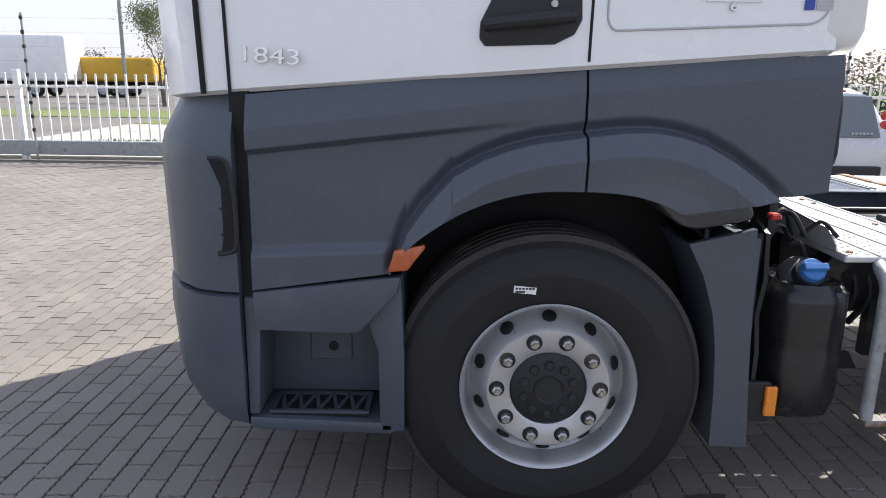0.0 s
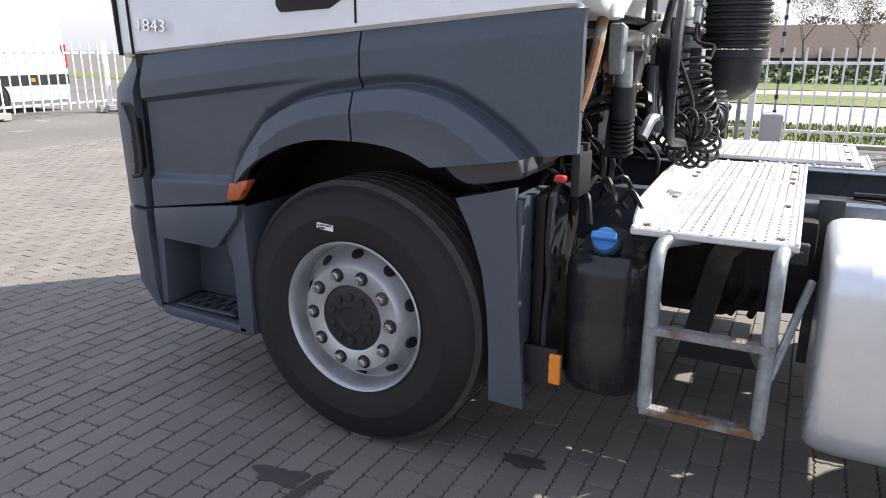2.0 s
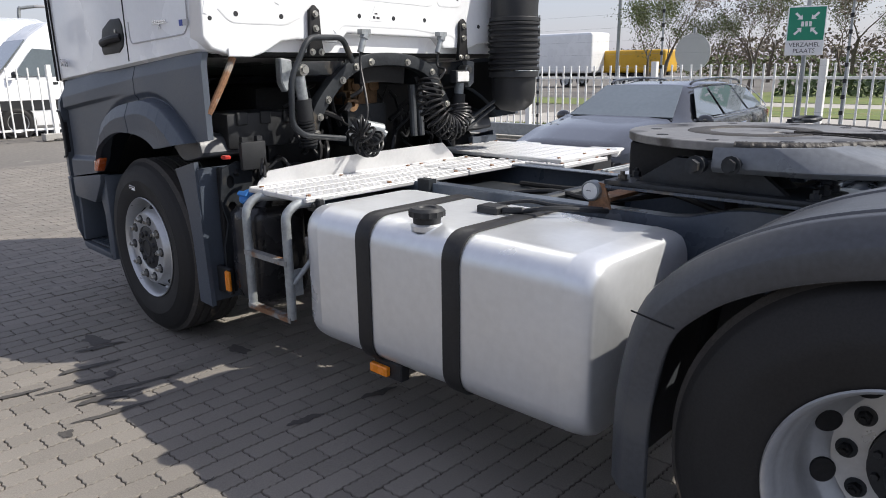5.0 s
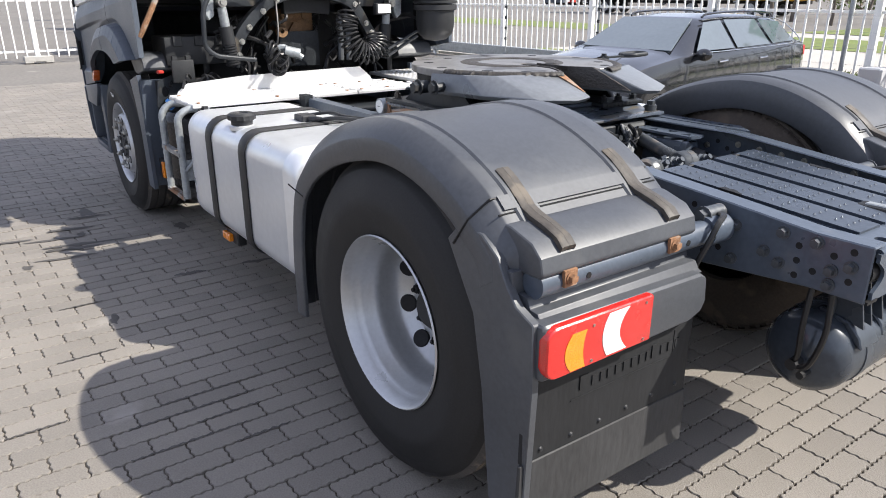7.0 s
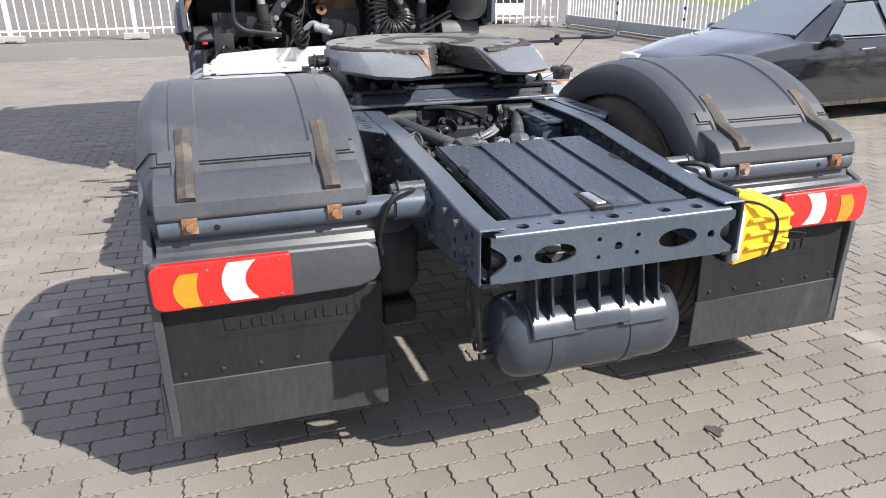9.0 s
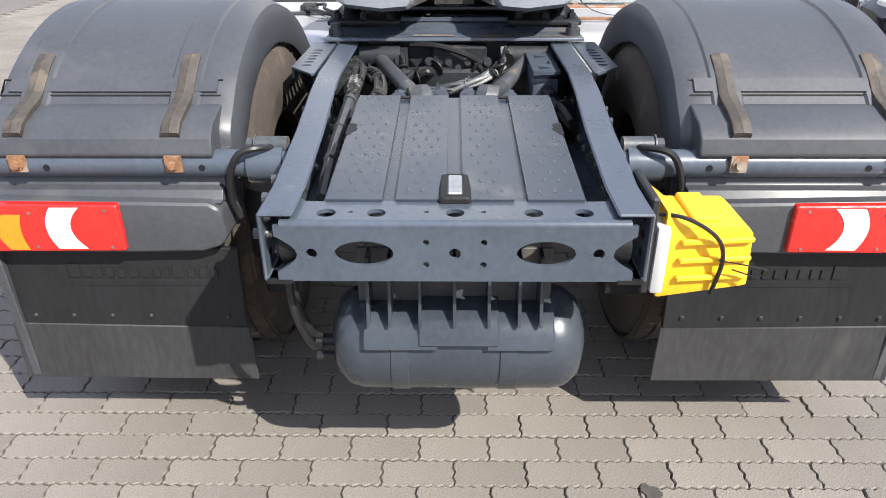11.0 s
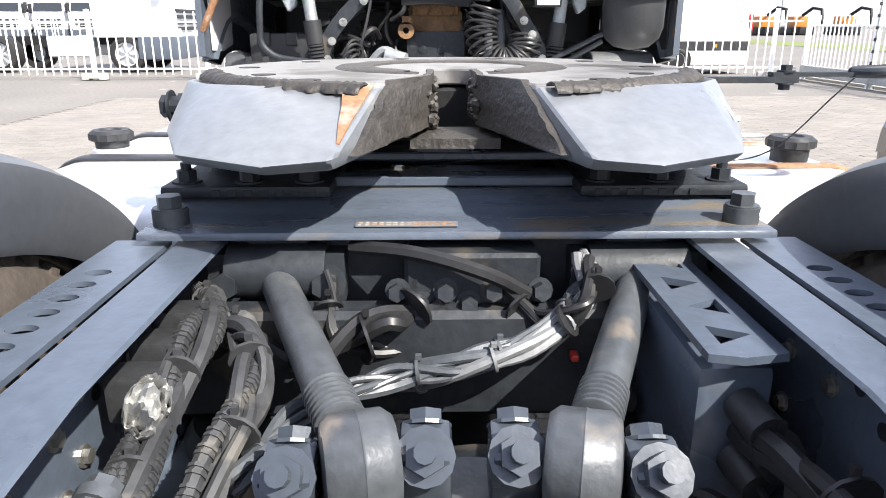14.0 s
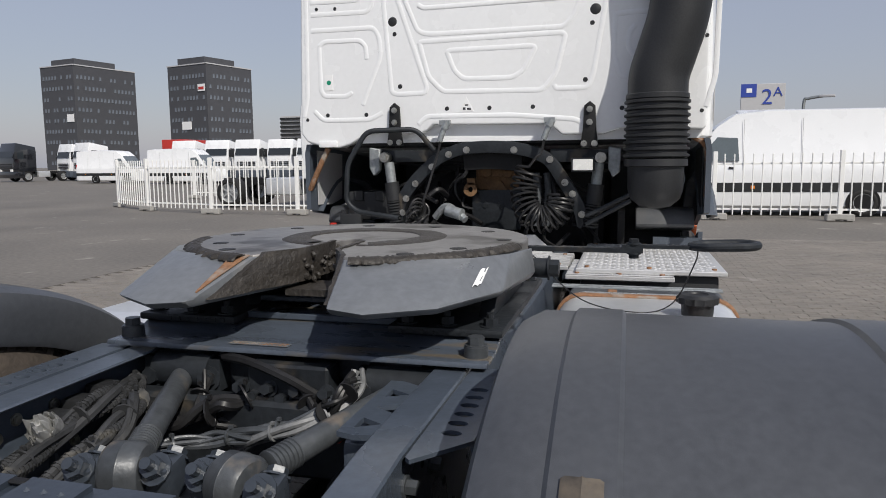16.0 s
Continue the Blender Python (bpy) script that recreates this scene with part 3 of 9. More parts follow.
# ---- wheels ----
def wheel(x, s, dual):
    """One wheel end: tyre (two when dual), rim, nuts and hub; s is the side (-1 near, 1 far)."""
    zc = 0.5 if not dual else 0.53
    face = 1.17 if not dual else 1.225
    m = Matrix.Translation((x, s * face, zc)) @ Matrix.Rotation(radians(90 if s < 0 else -90), 4, "X")   # local z points outwards
    R = 0.503 if not dual else 0.533
    w = 0.315 if not dual else 0.295
    g = 1.0 if not dual else 1.06          # the driven tyres stand a little taller

    def tyre_bm(off):
        prof = [(r * (1 + (g - 1) * step(r, 0.29, 0.40)), h) for r, h in [(0.283, -0.03), (0.287, 0.003), (0.315, 0.014), (0.36, 0.022), (0.385, 0.0245), (0.389, 0.0215), (0.43, 0.019), (0.434, 0.0155), (0.465, 0.006), (0.470, 0.0), (0.486, -0.016), (0.497, -0.030)]]
        tread = []
        y = -0.034
        while y > -w + 0.04:
            tread += [(R, y), (R, y - 0.04), (R - 0.012, y - 0.043), (R - 0.012, y - 0.050)]
            y -= 0.053
        back = [(r, -w - h) for r, h in prof[::-1]]
        bm = bmesh.new()
        lathe(bm, [(r, h + off) for r, h in prof + tread + back], m, 96)
        # shoulder blocks cut by small slots
        for i in range(72):
            a = 2 * math.pi * i / 72
            q = m @ Matrix.Rotation(a, 4, "Z")
            box(bm, (R - 0.012, -0.006, off - 0.052), (R + 0.0006, 0.004, off - 0.034), q)
            box(bm, (R - 0.012, -0.006, off - w + 0.024), (R + 0.0006, 0.004, off - w + 0.046), q)
        if dual and off < -0.1:          # worn lugs on the inner shoulder
            for i in range(56):
                q = m @ Matrix.Rotation(2 * math.pi * (i + 0.3) / 56, 4, "Z")
                box(bm, (R - 0.052, -0.011, off - w + 0.006), (R - 0.004, 0.011, off - w + 0.03), q)
        for f in bm.faces:
            c = m.inverted() @ f.calc_center_median()
            f.material_index = 2 if dual and off < -0.1 and c.z < off - w + 0.03 else (1 if math.hypot(c.x, c.y) > R - 0.0135 else 0)
        return bm
    ty = part("tyre", tyre_bm(0.0), [M["rubber"], M["tread"]], truck, "black rubber truck tyre with worn tread", 40)
    if dual:
        part("tyre", tyre_bm(-0.335), [M["rubber"], M["tread"], M["dusty"]], truck, "black rubber inner tyre, brown with dust", 40)
    # rim
    bm = bmesh.new()
    if not dual:
        prof = [(0.283, 0.002), (0.289, 0.010), (0.285, 0.015), (0.277, 0.008), (0.270, -0.012), (0.267, -0.040), (0.261, -0.070), (0.250, -0.078), (0.241, -0.062), (0.214, -0.018), (0.205, 0.004), (0.198, 0.012), (0.130, 0.012), (0.125, 0.008), (0.125, -0.06)]
        pcd, nut_h, hub = 0.1675, 0.012, 0.112
        holes_r, holes_h = 0.230, -0.0445
    else:
        prof = [(0.283, 0.002), (0.290, 0.010), (0.286, 0.015), (0.278, 0.008), (0.270, -0.03), (0.264, -0.045), (0.258, -0.055), (0.257, -0.085), (0.249, -0.095), (0.247, -0.125), (0.252, -0.165), (0.248, -0.195), (0.238, -0.209), (0.208, -0.233), (0.203, -0.240), (0.195, -0.242), (0.120, -0.242), (0.118, -0.33)]
        pcd, nut_h, hub = 0.1675, -0.242, 0.112
        holes_r, holes_h = 0.223, -0.222
    lathe(bm, prof, m, 72)
    rim = part("rim", bm, M["silver"], truck, "silver painted steel rim", 40)
    if not dual:
        slope = Vector((0, 0, 1)).rotation_difference(Vector((0.78, 0, 0.62))).to_matrix().to_4x4()
    else:
        slope = Vector((0, 0, 1)).rotation_difference(Vector((-0.6, 0, 0.8))).to_matrix().to_4x4()
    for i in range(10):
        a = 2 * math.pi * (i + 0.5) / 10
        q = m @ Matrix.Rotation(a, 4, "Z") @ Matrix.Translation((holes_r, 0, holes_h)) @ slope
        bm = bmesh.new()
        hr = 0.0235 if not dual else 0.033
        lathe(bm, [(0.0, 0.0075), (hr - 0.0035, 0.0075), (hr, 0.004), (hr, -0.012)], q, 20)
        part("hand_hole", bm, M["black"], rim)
    for i in range(10):
        a = 2 * math.pi * i / 10
        q = m @ Matrix.Rotation(a, 4, "Z") @ Matrix.Translation((pcd, 0, nut_h))
        bm = bmesh.new()
        lathe(bm, [(0.0, 0.003), (0.026, 0.003), (0.026, 0.0)], q, 18)
        for f_ in bm.faces:
            f_.material_index = 1
        lathe(bm, [(0.0, 0.026), (0.012, 0.026), (0.0165, 0.022), (0.0165, 0.002)], q, 6)
        lathe(bm, [(0.0, 0.034), (0.008, 0.034), (0.009, 0.024)], q, 10)
        part("wheel_nut", bm, [M["steel"] if not dual else M["black"], M["under"]], rim, "", 30)
    bm = bmesh.new()
    if not dual:
        lathe(bm, [(0.0, 0.016), (0.042, 0.016), (0.047, 0.021), (0.05, 0.016), (0.10, 0.012), (0.122, 0.004), (0.125, -0.03)], m, 40)
        for i in range(10):
            q = m @ Matrix.Rotation(2 * math.pi * (i + 0.5) / 10, 4, "Z") @ Matrix.Translation((0.083, 0, 0.012))
            lathe(bm, [(0.0, 0.012), (0.012, 0.012), (0.0155, 0.008), (0.0165, 0.0)], q, 10)
    else:
        lathe(bm, [(0.0, -0.15), (0.055, -0.15), (0.07, -0.165), (0.075, -0.20), (0.115, -0.205), (0.118, -0.25)], m, 36)
        for i in range(10):
            q = m @ Matrix.Rotation(2 * math.pi * (i + 0.5) / 10, 4, "Z") @ Matrix.Translation((0.096, 0, -0.205))
            lathe(bm, [(0.0, 0.014), (0.009, 0.014), (0.0105, 0.010), (0.0105, 0.0)], q, 6)
    part("hub_cover", bm, M["dark"], rim, "black hub cover with bolt bosses")
    # drum and backing behind the rim
    bm = bmesh.new()
    d = 0.0 if not dual else -0.17
    cyl(bm, m @ Vector((0, 0, -0.10 + d)), m @ Vector((0, 0, -0.28 + d)), 0.21, 36)
    part("brake_drum", bm, M["black"], rim)
    return ty


for s in (-1, 1):
    wheel(0.0, s, False)
    wheel(3.70, s, True)
bm = boxed((-0.125, -1.1955, 0.826), (-0.055, -1.1915, 0.848), 0)
bmesh.ops.rotate(bm, verts=bm.verts, cent=(-0.09, -1.19, 0.837), matrix=Matrix.Rotation(radians(5), 3, "Y"))
stk = part("tyre_sticker", bm, M["signwhite"], truck, "small white sticker on the tyre")
bm = bmesh.new()
for i in range(6):
    box(bm, (-0.12 + i * 0.0105, -1.1965, 0.839), (-0.1125 + i * 0.0105, -1.1957, 0.845))
box(bm, (-0.12, -1.1965, 0.829), (-0.09, -1.1957, 0.835))
part("print_bar", bm, M["darktext"], stk)


# front wheel housing and axle
def housing():
    pts = arc(0, 0.5, 0.69, 15, 165, 24)
    rows = [[(x, -1.06, z) for x, z in pts], [(x, -0.72, z) for x, z in pts]]
    bm = solid_sheet(rows, (0, 0, 0.012))
    box(bm, (-0.62, -0.74, 0.35), (0.62, -0.70, 1.15))
    return bm


both("wheel_housing", housing, M["black"], truck)
bm = bmesh.new()
box(bm, (-0.06, -0.85, 0.38), (0.06, 0.85, 0.47))
part("front_axle", bev(bm, 0.015, 2), M["black"], truck)


# guard behind the front wheel
def front_guard():
    bm = bmesh.new()
    inner = [(0.415, 0.985), (0.47, 0.88), (0.51, 0.76), (0.53, 0.64), (0.54, 0.50), (0.545, 0.30)]
    outer = [(0.668, 0.295), (0.645, 0.60), (0.62, 1.035)]
    prism(bm, inner + outer, "y", -1.17, -1.145)
    # curved inner skin
    rows = [[(x, -1.15, z) for x, z in inner], [(x, -0.86, z) for x, z in inner]]
    v = sheet(bm, rows)
    rows = [[(x + 0.02, -1.15, z) for x, z in inner], [(x + 0.02, -0.86, z) for x, z in inner]]
    sheet(bm, rows)
    box(bm, (0.60, -1.16, 0.31), (0.64, -0.90, 1.00))
    bmesh.ops.recalc_face_normals(bm, faces=bm.faces)
    return bm


both("wheel_guard", front_guard, M["grey"], truck, "grey plastic guard behind the front wheel")


def guard_top():
    """Rounded hood that leads from under the side panel down to the guard."""
    line = [(p.x, p.z) for p in smooth_path([(0.30, 0, 1.13), (0.34, 0, 1.085), (0.40, 0, 1.035), (0.47, 0, 1.025), (0.62, 0, 1.055)], 4)]
    upper = [(p.x, p.z) for p in smooth_path([(0.625, 0, 1.075), (0.60, 0, 1.13), (0.55, 0, 1.16), (0.36, 0, 1.16)], 4)]
    bm = prism(bmesh.new(), line + upper, "y", -1.125, -0.80)
    bmesh.ops.recalc_face_normals(bm, faces=bm.faces)
    return bev(bm, 0.018, 3, 60)


# Added black panel: fills the gap with dark and keeps sun off the guard.
bm = boxed((0.652, -1.075, 0.35), (0.688, -0.70, 1.0), 0.010, 2)
part("filter_housing", bm, M["black"], truck, "flat black panel added to darken the gap behind the wheel guard")
both("guard_top", guard_top, M["fender"], truck, "black plastic top of the wheel guard")


def marker():
    return boxed((0.735, -1.125, 0.385), (0.775, -1.108, 0.49), 0.004)


both("side_reflector", marker, M["orange"], truck, "orange side reflector")
bm = boxed((0.60, -1.11, 0.36), (0.76, -1.085, 0.50), 0.005)
part("reflector_bracket", bm, M["dark"], truck)

# ---- chassis ----


def rail_top(x):
    if x < 2.75:
        return 0.93
    if x < 3.05:
        return 0.93 + 0.06 * step(x, 2.75, 3.05)
    if x < 3.85:
        return 0.99
    return 0.99 - 0.072 * min((x - 3.85) / 0.75, 1.0)


def rail_bot(x):
    if x < 3.9:
        return 0.70
    return 0.70 + 0.058 * min((x - 3.9) / 0.7, 1.0)


def rail():
    """Channel section, open to the inside."""
    bm = bmesh.new()
    xs = [-1.0, 0.5, 2.75, 2.83, 2.9, 2.97, 3.05, 3.45, 3.85, 4.0, 4.3, 4.6, 4.752]
    rows = []
    for x in xs:
        zt, zb = rail_top(x), rail_bot(x)
        o = 0.428 - 0.02 * step(x, 3.9, 4.5)
        i = o - 0.075
        t = 0.008
        rows.append([(x, -i, zt), (x, -o, zt), (x, -o, zb), (x, -i, zb), (x, -i, zb + t), (x, -o + t, zb + t), (x, -o + t, zt - t), (x, -i, zt - t)])
    v = [[bm.verts.new(p) for p in r] for r in rows]
    for a, b in zip(v, v[1:]):
        for i in range(8):
            j = (i + 1) % 8
            bm.faces.new((a[i], a[j], b[j], b[i]))
    bm.faces.new(v[0][::-1])
    bm.faces.new(v[-1])
    bmesh.ops.recalc_face_normals(bm, faces=bm.faces)
    return bev(bm, 0.004, 1, 50)


rails = both("frame_rail", rail, M["frame"], truck, "blue-grey painted steel frame rail")

# end crossmember, a channel with holes in its top and rear faces
bm = bmesh.new()
XR = 4.752
big = lambda y: ring(y, 0.829, 0.062, 0.029, 24)
holes = [big(-0.19), big(0.19), ring(0, 0.829, 0.0125, None, 14)]
holes += [ring(sy * 0.06, 0.829 + dz, 0.007, None, 10) for sy in (-1, 1) for dz in (-0.026, 0.026)]
holes += [ring(sy * 0.30, 0.829, 0.012, None, 12) for sy in (-1, 1)]
out = [(-0.375, 0.763), (0.375, 0.763), (0.375, 0.775)]
out += [(0.375 - 0.045 * math.sin(math.pi * i / 8), 0.785 + 0.085 * i / 8) for i in range(9)] + [(0.375, 0.893), (-0.375, 0.893)]
out += [(-0.375 + 0.045 * math.sin(math.pi * i / 8), 0.870 - 0.085 * i / 8) for i in range(9)] + [(-0.375, 0.775)]
holed_plate(bm, out, holes, "x", XR - 0.006, XR + 0.004)
top_holes = [ring(4.71, y, 0.020, None, 16) for y in (-0.27, -0.165, 0.0, 0.165, 0.27)] + [ring(4.705, y, 0.006, None, 8) for y in (-0.22, -0.06, 0.06)]
inner = [(4.65 - 0.038 * (1 - math.cos(radians(a))), 0.312 + 0.038 * math.sin(radians(a))) for a in range(0, 91, 15)] + [(4.60, 0.352)]
holed_plate(bm, inner + [(XR - 0.012, 0.352), (XR - 0.012, -0.352)] + [(x, -y) for x, y in inner[::-1]], top_holes, "z", 0.893, 0.902)
part("end_crossmember", bm, M["frame"], truck, "blue-grey steel end crossmember with round and oval holes")
bm = bmesh.new()
tube(bm, [(XR - 0.0085, -0.362, 0.8898), (XR - 0.0085, 0.362, 0.8898)], 0.0128, 20)
part("crossmember_edge", bm, M["frame"], truck)


def gusset():
    bm = bmesh.new()
    box(bm, (4.60, -0.40, 0.757), (4.758, -0.345, 0.766))
    cyl(bm, (4.70, -0.37, 0.83), (4.70, -0.31, 0.83), 0.045, 20)
    return bm


both("rail_end_bush", gusset, M["black"], truck)


# rows of bolts and holes on the rail webs, each its own piece on a shared mesh
def shared(name, bm, mat):
    me = bpy.data.meshes.new(name)
    bm.to_mesh(me)
    bm.free()
    me.materials.append(mat)
    return me


b1, b2, h1 = bmesh.new(), bmesh.new(), bmesh.new()
hexbolt(b1, (0, 0, 0), (0, 1, 0), 0.013, 0.022)
hexbolt(b2, (0, 0, 0), (0, 1, 0), 0.009, 0.010)
cyl(h1, (0, 0.0002, 0), (0, 0.001, 0), 0.010, 12)
b1, b2, h1 = shared("rail_bolt", b1, M["bluegrey"]), shared("rail_nut", b2, M["steel"]), shared("rail_hole", h1, M["black"])
rnd = random.Random(4)
for rail_ob, s in zip(rails, (-1, 1)):
    for k in range(24):
        x = 3.60 + 0.048 * k
        yo = 0.428 - 0.02 * step(x, 3.9, 4.5)
        top_, bot_ = rail_top(x), rail_bot(x)
        for q in range(3):
            z = bot_ + (top_ - bot_) * (0.24 + 0.26 * q) + (0.012 if k % 2 else -0.012)
            pick = rnd.random()
            if pick < 0.30:
                o = new("rail_bolt", b1)
                o.matrix_basis = Matrix.Translation((x, s * yo, z)) @ Matrix.Rotation(0 if s > 0 else math.pi, 4, "Z")
            elif pick < 0.80:
                o = new("rail_hole", h1)
                o.matrix_basis = Matrix.Translation((x, s * yo, z)) @ Matrix.Rotation(0 if s > 0 else math.pi, 4, "Z")
            else:
                continue
            o.parent = rail_ob
            o = new("rail_nut", b2 if pick < 0.55 else h1)
            o.matrix_basis = Matrix.Translation((x, s * (yo - 0.008), z)) @ Matrix.Rotation(math.pi if s > 0 else 0, 4, "Z")
            o.parent = rail_ob

# perforated flange outside the rail top


def flange():
    bm = bmesh.new()
    holes = [ring(3.525 + 0.0455 * i, -0.482, 0.012, 0.018, 12) for i in range(6)]
    holed_plate(bm, [(3.38, -0.436), (3.38, -0.520), (3.775, -0.525), (3.87, -0.445), (3.86, -0.436)], holes, "z", 0.984, 0.991)
    box(bm, (3.38, -0.525, 0.955), (3.775, -0.519, 0.984))
    return bm


both("perforated_flange", flange, M["frame"], truck, "steel flange with oval holes")

# corrugated mounting plate across the rails
bm = bmesh.new()
prof = [(2.60, 1.036), (2.602, 1.048), (3.335, 1.050), (3.352, 1.047), (3.385, 1.034), (3.41, 1.0305), (3.505, 1.030), (3.508, 1.018), (3.40, 1.018), (3.37, 1.024), (3.34, 1.036)]
prism(bm, prof, "y", -0.475, 0.475)
bmesh.ops.recalc_face_normals(bm, faces=bm.faces)
mp_ = part("mounting_plate", bev(bm, 0.004, 2, 20), M["plate"], truck, "blue-grey corrugated steel mounting plate")
for y in (-0.44, 0.44):
    bm = bmesh.new()
    cyl(bm, (3.452, y, 1.030), (3.452, y, 1.054), 0.027, 24)
    cyl(bm, (3.452, y, 1.054), (3.452, y, 1.057), 0.025, 24)
    cyl(bm, (3.452, y, 1.057), (3.452, y, 1.075), 0.019, 6)
    part("large_bolt", bm, M["bluegrey"], mp_, "large hexagon bolt on a spacer", 30)
bm = boxed((3.458, -0.155, 1.0325), (3.484, 0.0, 1.0335), 0)
lab = part("type_label", bm, M["wheelgrey"], mp_, "worn red and white type label")
bm = bmesh.new()
rnd = random.Random(3)
for i in range(28):
    a = 3.460 + 0.012 * (i % 2)
    box(bm, (a + rnd.random() * 0.003, -0.151 + (i // 2) * 0.0106, 1.0335), (a + 0.006 + rnd.random() * 0.003, -0.146 + (i // 2) * 0.0106 + rnd.random() * 0.003, 1.0339))
part("print_bar", bm, M["rust"], lab)

# ---- rear fenders, lights and flaps ----
FP = [(3.0, 0.33), (3.002, 0.60), (3.055, 0.846), (3.145, 0.965), (3.26, 1.05), (3.40, 1.118), (3.55, 1.163), (3.70, 1.187), (3.85, 1.180), (4.0, 1.142), (4.14, 1.076), (4.22, 1.012), (4.285, 0.95), (4.295, 0.895)]
FP = [(p.x, p.z) for p in smooth_path([(x, 0, z) for x, z in FP], 4)]


def inward(p, d):
    x, z = p
    c = Vector((3.69, 0.50)) - Vector((x, z))
    c.normalize()
    if z < 0.6 and x < 3.2:
        c = Vector((1, 0))
    return (x + c.x * d, z + c.y * d)


def fender_shell():
    bm = bmesh.new()
    sec = [(-1.248, 0.125), (-1.252, 0.115), (-1.252, 0.060), (-1.250, 0.055), (-1.204, 0.003), (-1.198, 0.0)]
    for yb in (-1.115, -0.715):          # raised bands under the straps
        sec += [(yb - 0.042, 0.0), (yb - 0.036, -0.006), (yb + 0.036, -0.006), (yb + 0.042, 0.0)]
    sec += [(-0.62, 0.0), (-0.59, 0.016), (-0.578, 0.045), (-0.578, 0.125)]
    back = [(y + (0.006 if y < -0.9 else -0.006), d + 0.012) for y, d in sec[::-1]]
    back[-1] = (-1.236, 0.128)
    loop = sec + back
    rows = [[bm.verts.new((inward(p, d)[0], y, inward(p, d)[1])) for y, d in loop] for p in FP]
    for a, b in zip(rows, rows[1:]):
        for i in range(len(loop)):
            j = (i + 1) % len(loop)
            bm.faces.new((a[i], a[j], b[j], b[i]))
    bm.faces.new(rows[0][::-1])
    bm.faces.new(rows[-1])
    return bm


def fender_joint(k):
    def make():
        bm = bmesh.new()
        if k == 0:
            p = inward((4.178, 1.048), -0.001)
            tube(bm, [(p[0] - 0.09, -1.2525, p[1] - 0.13), (p[0] - 0.03, -1.2525, p[1] - 0.05), (p[0], -1.21, p[1]), (p[0], -0.62, p[1])], 0.0030, 6)
        elif k == 1:
            p = inward((4.215, 1.016), -0.001)
            tube(bm, [(p[0], -1.21, p[1]), (p[0], -0.62, p[1])], 0.0025, 6)
        else:
            p = inward((3.062, 0.856), -0.001)
            tube(bm, [(p[0], -1.2528, p[1]), (p[0] + 0.12, -1.2528, p[1] - 0.02)], 0.0025, 6)
        return bm
    return make


def rear_box():
    pts = [(4.215, 1.0), (4.255, 0.998), (4.33, 0.975), (4.362, 0.945), (4.372, 0.905), (4.362, 0.893), (4.25, 0.893), (4.215, 0.90)]
    bm = prismed(pts, "y", -1.205, -0.615, 0.014, 3)
    return bm


def rear_ledge():
    bm = bmesh.new()
    prism(bm, [(4.26, 0.846), (4.335, 0.84), (4.345, 0.815), (4.372, 0.812), (4.385, 0.79), (4.40, 0.785), (4.26, 0.76)], "y", -1.215, -0.60)
    prism(bm, [(4.26, 0.90), (4.30, 0.90), (4.30, 0.70), (4.26, 0.70)], "y", -1.235, -0.59)
    bmesh.ops.recalc_face_normals(bm, faces=bm.faces)
    return bev(bm, 0.006, 2)


def lamp_carrier():
    pts = [(-1.238, 0.802), (-0.63, 0.792), (-0.600, 0.775), (-0.592, 0.70), (-0.61, 0.668), (-0.66, 0.652), (-0.853, 0.648), (-1.238, 0.652)]
    return prismed(pts, "x", 4.29, 4.418, 0.016, 3)


def outer_cheek():
    pts = [(4.06, 0.925), (4.12, 0.985), (4.20, 0.972), (4.262, 0.93), (4.30, 0.865), (4.335, 0.825), (4.395, 0.80), (4.40, 0.62), (4.385, 0.22), (4.25, 0.22), (4.21, 0.55), (4.17, 0.75)]
    return prismed(pts, "y", -1.2505, -1.225, 0.003, 1)


def flap_upper():
    return prismed([(-1.248, 0.645), (-0.585, 0.645), (-0.590, 0.39), (-1.252, 0.40)], "x", 4.362, 4.380, 0.003)


def flap_lower():
    return prismed([(-1.262, 0.405), (-0.585, 0.392), (-0.578, 0.208), (-1.268, 0.212)], "x", 4.372, 4.384, 0.003)


def bars(s):
    """Illegible raised maker's lettering, as plain bars."""
    bm = bmesh.new()
    y = -1.06
    for w in (0.034, 0.02, 0.016, 0.02, 0.02, 0.022, 0.02, 0.018, 0.012, 0.028, 0.02, 0.02, 0.018):
        box(bm, (4.378, y, 0.556), (4.3835, y + w, 0.556 + (0.04 if w > 0.025 else 0.028)))
        y += w + 0.012
    box(bm, (4.378, -1.09, 0.530), (4.382, -0.68, 0.535))
    box(bm, (4.378, -0.672, 0.545), (4.382, -0.668, 0.615))
    return bm


def lens():
    """The whole red lens, rounded at its outer end."""
    out = [(-0.857, 0.662), (-0.857, 0.794)] + [(-1.20 - 0.038 * math.sin(radians(a)), 0.764 + 0.034 * math.cos(radians(a))) for a in range(0, 91, 15)]
    out += [(-1.20 - 0.038 * math.cos(radians(a)), 0.694 - 0.034 * math.sin(radians(a))) for a in range(0, 91, 15)]
    return prismed(out, "x", 4.40, 4.434, 0.009, 3)


def lens_patch(y0, y1, bow0, bow1, z0, z1):
    """A coloured field in the lens with bowed ends."""
    def make():
        zs = [z0 + (z1 - z0) * k / 10 for k in range(11)]
        bow = lambda z: 1 - (2 * (z - z0) / (z1 - z0) - 1) ** 2
        pts = [(y0 + bow0 * bow(z), z) for z in zs] + [(y1 + bow1 * bow(z), z) for z in zs[::-1]]
        return prismed(pts, "x", 4.42, 4.4355, 0)
    return make


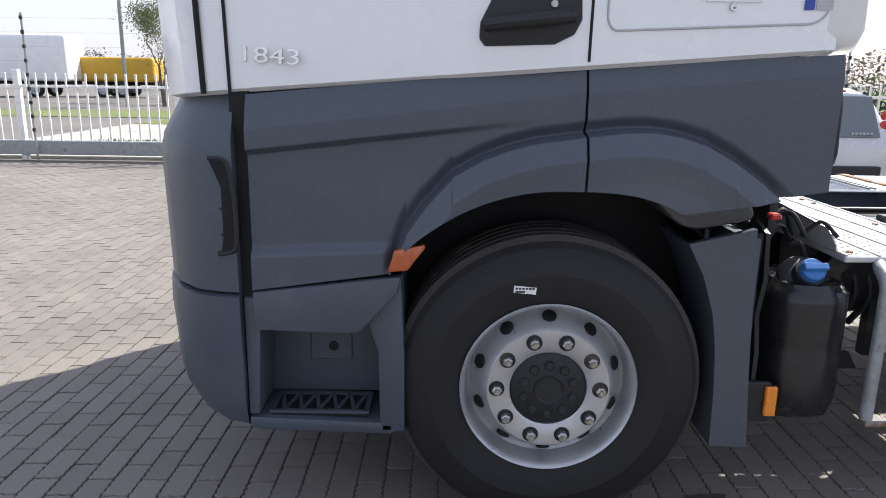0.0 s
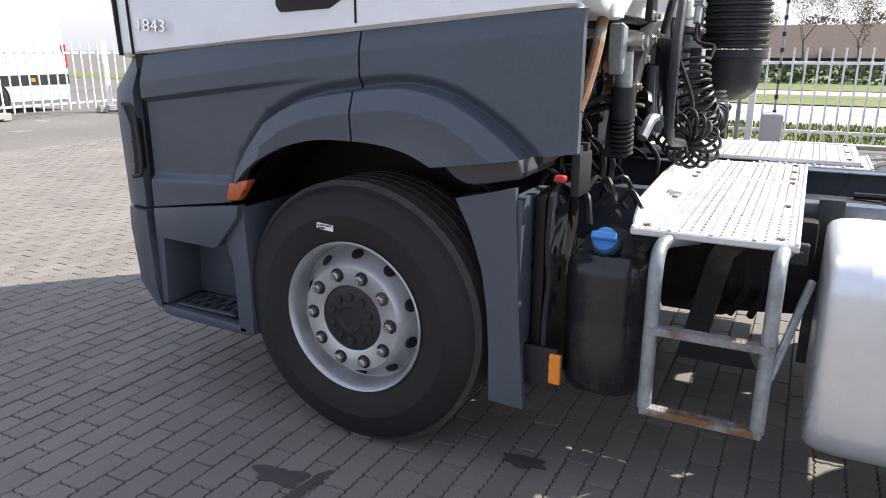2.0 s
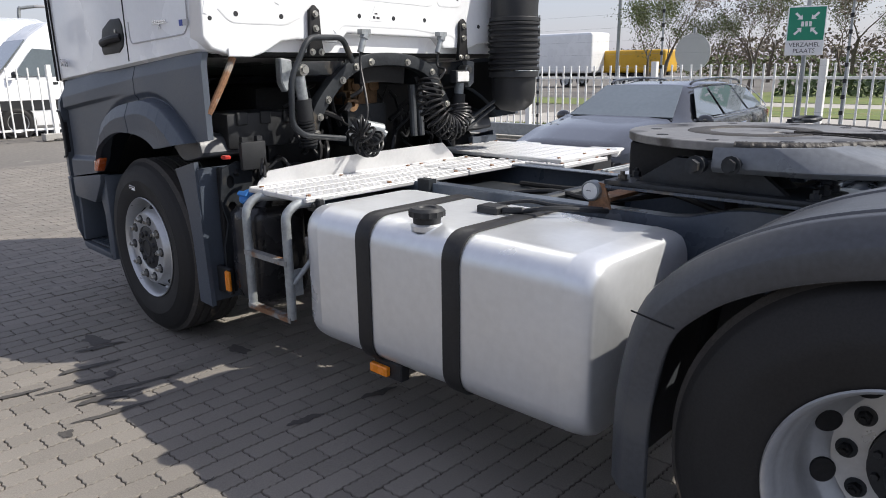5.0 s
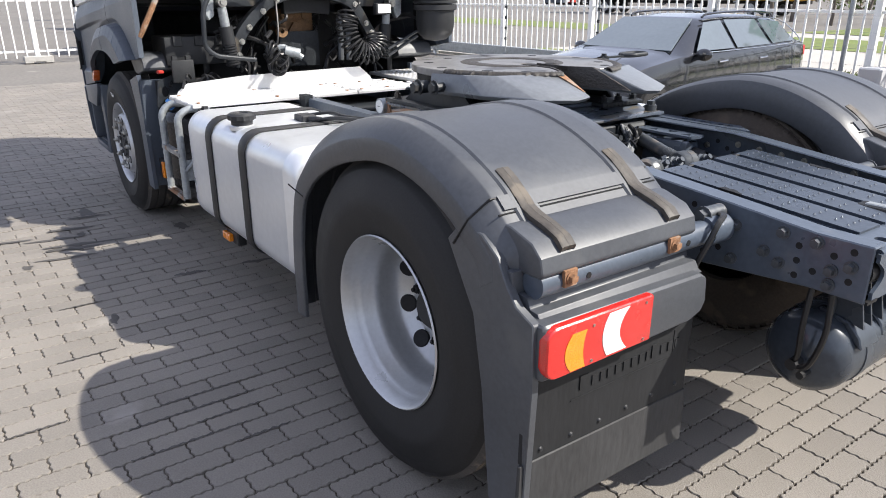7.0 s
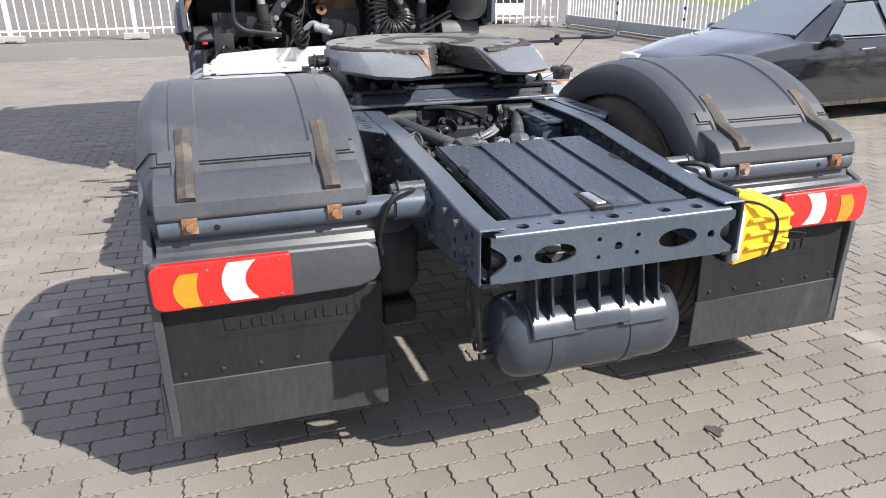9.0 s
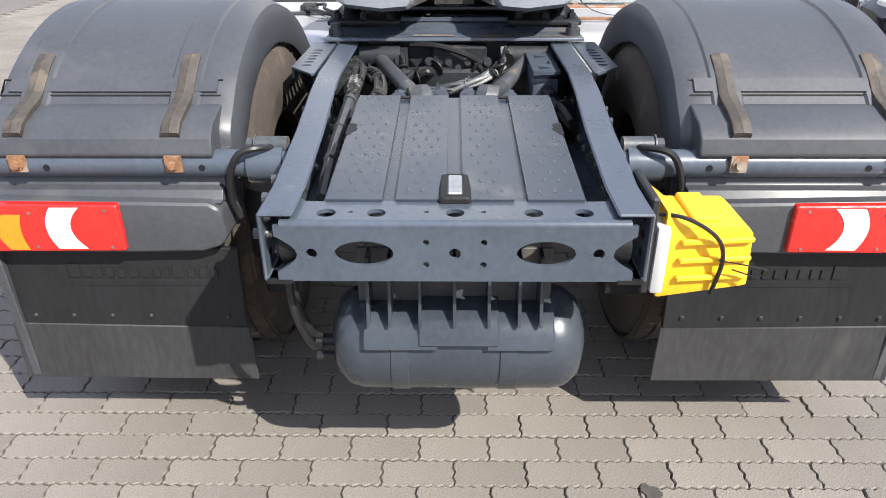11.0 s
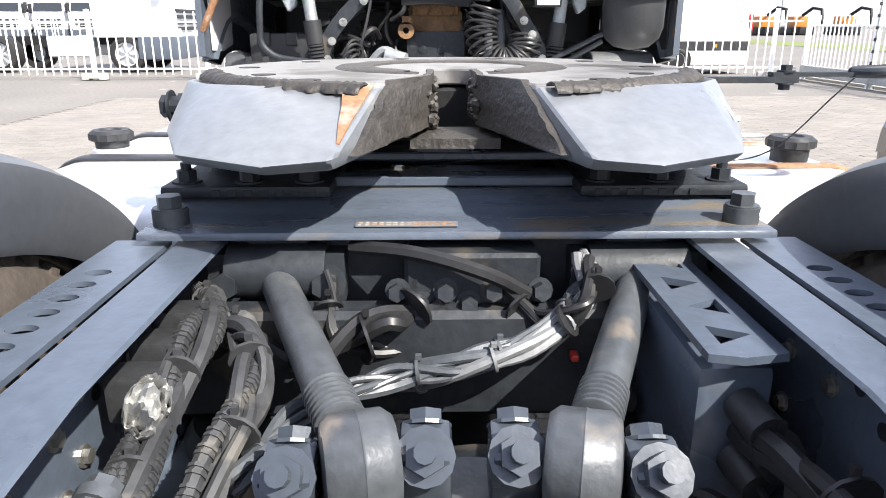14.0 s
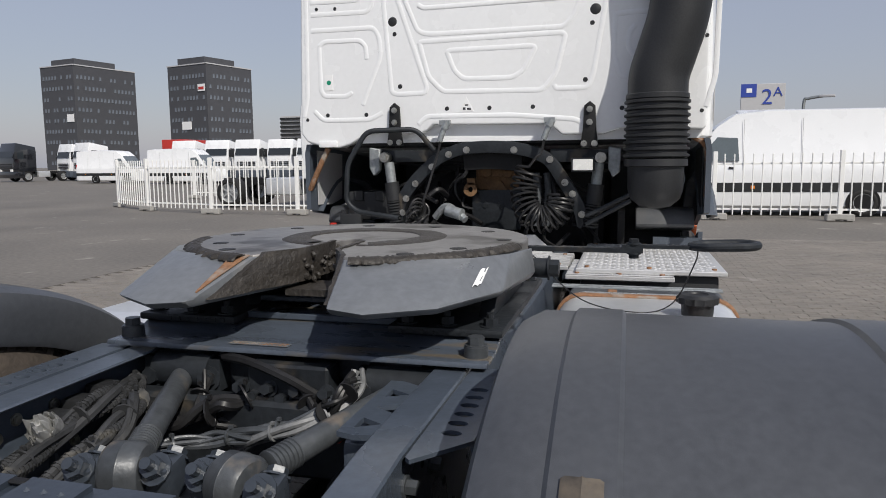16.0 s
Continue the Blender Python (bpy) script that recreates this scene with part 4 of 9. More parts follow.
def bolt_on_bar(y):
    def make():
        bm = bmesh.new()
        box(bm, (4.368, y - 0.021, 0.862), (4.378, y + 0.021, 0.905))
        cyl(bm, (4.376, y, 0.884), (4.392, y, 0.884), 0.012, 6)
        cyl(bm, (4.376, y, 0.884), (4.381, y, 0.884), 0.017, 14)
        return bm
    return make


def support_bar():
    bm = bmesh.new()
    cyl(bm, (4.335, -1.20, 0.872), (4.335, -0.42, 0.872), 0.036, 28)
    cyl(bm, (4.335, -0.53, 0.872), (4.335, -0.44, 0.872), 0.046, 28)
    return bm


def bar_hole(y):
    def make():
        bm = bmesh.new()
        cyl(bm, (4.366, y, 0.872), (4.3722, y, 0.872), 0.0085, 12)
        return bm
    return make


fenders = both("rear_fender", fender_shell, M["fender"], truck, "black plastic rear wheel fender, scuffed on top", 30)


def side_of(o):
    return -1 if sum(v.co.y for v in o.data.vertices) < 0 else 1


def strap(y):
    """Rubber strap lying over the fender and down onto the box behind it."""
    def make():
        pts = [inward(p, -0.010) for p in ((4.108, 1.093), (4.14, 1.076), (4.19, 1.038), (4.212, 1.018))] + [(4.245, 1.014), (4.30, 0.999), (4.345, 0.981), (4.366, 0.960)]
        rows = [[(x, y - 0.023, z), (x, y - 0.018, z + 0.003), (x, y - 0.003, z + 0.003), (x, y, z + 0.0045), (x, y + 0.003, z + 0.003), (x, y + 0.018, z + 0.003), (x, y + 0.023, z)] for x, z in pts]
        return solid_sheet(rows, (-0.006, 0, -0.012))
    return make


def strap_strip():
    """Flat strip across the fender where the straps pass."""
    a, b = (4.176, 1.049), (4.208, 1.022)
    rows = [[(inward(p, -0.0072)[0], y, inward(p, -0.0072)[1]) for y in (-1.188, -0.9, -0.632)] for p in (a, b)]
    return bev(solid_sheet(rows, (-0.008, 0, -0.010)), 0.002, 1)


M["old_strap"] = material("weathered_rubber", (0.050, 0.043, 0.036), 0.6, 0, 0.4, 14, 80, bump=0.3, stain=(0.10, 0.082, 0.062), stain_at=0.58)
for i, f in enumerate(fenders):
    def on(name, make, mat, label="", angle=35):
        bm = make()
        if i:
            bmesh.ops.transform(bm, matrix=mirror_y(), verts=bm.verts)
        return part(name, bm, mat, f, label, angle)
    for k in range(3):
        on("joint_line", fender_joint(k), M["black"])
    for y in (-1.115, -0.715):
        on("strap", strap(y), M["old_strap"], "weathered brown-black rubber strap")
        on("bracket", bolt_on_bar(y), M["rust"], "rusty copper-brown bracket with bolt")
        on("bar_hole", bar_hole(y + 0.07), M["black"])
    on("strap_strip", strap_strip, M["fender"])
    on("rear_box", rear_box, M["fender"], "", 30)
    on("ledge", rear_ledge, M["fender"], "", 30)
    on("lamp_carrier", lamp_carrier, M["fender"], "", 30)
    on("cheek", outer_cheek, M["fender"], "", 30)
    on("support_bar", support_bar, M["frame"], "round blue-grey support bar")

for i in range(2):
    fl = None

    def side(name, make, mat, parent, label="", angle=35):
        bm = make()
        if i:
            bmesh.ops.transform(bm, matrix=mirror_y(), verts=bm.verts)
        return part(name, bm, mat, parent, label, angle)
    fl = side("mudflap", flap_upper, M["flap"], truck, "black rubber mudflap with raised bars")
    side("raised_lettering", lambda: bars(1), M["flap"], fl)
    side("lower_flap", flap_lower, M["flap_lit_dusty"], fl, "black lower rubber flap, dusty and coloured lighter as lit")
    for k in range(6):
        y = -1.19 + k * 0.11

        def rivet():
            bm = bmesh.new()
            lathe(bm, [(0, 0.006), (0.005, 0.005), (0.008, 0)], Matrix.Translation((4.380, y, 0.428)) @ Matrix.Rotation(radians(90), 4, "Y"), 10)
            return bm
        side("rivet", rivet, M["dark"], fl)
    tl = side("tail_light", lens, M["red"], truck, "red tail light with amber and white sections")
    side("amber_section", lens_patch(-1.158, -1.108, -0.022, -0.010, 0.668, 0.768), M["orange"], tl, "amber lens section")
    side("white_section", lens_patch(-1.030, -0.955, -0.020, -0.032, 0.672, 0.788), M["lens_white"], tl, "white reversing lens section")
    for y, z in ((-1.085, 0.772), (-1.085, 0.676), (-0.89, 0.780), (-0.89, 0.676)):
        def screw():
            bm = bmesh.new()
            cyl(bm, (4.432, y, z), (4.4365, y, z), 0.004, 8)
            return bm
        side("screw", screw, M["steel"], tl)
    # air hose along the bar to the rail
    def hose():
        bm = bmesh.new()
        tube(bm, smooth_path([(4.34, -0.575, 0.72), (4.36, -0.585, 0.78), (4.385, -0.57, 0.86), (4.39, -0.54, 0.915), (4.37, -0.49, 0.925), (4.30, -0.445, 0.90)], 6), 0.009, 8)
        return bm
    side("light_cable", hose, M["cable"], truck)

    def elbow():
        bm = bmesh.new()
        for dz in (0.0, 0.05):
            cyl(bm, (4.27 + dz, -0.43, 0.865 + dz), (4.27 + dz, -0.51, 0.865 + dz), 0.024, 12)
            hexbolt(bm, (4.27 + dz, -0.51, 0.865 + dz), (0, -1, 0), 0.02, 0.025)
        return bm
    side("bar_clamp", elbow, M["bluegrey"], truck)

# ---- fuel tanks ----


def tank(x0, x1, s):
    """Rounded aluminium tank."""
    z0, z1, y0, y1 = 0.335, 0.925, -1.155, -0.50
    r = 0.10
    sec = []
    for cy, cz, a0 in ((y0 + r, z0 + r, 180), (y1 - r, z0 + r, 270), (y1 - r, z1 - r, 0), (y0 + r, z1 - r, 90)):
        for k in range(7):
            a = radians(a0 + 15 * k)
            sec.append((cy + r * math.cos(a), cz + r * math.sin(a)))
    cyc, czc = (y0 + y1) / 2, (z0 + z1) / 2
    rows = []
    bm = bmesh.new()
    prof = [(0.0, 0.86), (0.012, 0.93), (0.035, 0.975), (0.07, 0.995), (0.09, 1.0)]
    lv = [(x0 + d, k) for d, k in prof] + [(x0 + 0.094, 1.004), (x0 + 0.10, 1.004), (x0 + 0.104, 1.0)] + [(x1 - 0.104, 1.0), (x1 - 0.10, 1.004), (x1 - 0.094, 1.004)] + [(x1 - d, k) for d, k in prof[::-1]]
    for x, k in lv:
        rows.append([bm.verts.new((x, s * (cyc + (y - cyc) * (1 - (1 - k) * 0.55)), czc + (z - czc) * (1 - (1 - k) * 0.6))) for y, z in sec])
    for a, b in zip(rows, rows[1:]):
        for i in range(len(sec)):
            j = (i + 1) % len(sec)
            bm.faces.new((a[i], a[j], b[j], b[i]))
    bm.faces.new(rows[0][::-1])
    bm.faces.new(rows[-1])
    return part("fuel_tank", bm, M["alu_tank"], truck, "brushed aluminium fuel tank with black straps", 50), sec


def tank_strap(o, sec, x, s, w, mat, label):
    bm = bmesh.new()
    cyc, czc = -0.8275, 0.63
    rows = []
    for dx, k in ((-w, 0.001), (-w, 0.006), (-w * 0.8, 0.009), (w * 0.8, 0.009), (w, 0.006), (w, 0.001)):
        rows.append([bm.verts.new((x + dx, s * (y + math.copysign(k, y - cyc)), z + math.copysign(k, z - czc))) for y, z in sec])
    for a, b in zip(rows, rows[1:]):
        for i in range(len(sec)):
            j = (i + 1) % len(sec)
            bm.faces.new((a[i], a[j], b[j], b[i]))
    part("strap", bm, mat, o, label, 40)


def filler(o, x, y, zt):
    bm = bmesh.new()
    m = Matrix.Translation((x, y, 0.905))
    lathe(bm, [(0.060, 0), (0.060, 0.018), (0.052, 0.024), (0.0, 0.024)], m, 28)
    part("filler_neck", bm, M["alu_tank"], o)
    bm = bmesh.new()
    h = zt - 0.905
    lathe(bm, [(0.0, h - 0.006), (0.030, h - 0.006), (0.034, h), (0.055, h), (0.062, h - 0.010), (0.062, h - 0.030), (0.052, h - 0.034), (0.050, 0.02)], m, 28)
    for v in bm.verts:          # knurled grip
        q = v.co - m.translation
        if h - 0.031 < q.z < h - 0.009:
            f = 1 + 0.09 * (round(math.atan2(q.y, q.x) / (2 * math.pi / 28)) % 2)
            v.co = m.translation + Vector((q.x * f, q.y * f, q.z))
    part("filler_cap", bm, M["dark"], o, "black plastic filler cap")


t1, sec = tank(1.49, 2.88, 1)
for x in (1.875, 2.335):
    tank_strap(t1, sec, x, 1, 0.040, M["strap"], "black rubber-lined strap")
filler(t1, 2.14, -1.07, 0.985)
bm = bmesh.new()
box(bm, (2.14, -0.80, 0.92), (2.24, -0.72, 0.955))
cyl(bm, (2.24, -0.76, 0.94), (2.33, -0.74, 0.945), 0.014, 10)
tube(bm, smooth_path([(2.33, -0.74, 0.945), (2.42, -0.70, 0.96), (2.50, -0.60, 0.95), (2.53, -0.48, 0.93)], 5), 0.010, 8)
tube(bm, smooth_path([(2.16, -0.74, 0.945), (2.28, -0.66, 0.965), (2.40, -0.64, 0.96), (2.52, -0.50, 0.94)], 5), 0.008, 8)
part("level_sender", bev(bm, 0.006, 1, 60), M["dark"], t1, "black fuel level sender with cables")
t2, sec = tank(1.98, 2.92, -1)
for x, mat in ((2.13, M["rust"]), (2.50, M["rust"])):
    tank_strap(t2, sec, x, -1, 0.022, mat, "rusty steel tank strap")
filler(t2, 2.42, 0.985, 1.0)
bm = boxed((1.86, -1.135, 0.285), (1.96, -1.11, 0.325), 0.004)
part("side_reflector", bm, M["orange"], truck, "orange side reflector")
bm = boxed((1.86, -1.11, 0.27), (2.02, -1.06, 0.345), 0.006)
part("reflector_bracket", bm, M["dark"], truck)

# ---- catwalk, ladder and tanks behind the cab ----


def treadplate(name, x0, x1, y0, y1, z, label, ribs=True):
    bm = boxed((x0, y0, z - 0.022), (x1, y1, z), 0.004)
    o = part(name, bm, M["tread_alu"], truck, label)
    vs, fs = [], []
    nx = max(round((x1 - x0) / 0.118), 1)
    pw = (x1 - x0) / nx
    for i in range(nx):
        for k in range(int((y1 - y0 - 0.03) / 0.040)):
            for d in range(3):
                x = x0 + pw * (i + 0.25 + 0.25 * d)
                y = y0 + 0.025 + 0.040 * k + (0.020 if d == 1 else 0)
                if y > y1 - 0.02:
                    continue
                b = len(vs)
                vs += [(x - 0.010, y, z), (x, y - 0.014, z), (x + 0.010, y, z), (x, y + 0.014, z), (x - 0.004, y, z + 0.0035), (x, y - 0.008, z + 0.0035), (x + 0.004, y, z + 0.0035), (x, y + 0.008, z + 0.0035)]
                fs += [(b + q, b + (q + 1) % 4, b + 4 + (q + 1) % 4, b + 4 + q) for q in range(4)] + [(b + 4, b + 5, b + 6, b + 7)]
    me = bpy.data.meshes.new("raised_pattern")
    me.from_pydata(vs, [], fs)
    me.materials.append(M["tread_alu"])
    q = new("raised_pattern", me)
    q.parent = o
    tagged(q, kind="stuff")
    if ribs:
        for i in range(nx + 1):
            x = min(max(x0 + pw * i, x0 + 0.007), x1 - 0.007)
            bm = boxed((x - 0.006, y0 + 0.004, z), (x + 0.006, y1 - 0.004, z + 0.005), 0.002)
            part("rib", bm, M["tread_alu"], o)
    for x in (x0 + 0.04, x1 - 0.05):
        for k in range(3):
            y = y0 + 0.05 + k * (y1 - y0 - 0.1) / 2
            bm = bmesh.new()
            cyl(bm, (x, y, z), (x, y, z + 0.007), 0.011, 10)
            part("bolt_head", bm, M["rust"], o)
    return o


cw = treadplate("catwalk_plate", 0.955, 1.415, -1.08, -0.02, 0.932, "bright aluminium treadplate catwalk")
treadplate("catwalk_plate", 0.955, 1.415, -0.012, 0.48, 0.932, "bright aluminium treadplate catwalk")
treadplate("catwalk_plate", 1.20, 1.68, 0.488, 0.96, 0.932, "bright aluminium treadplate catwalk")
bm = bmesh.new()
prism(bm, [(-1.03, 0.935), (-1.02, 0.955), (-0.96, 1.0), (-0.6, 1.025), (0.26, 1.035), (0.34, 0.965), (0.36, 0.935)], "x", 0.952, 0.958)
part("upstand", bm, M["tread_alu"], cw, "upright aluminium edge of the catwalk")
treadplate("battery_cover", 0.62, 1.63, 0.53, 1.18, 0.955, "aluminium treadplate cover of the battery box", False)
bm = boxed((0.66, 0.55, 0.45), (1.60, 1.15, 0.935), 0.02, 2)
part("battery_box", bm, M["dark"], truck, "black battery box")
bm = bmesh.new()
cyl(bm, (1.80, 0.52, 0.76), (1.80, 1.14, 0.76), 0.135, 32)
at_ = part("air_tank", bev(bm, 0.03, 3, 60), M["bluegrey"], truck, "dark grey cross-mounted air tank with rusty straps", 50)
for y in (0.70, 1.0):
    bm = bmesh.new()
    lathe(bm, [(0.1355, -0.02), (0.1385, -0.018), (0.1385, 0.018), (0.1355, 0.02)], Matrix.Translation((1.80, y, 0.76)) @ Matrix.Rotation(radians(90), 4, "X"), 36)
    part("strap", bm, M["rust"], at_, "rusty strap")
for x in (1.965, 1.93):
    bm = boxed((x, 0.46, 0.925), (x + 0.014, 1.12, 0.935), 0.002)
    part("tank_rail", bm, M["galv"], truck, "thin galvanised rail, rusty in places")

lad = part("ladder", (lambda b: (tube(b, rounded([(1.14, -0.98, 0.90), (1.055, -1.10, 0.905), (1.055, -1.16, 0.86), (1.055, -1.16, 0.40)], 0.07, 5), 0.021, 12),
                                 tube(b, rounded([(1.40, -0.98, 0.905), (1.372, -1.10, 0.91), (1.372, -1.16, 0.87), (1.372, -1.16, 0.395)], 0.07, 5), 0.021, 12), b)[2])(bmesh.new()),
           M["galv"], truck, "galvanised tube ladder with rusty rungs")
for z in (0.655, 0.395):
    bm = bmesh.new()
    prism(bm, [(-1.182, z + 0.010), (-1.145, z + 0.010), (-1.145, z - 0.012), (-1.149, z - 0.012), (-1.149, z + 0.006), (-1.178, z + 0.006), (-1.178, z - 0.012), (-1.182, z - 0.012)], "x", 1.045, 1.385)
    for k in range(26):
        box(bm, (1.058 + 0.0122 * k, -1.178, z + 0.009), (1.064 + 0.0122 * k, -1.148, z + 0.012))
    part("rung", bm, M["rungs"], lad, "rusty serrated rung")
bm = bmesh.new()
tube(bm, [(1.385, -1.15, 0.56), (1.46, -0.95, 0.80)], 0.012, 8)
box(bm, (1.372, -1.165, 0.50), (1.384, -1.10, 0.62))
part("stay", bm, M["galv"], lad)
bm = boxed((1.35, -1.03, 0.865), (1.44, -1.0, 0.925), 0.004)
hexbolt(bm, (1.375, -1.03, 0.895), (0, -1, 0), 0.012, 0.016)
hexbolt(bm, (1.415, -1.03, 0.898), (0, -1, 0), 0.012, 0.016)
part("ladder_bracket", bm, M["dark"], lad)

# additive tank with a blue cap
bm = bmesh.new()
lv = [(0.355, 0.80), (0.375, 0.93), (0.42, 1.0), (0.60, 1.0), (0.615, 0.985), (0.63, 1.0), (0.77, 1.0), (0.80, 0.985), (0.815, 0.90), (0.83, 0.86)]
sec = [(-0.105, 0.06), (-0.105, -0.16), (-0.07, -0.21), (0.0, -0.225), (0.07, -0.21), (0.105, -0.16), (0.105, 0.06), (0.08, 0.10), (-0.08, 0.10)]
rows = [[bm.verts.new((0.884 + 1.17 * x * k, -0.89 + y * k, z)) for x, y in sec] for z, k in lv]
for a, b in zip(rows, rows[1:]):
    for i in range(len(sec)):
        j = (i + 1) % len(sec)
        bm.faces.new((a[i], a[j], b[j], b[i]))
bm.faces.new(rows[0][::-1])
bm.faces.new(rows[-1])
adb = part("additive_tank", bev(bm, 0.012, 2, 30), M["gloss"], truck, "black plastic additive tank with a blue cap", 50)
bm = bmesh.new()
m = Matrix.Translation((0.875, -1.0, 0.835)) @ Matrix.Rotation(radians(48), 4, "X")
lathe(bm, [(0.085, -0.03), (0.085, 0.0), (0.070, 0.012), (0.050, 0.015), (0.048, 0.045), (0.0, 0.045)], m, 28)
part("filler_neck", bm, M["dark"], adb)
bm = bmesh.new()
lathe(bm, [(0.036, 0.035), (0.040, 0.04), (0.040, 0.068), (0.034, 0.074), (0, 0.074)], m, 24)
box(bm, (-0.040, -0.012, 0.07), (0.040, 0.012, 0.092), m)
part("cap", bev(bm, 0.003, 1, 60), M["blue"], adb, "bright blue plastic cap")

# bare bracket and small boxes between guard and additive tank
bm = bmesh.new()
holes = [ring(-1.02, 0.62, 0.03, 0.05, 14), ring(-1.03, 0.80, 0.025, 0.03, 12), ring(-0.97, 0.72, 0.02, 0.03, 12), ring(-1.03, 0.93, 0.022, 0.035, 12)]
holed_plate(bm, [(-1.09, 0.40), (-0.92, 0.40), (-0.90, 0.55), (-0.92, 0.75), (-0.90, 1.0), (-0.98, 1.03), (-1.07, 1.0), (-1.09, 0.85), (-1.06, 0.72), (-1.09, 0.60)], holes, "x", 0.695, 0.71)
part("guard_bracket", bm, M["under"], truck, "dull grey pressed bracket with holes")
bm = boxed((0.735, -0.985, 0.985), (0.765, -0.845, 1.125), 0.008, 2)
for k in range(2):
    box(bm, (0.73, -0.975 + 0.085 * k, 1.12), (0.76, -0.945 + 0.085 * k, 1.15))
part("control_box", bm, M["dark"], truck, "square black plastic control box with clips")
bm = boxed((0.705, -1.07, 1.045), (0.74, -1.03, 1.065), 0.005)
part("red_connector", bm, M["redpaint"], truck, "small red connector")
bm = bmesh.new()
rnd = random.Random(8)
for k in range(14):
    p = Vector((0.66 + rnd.random() * 0.25, -1.0 + rnd.random() * 0.25, 0.93 + rnd.random() * 0.1))
    q = p + Vector((rnd.uniform(-0.12, 0.12), rnd.uniform(-0.1, 0.16), rnd.uniform(-0.12, 0.05)))
    tube(bm, smooth_path([p, (p + q) / 2 + Vector((0, 0, 0.05)), q], 4), 0.007 + rnd.random() * 0.006, 6)
tagged(part("cable_tangle", bm, M["cable"], truck), kind="stuff")

# ---- back of the cab ----
BACK_SHIFT = 0.08         # the whole assembly is built this far aft and then set forward against the cab
before_back = set(bpy.data.objects)


def wall_at(u, v, x):
    """Place on a plane at x behind the cab, in the grid of the back panel (u across, v down, about 2 mm each)."""
    k = (x - 4.732 - BACK_SHIFT) / (-0.98104 - 0.00007271 * u + 0.00004805 * v)
    return (x, 0.436 + k * (-0.41495 + 0.0005513 * u), 1.412 + k * (0.27074 - 0.00000483 * u - 0.00055402 * v))


# back panel with a stepped lower edge
low = [wall_at(u, v, 0.93)[1:] for u, v in ((22, 395), (40, 418), (80, 430), (130, 434), (160, 424), (205, 398), (250, 392), (355, 396), (372, 388), (388, 372), (700, 372), (716, 386), (732, 400), (840, 398), (880, 385), (930, 378))] + [(1.13, 1.60), (1.15, 1.62)]
bm = bmesh.new()
prism(bm, low + [(1.15, 2.9), (1.10, 3.3), (-1.10, 3.3), (-1.15, 2.9)], "x", 0.80, 0.932)
bmesh.ops.recalc_face_normals(bm, faces=bm.faces)
back = part("back_panel", bev(bm, 0.012, 3), M["white"], cab, "white pressed steel back panel", 40)
# Added black box: puts the dark shade below the back panel into colour.
bm = boxed((0.30, -1.08, 1.535), (0.862, 1.08, 1.66), 0.01)
part("floor_lining", bm, M["black"], cab, "black box added as the shade under the cab floor")
ridges = [
    ([(350, 155), (375, 245), (415, 285), (680, 283), (715, 240), (738, 140), (725, 135), (360, 152)], True),
    ([(425, 180), (445, 230), (470, 252), (600, 250), (630, 232), (660, 172), (650, 168), (435, 176)], True),
    ([(300, 20), (345, 125), (375, 133), (735, 120), (760, 90), (800, -20)], False),
    ([(345, 55), (360, 64), (730, 45), (745, 36)], False),
    ([(410, -60), (412, 30), (425, 38), (665, 25), (680, 15), (680, -60)], False),
    ([(50, 118), (225, 112), (240, 140), (244, 190), (195, 318)], False),
    ([(72, 160), (85, 148), (185, 145), (202, 160), (205, 195)], False),
    ([(72, 160), (78, 280), (88, 294), (150, 295), (165, 285)], False),
    ([(48, 42), (175, 38), (186, 25), (184, -60)], False),
    ([(50, 75), (205, 70), (220, 50), (215, -60)], False),
    ([(240, -60), (275, 285), (290, 291), (365, 288), (372, 275), (275, 0)], False),
    ([(850, 0), (812, 240), (800, 278), (715, 280), (710, 270)], False),
    ([(880, -60), (880, 30), (900, 40), (950, 38)], False),
    ([(865, 92), (890, 88), (960, 84)], False),
    ([(865, 92), (862, 190), (880, 250), (900, 250)], False),
    ([(918, 120), (900, 140), (900, 180), (915, 200)], False),
    ([(32, -60), (40, 300), (30, 350)], False),
    ([(60, 335), (85, 360), (215, 358), (250, 340)], False),
    ([(350, 372), (370, 350), (600, 348), (770, 360), (795, 380)], False),
    ([(1130, -60), (1120, 250), (1098, 330)], False),
]
for pts, closed in ridges:
    path = [wall_at(u, v, 0.9325) for u, v in pts]
    if closed:
        path.append(path[0])
    bm = bmesh.new()
    tube(bm, rounded(path, 0.03, 4), 0.014, 10)
    for v_ in bm.verts:
        v_.co.x = 0.9325 + (v_.co.x - 0.9325) * 0.20
    part("pressed_ridge", bm, M["white"], back)
for u, v, r in ((97, 346, 6), (205, 345, 6), (426, 330, 6), (540, 329, 6), (655, 327, 6), (886, 332, 6), (1087, 340, 5), (40, 358, 5), (298, 270, 6.5), (791, 258, 6.5), (282, 131, 6), (807, 112, 6), (276, 98, 13), (815, 77, 14), (64, 60, 5), (116, 60, 5), (1097, 150, 5)):
    x, y, z = wall_at(u, v, 0.932)
    bm = bmesh.new()
    lathe(bm, [(0, 0.002), (r * 0.0017, 0.003), (r * 0.0021, 0.0)], Matrix.Translation((x, y, z)) @ Matrix.Rotation(radians(90), 4, "Y"), 18)
    part("plug", bm, M["dark"], back)
bm = boxed(wall_at(340, -18, 0.932), wall_at(382, 12, 0.945), 0.006, 2)
part("vent", bm, M["dark"], back)
x, y, z = wall_at(478, 322, 0.934)
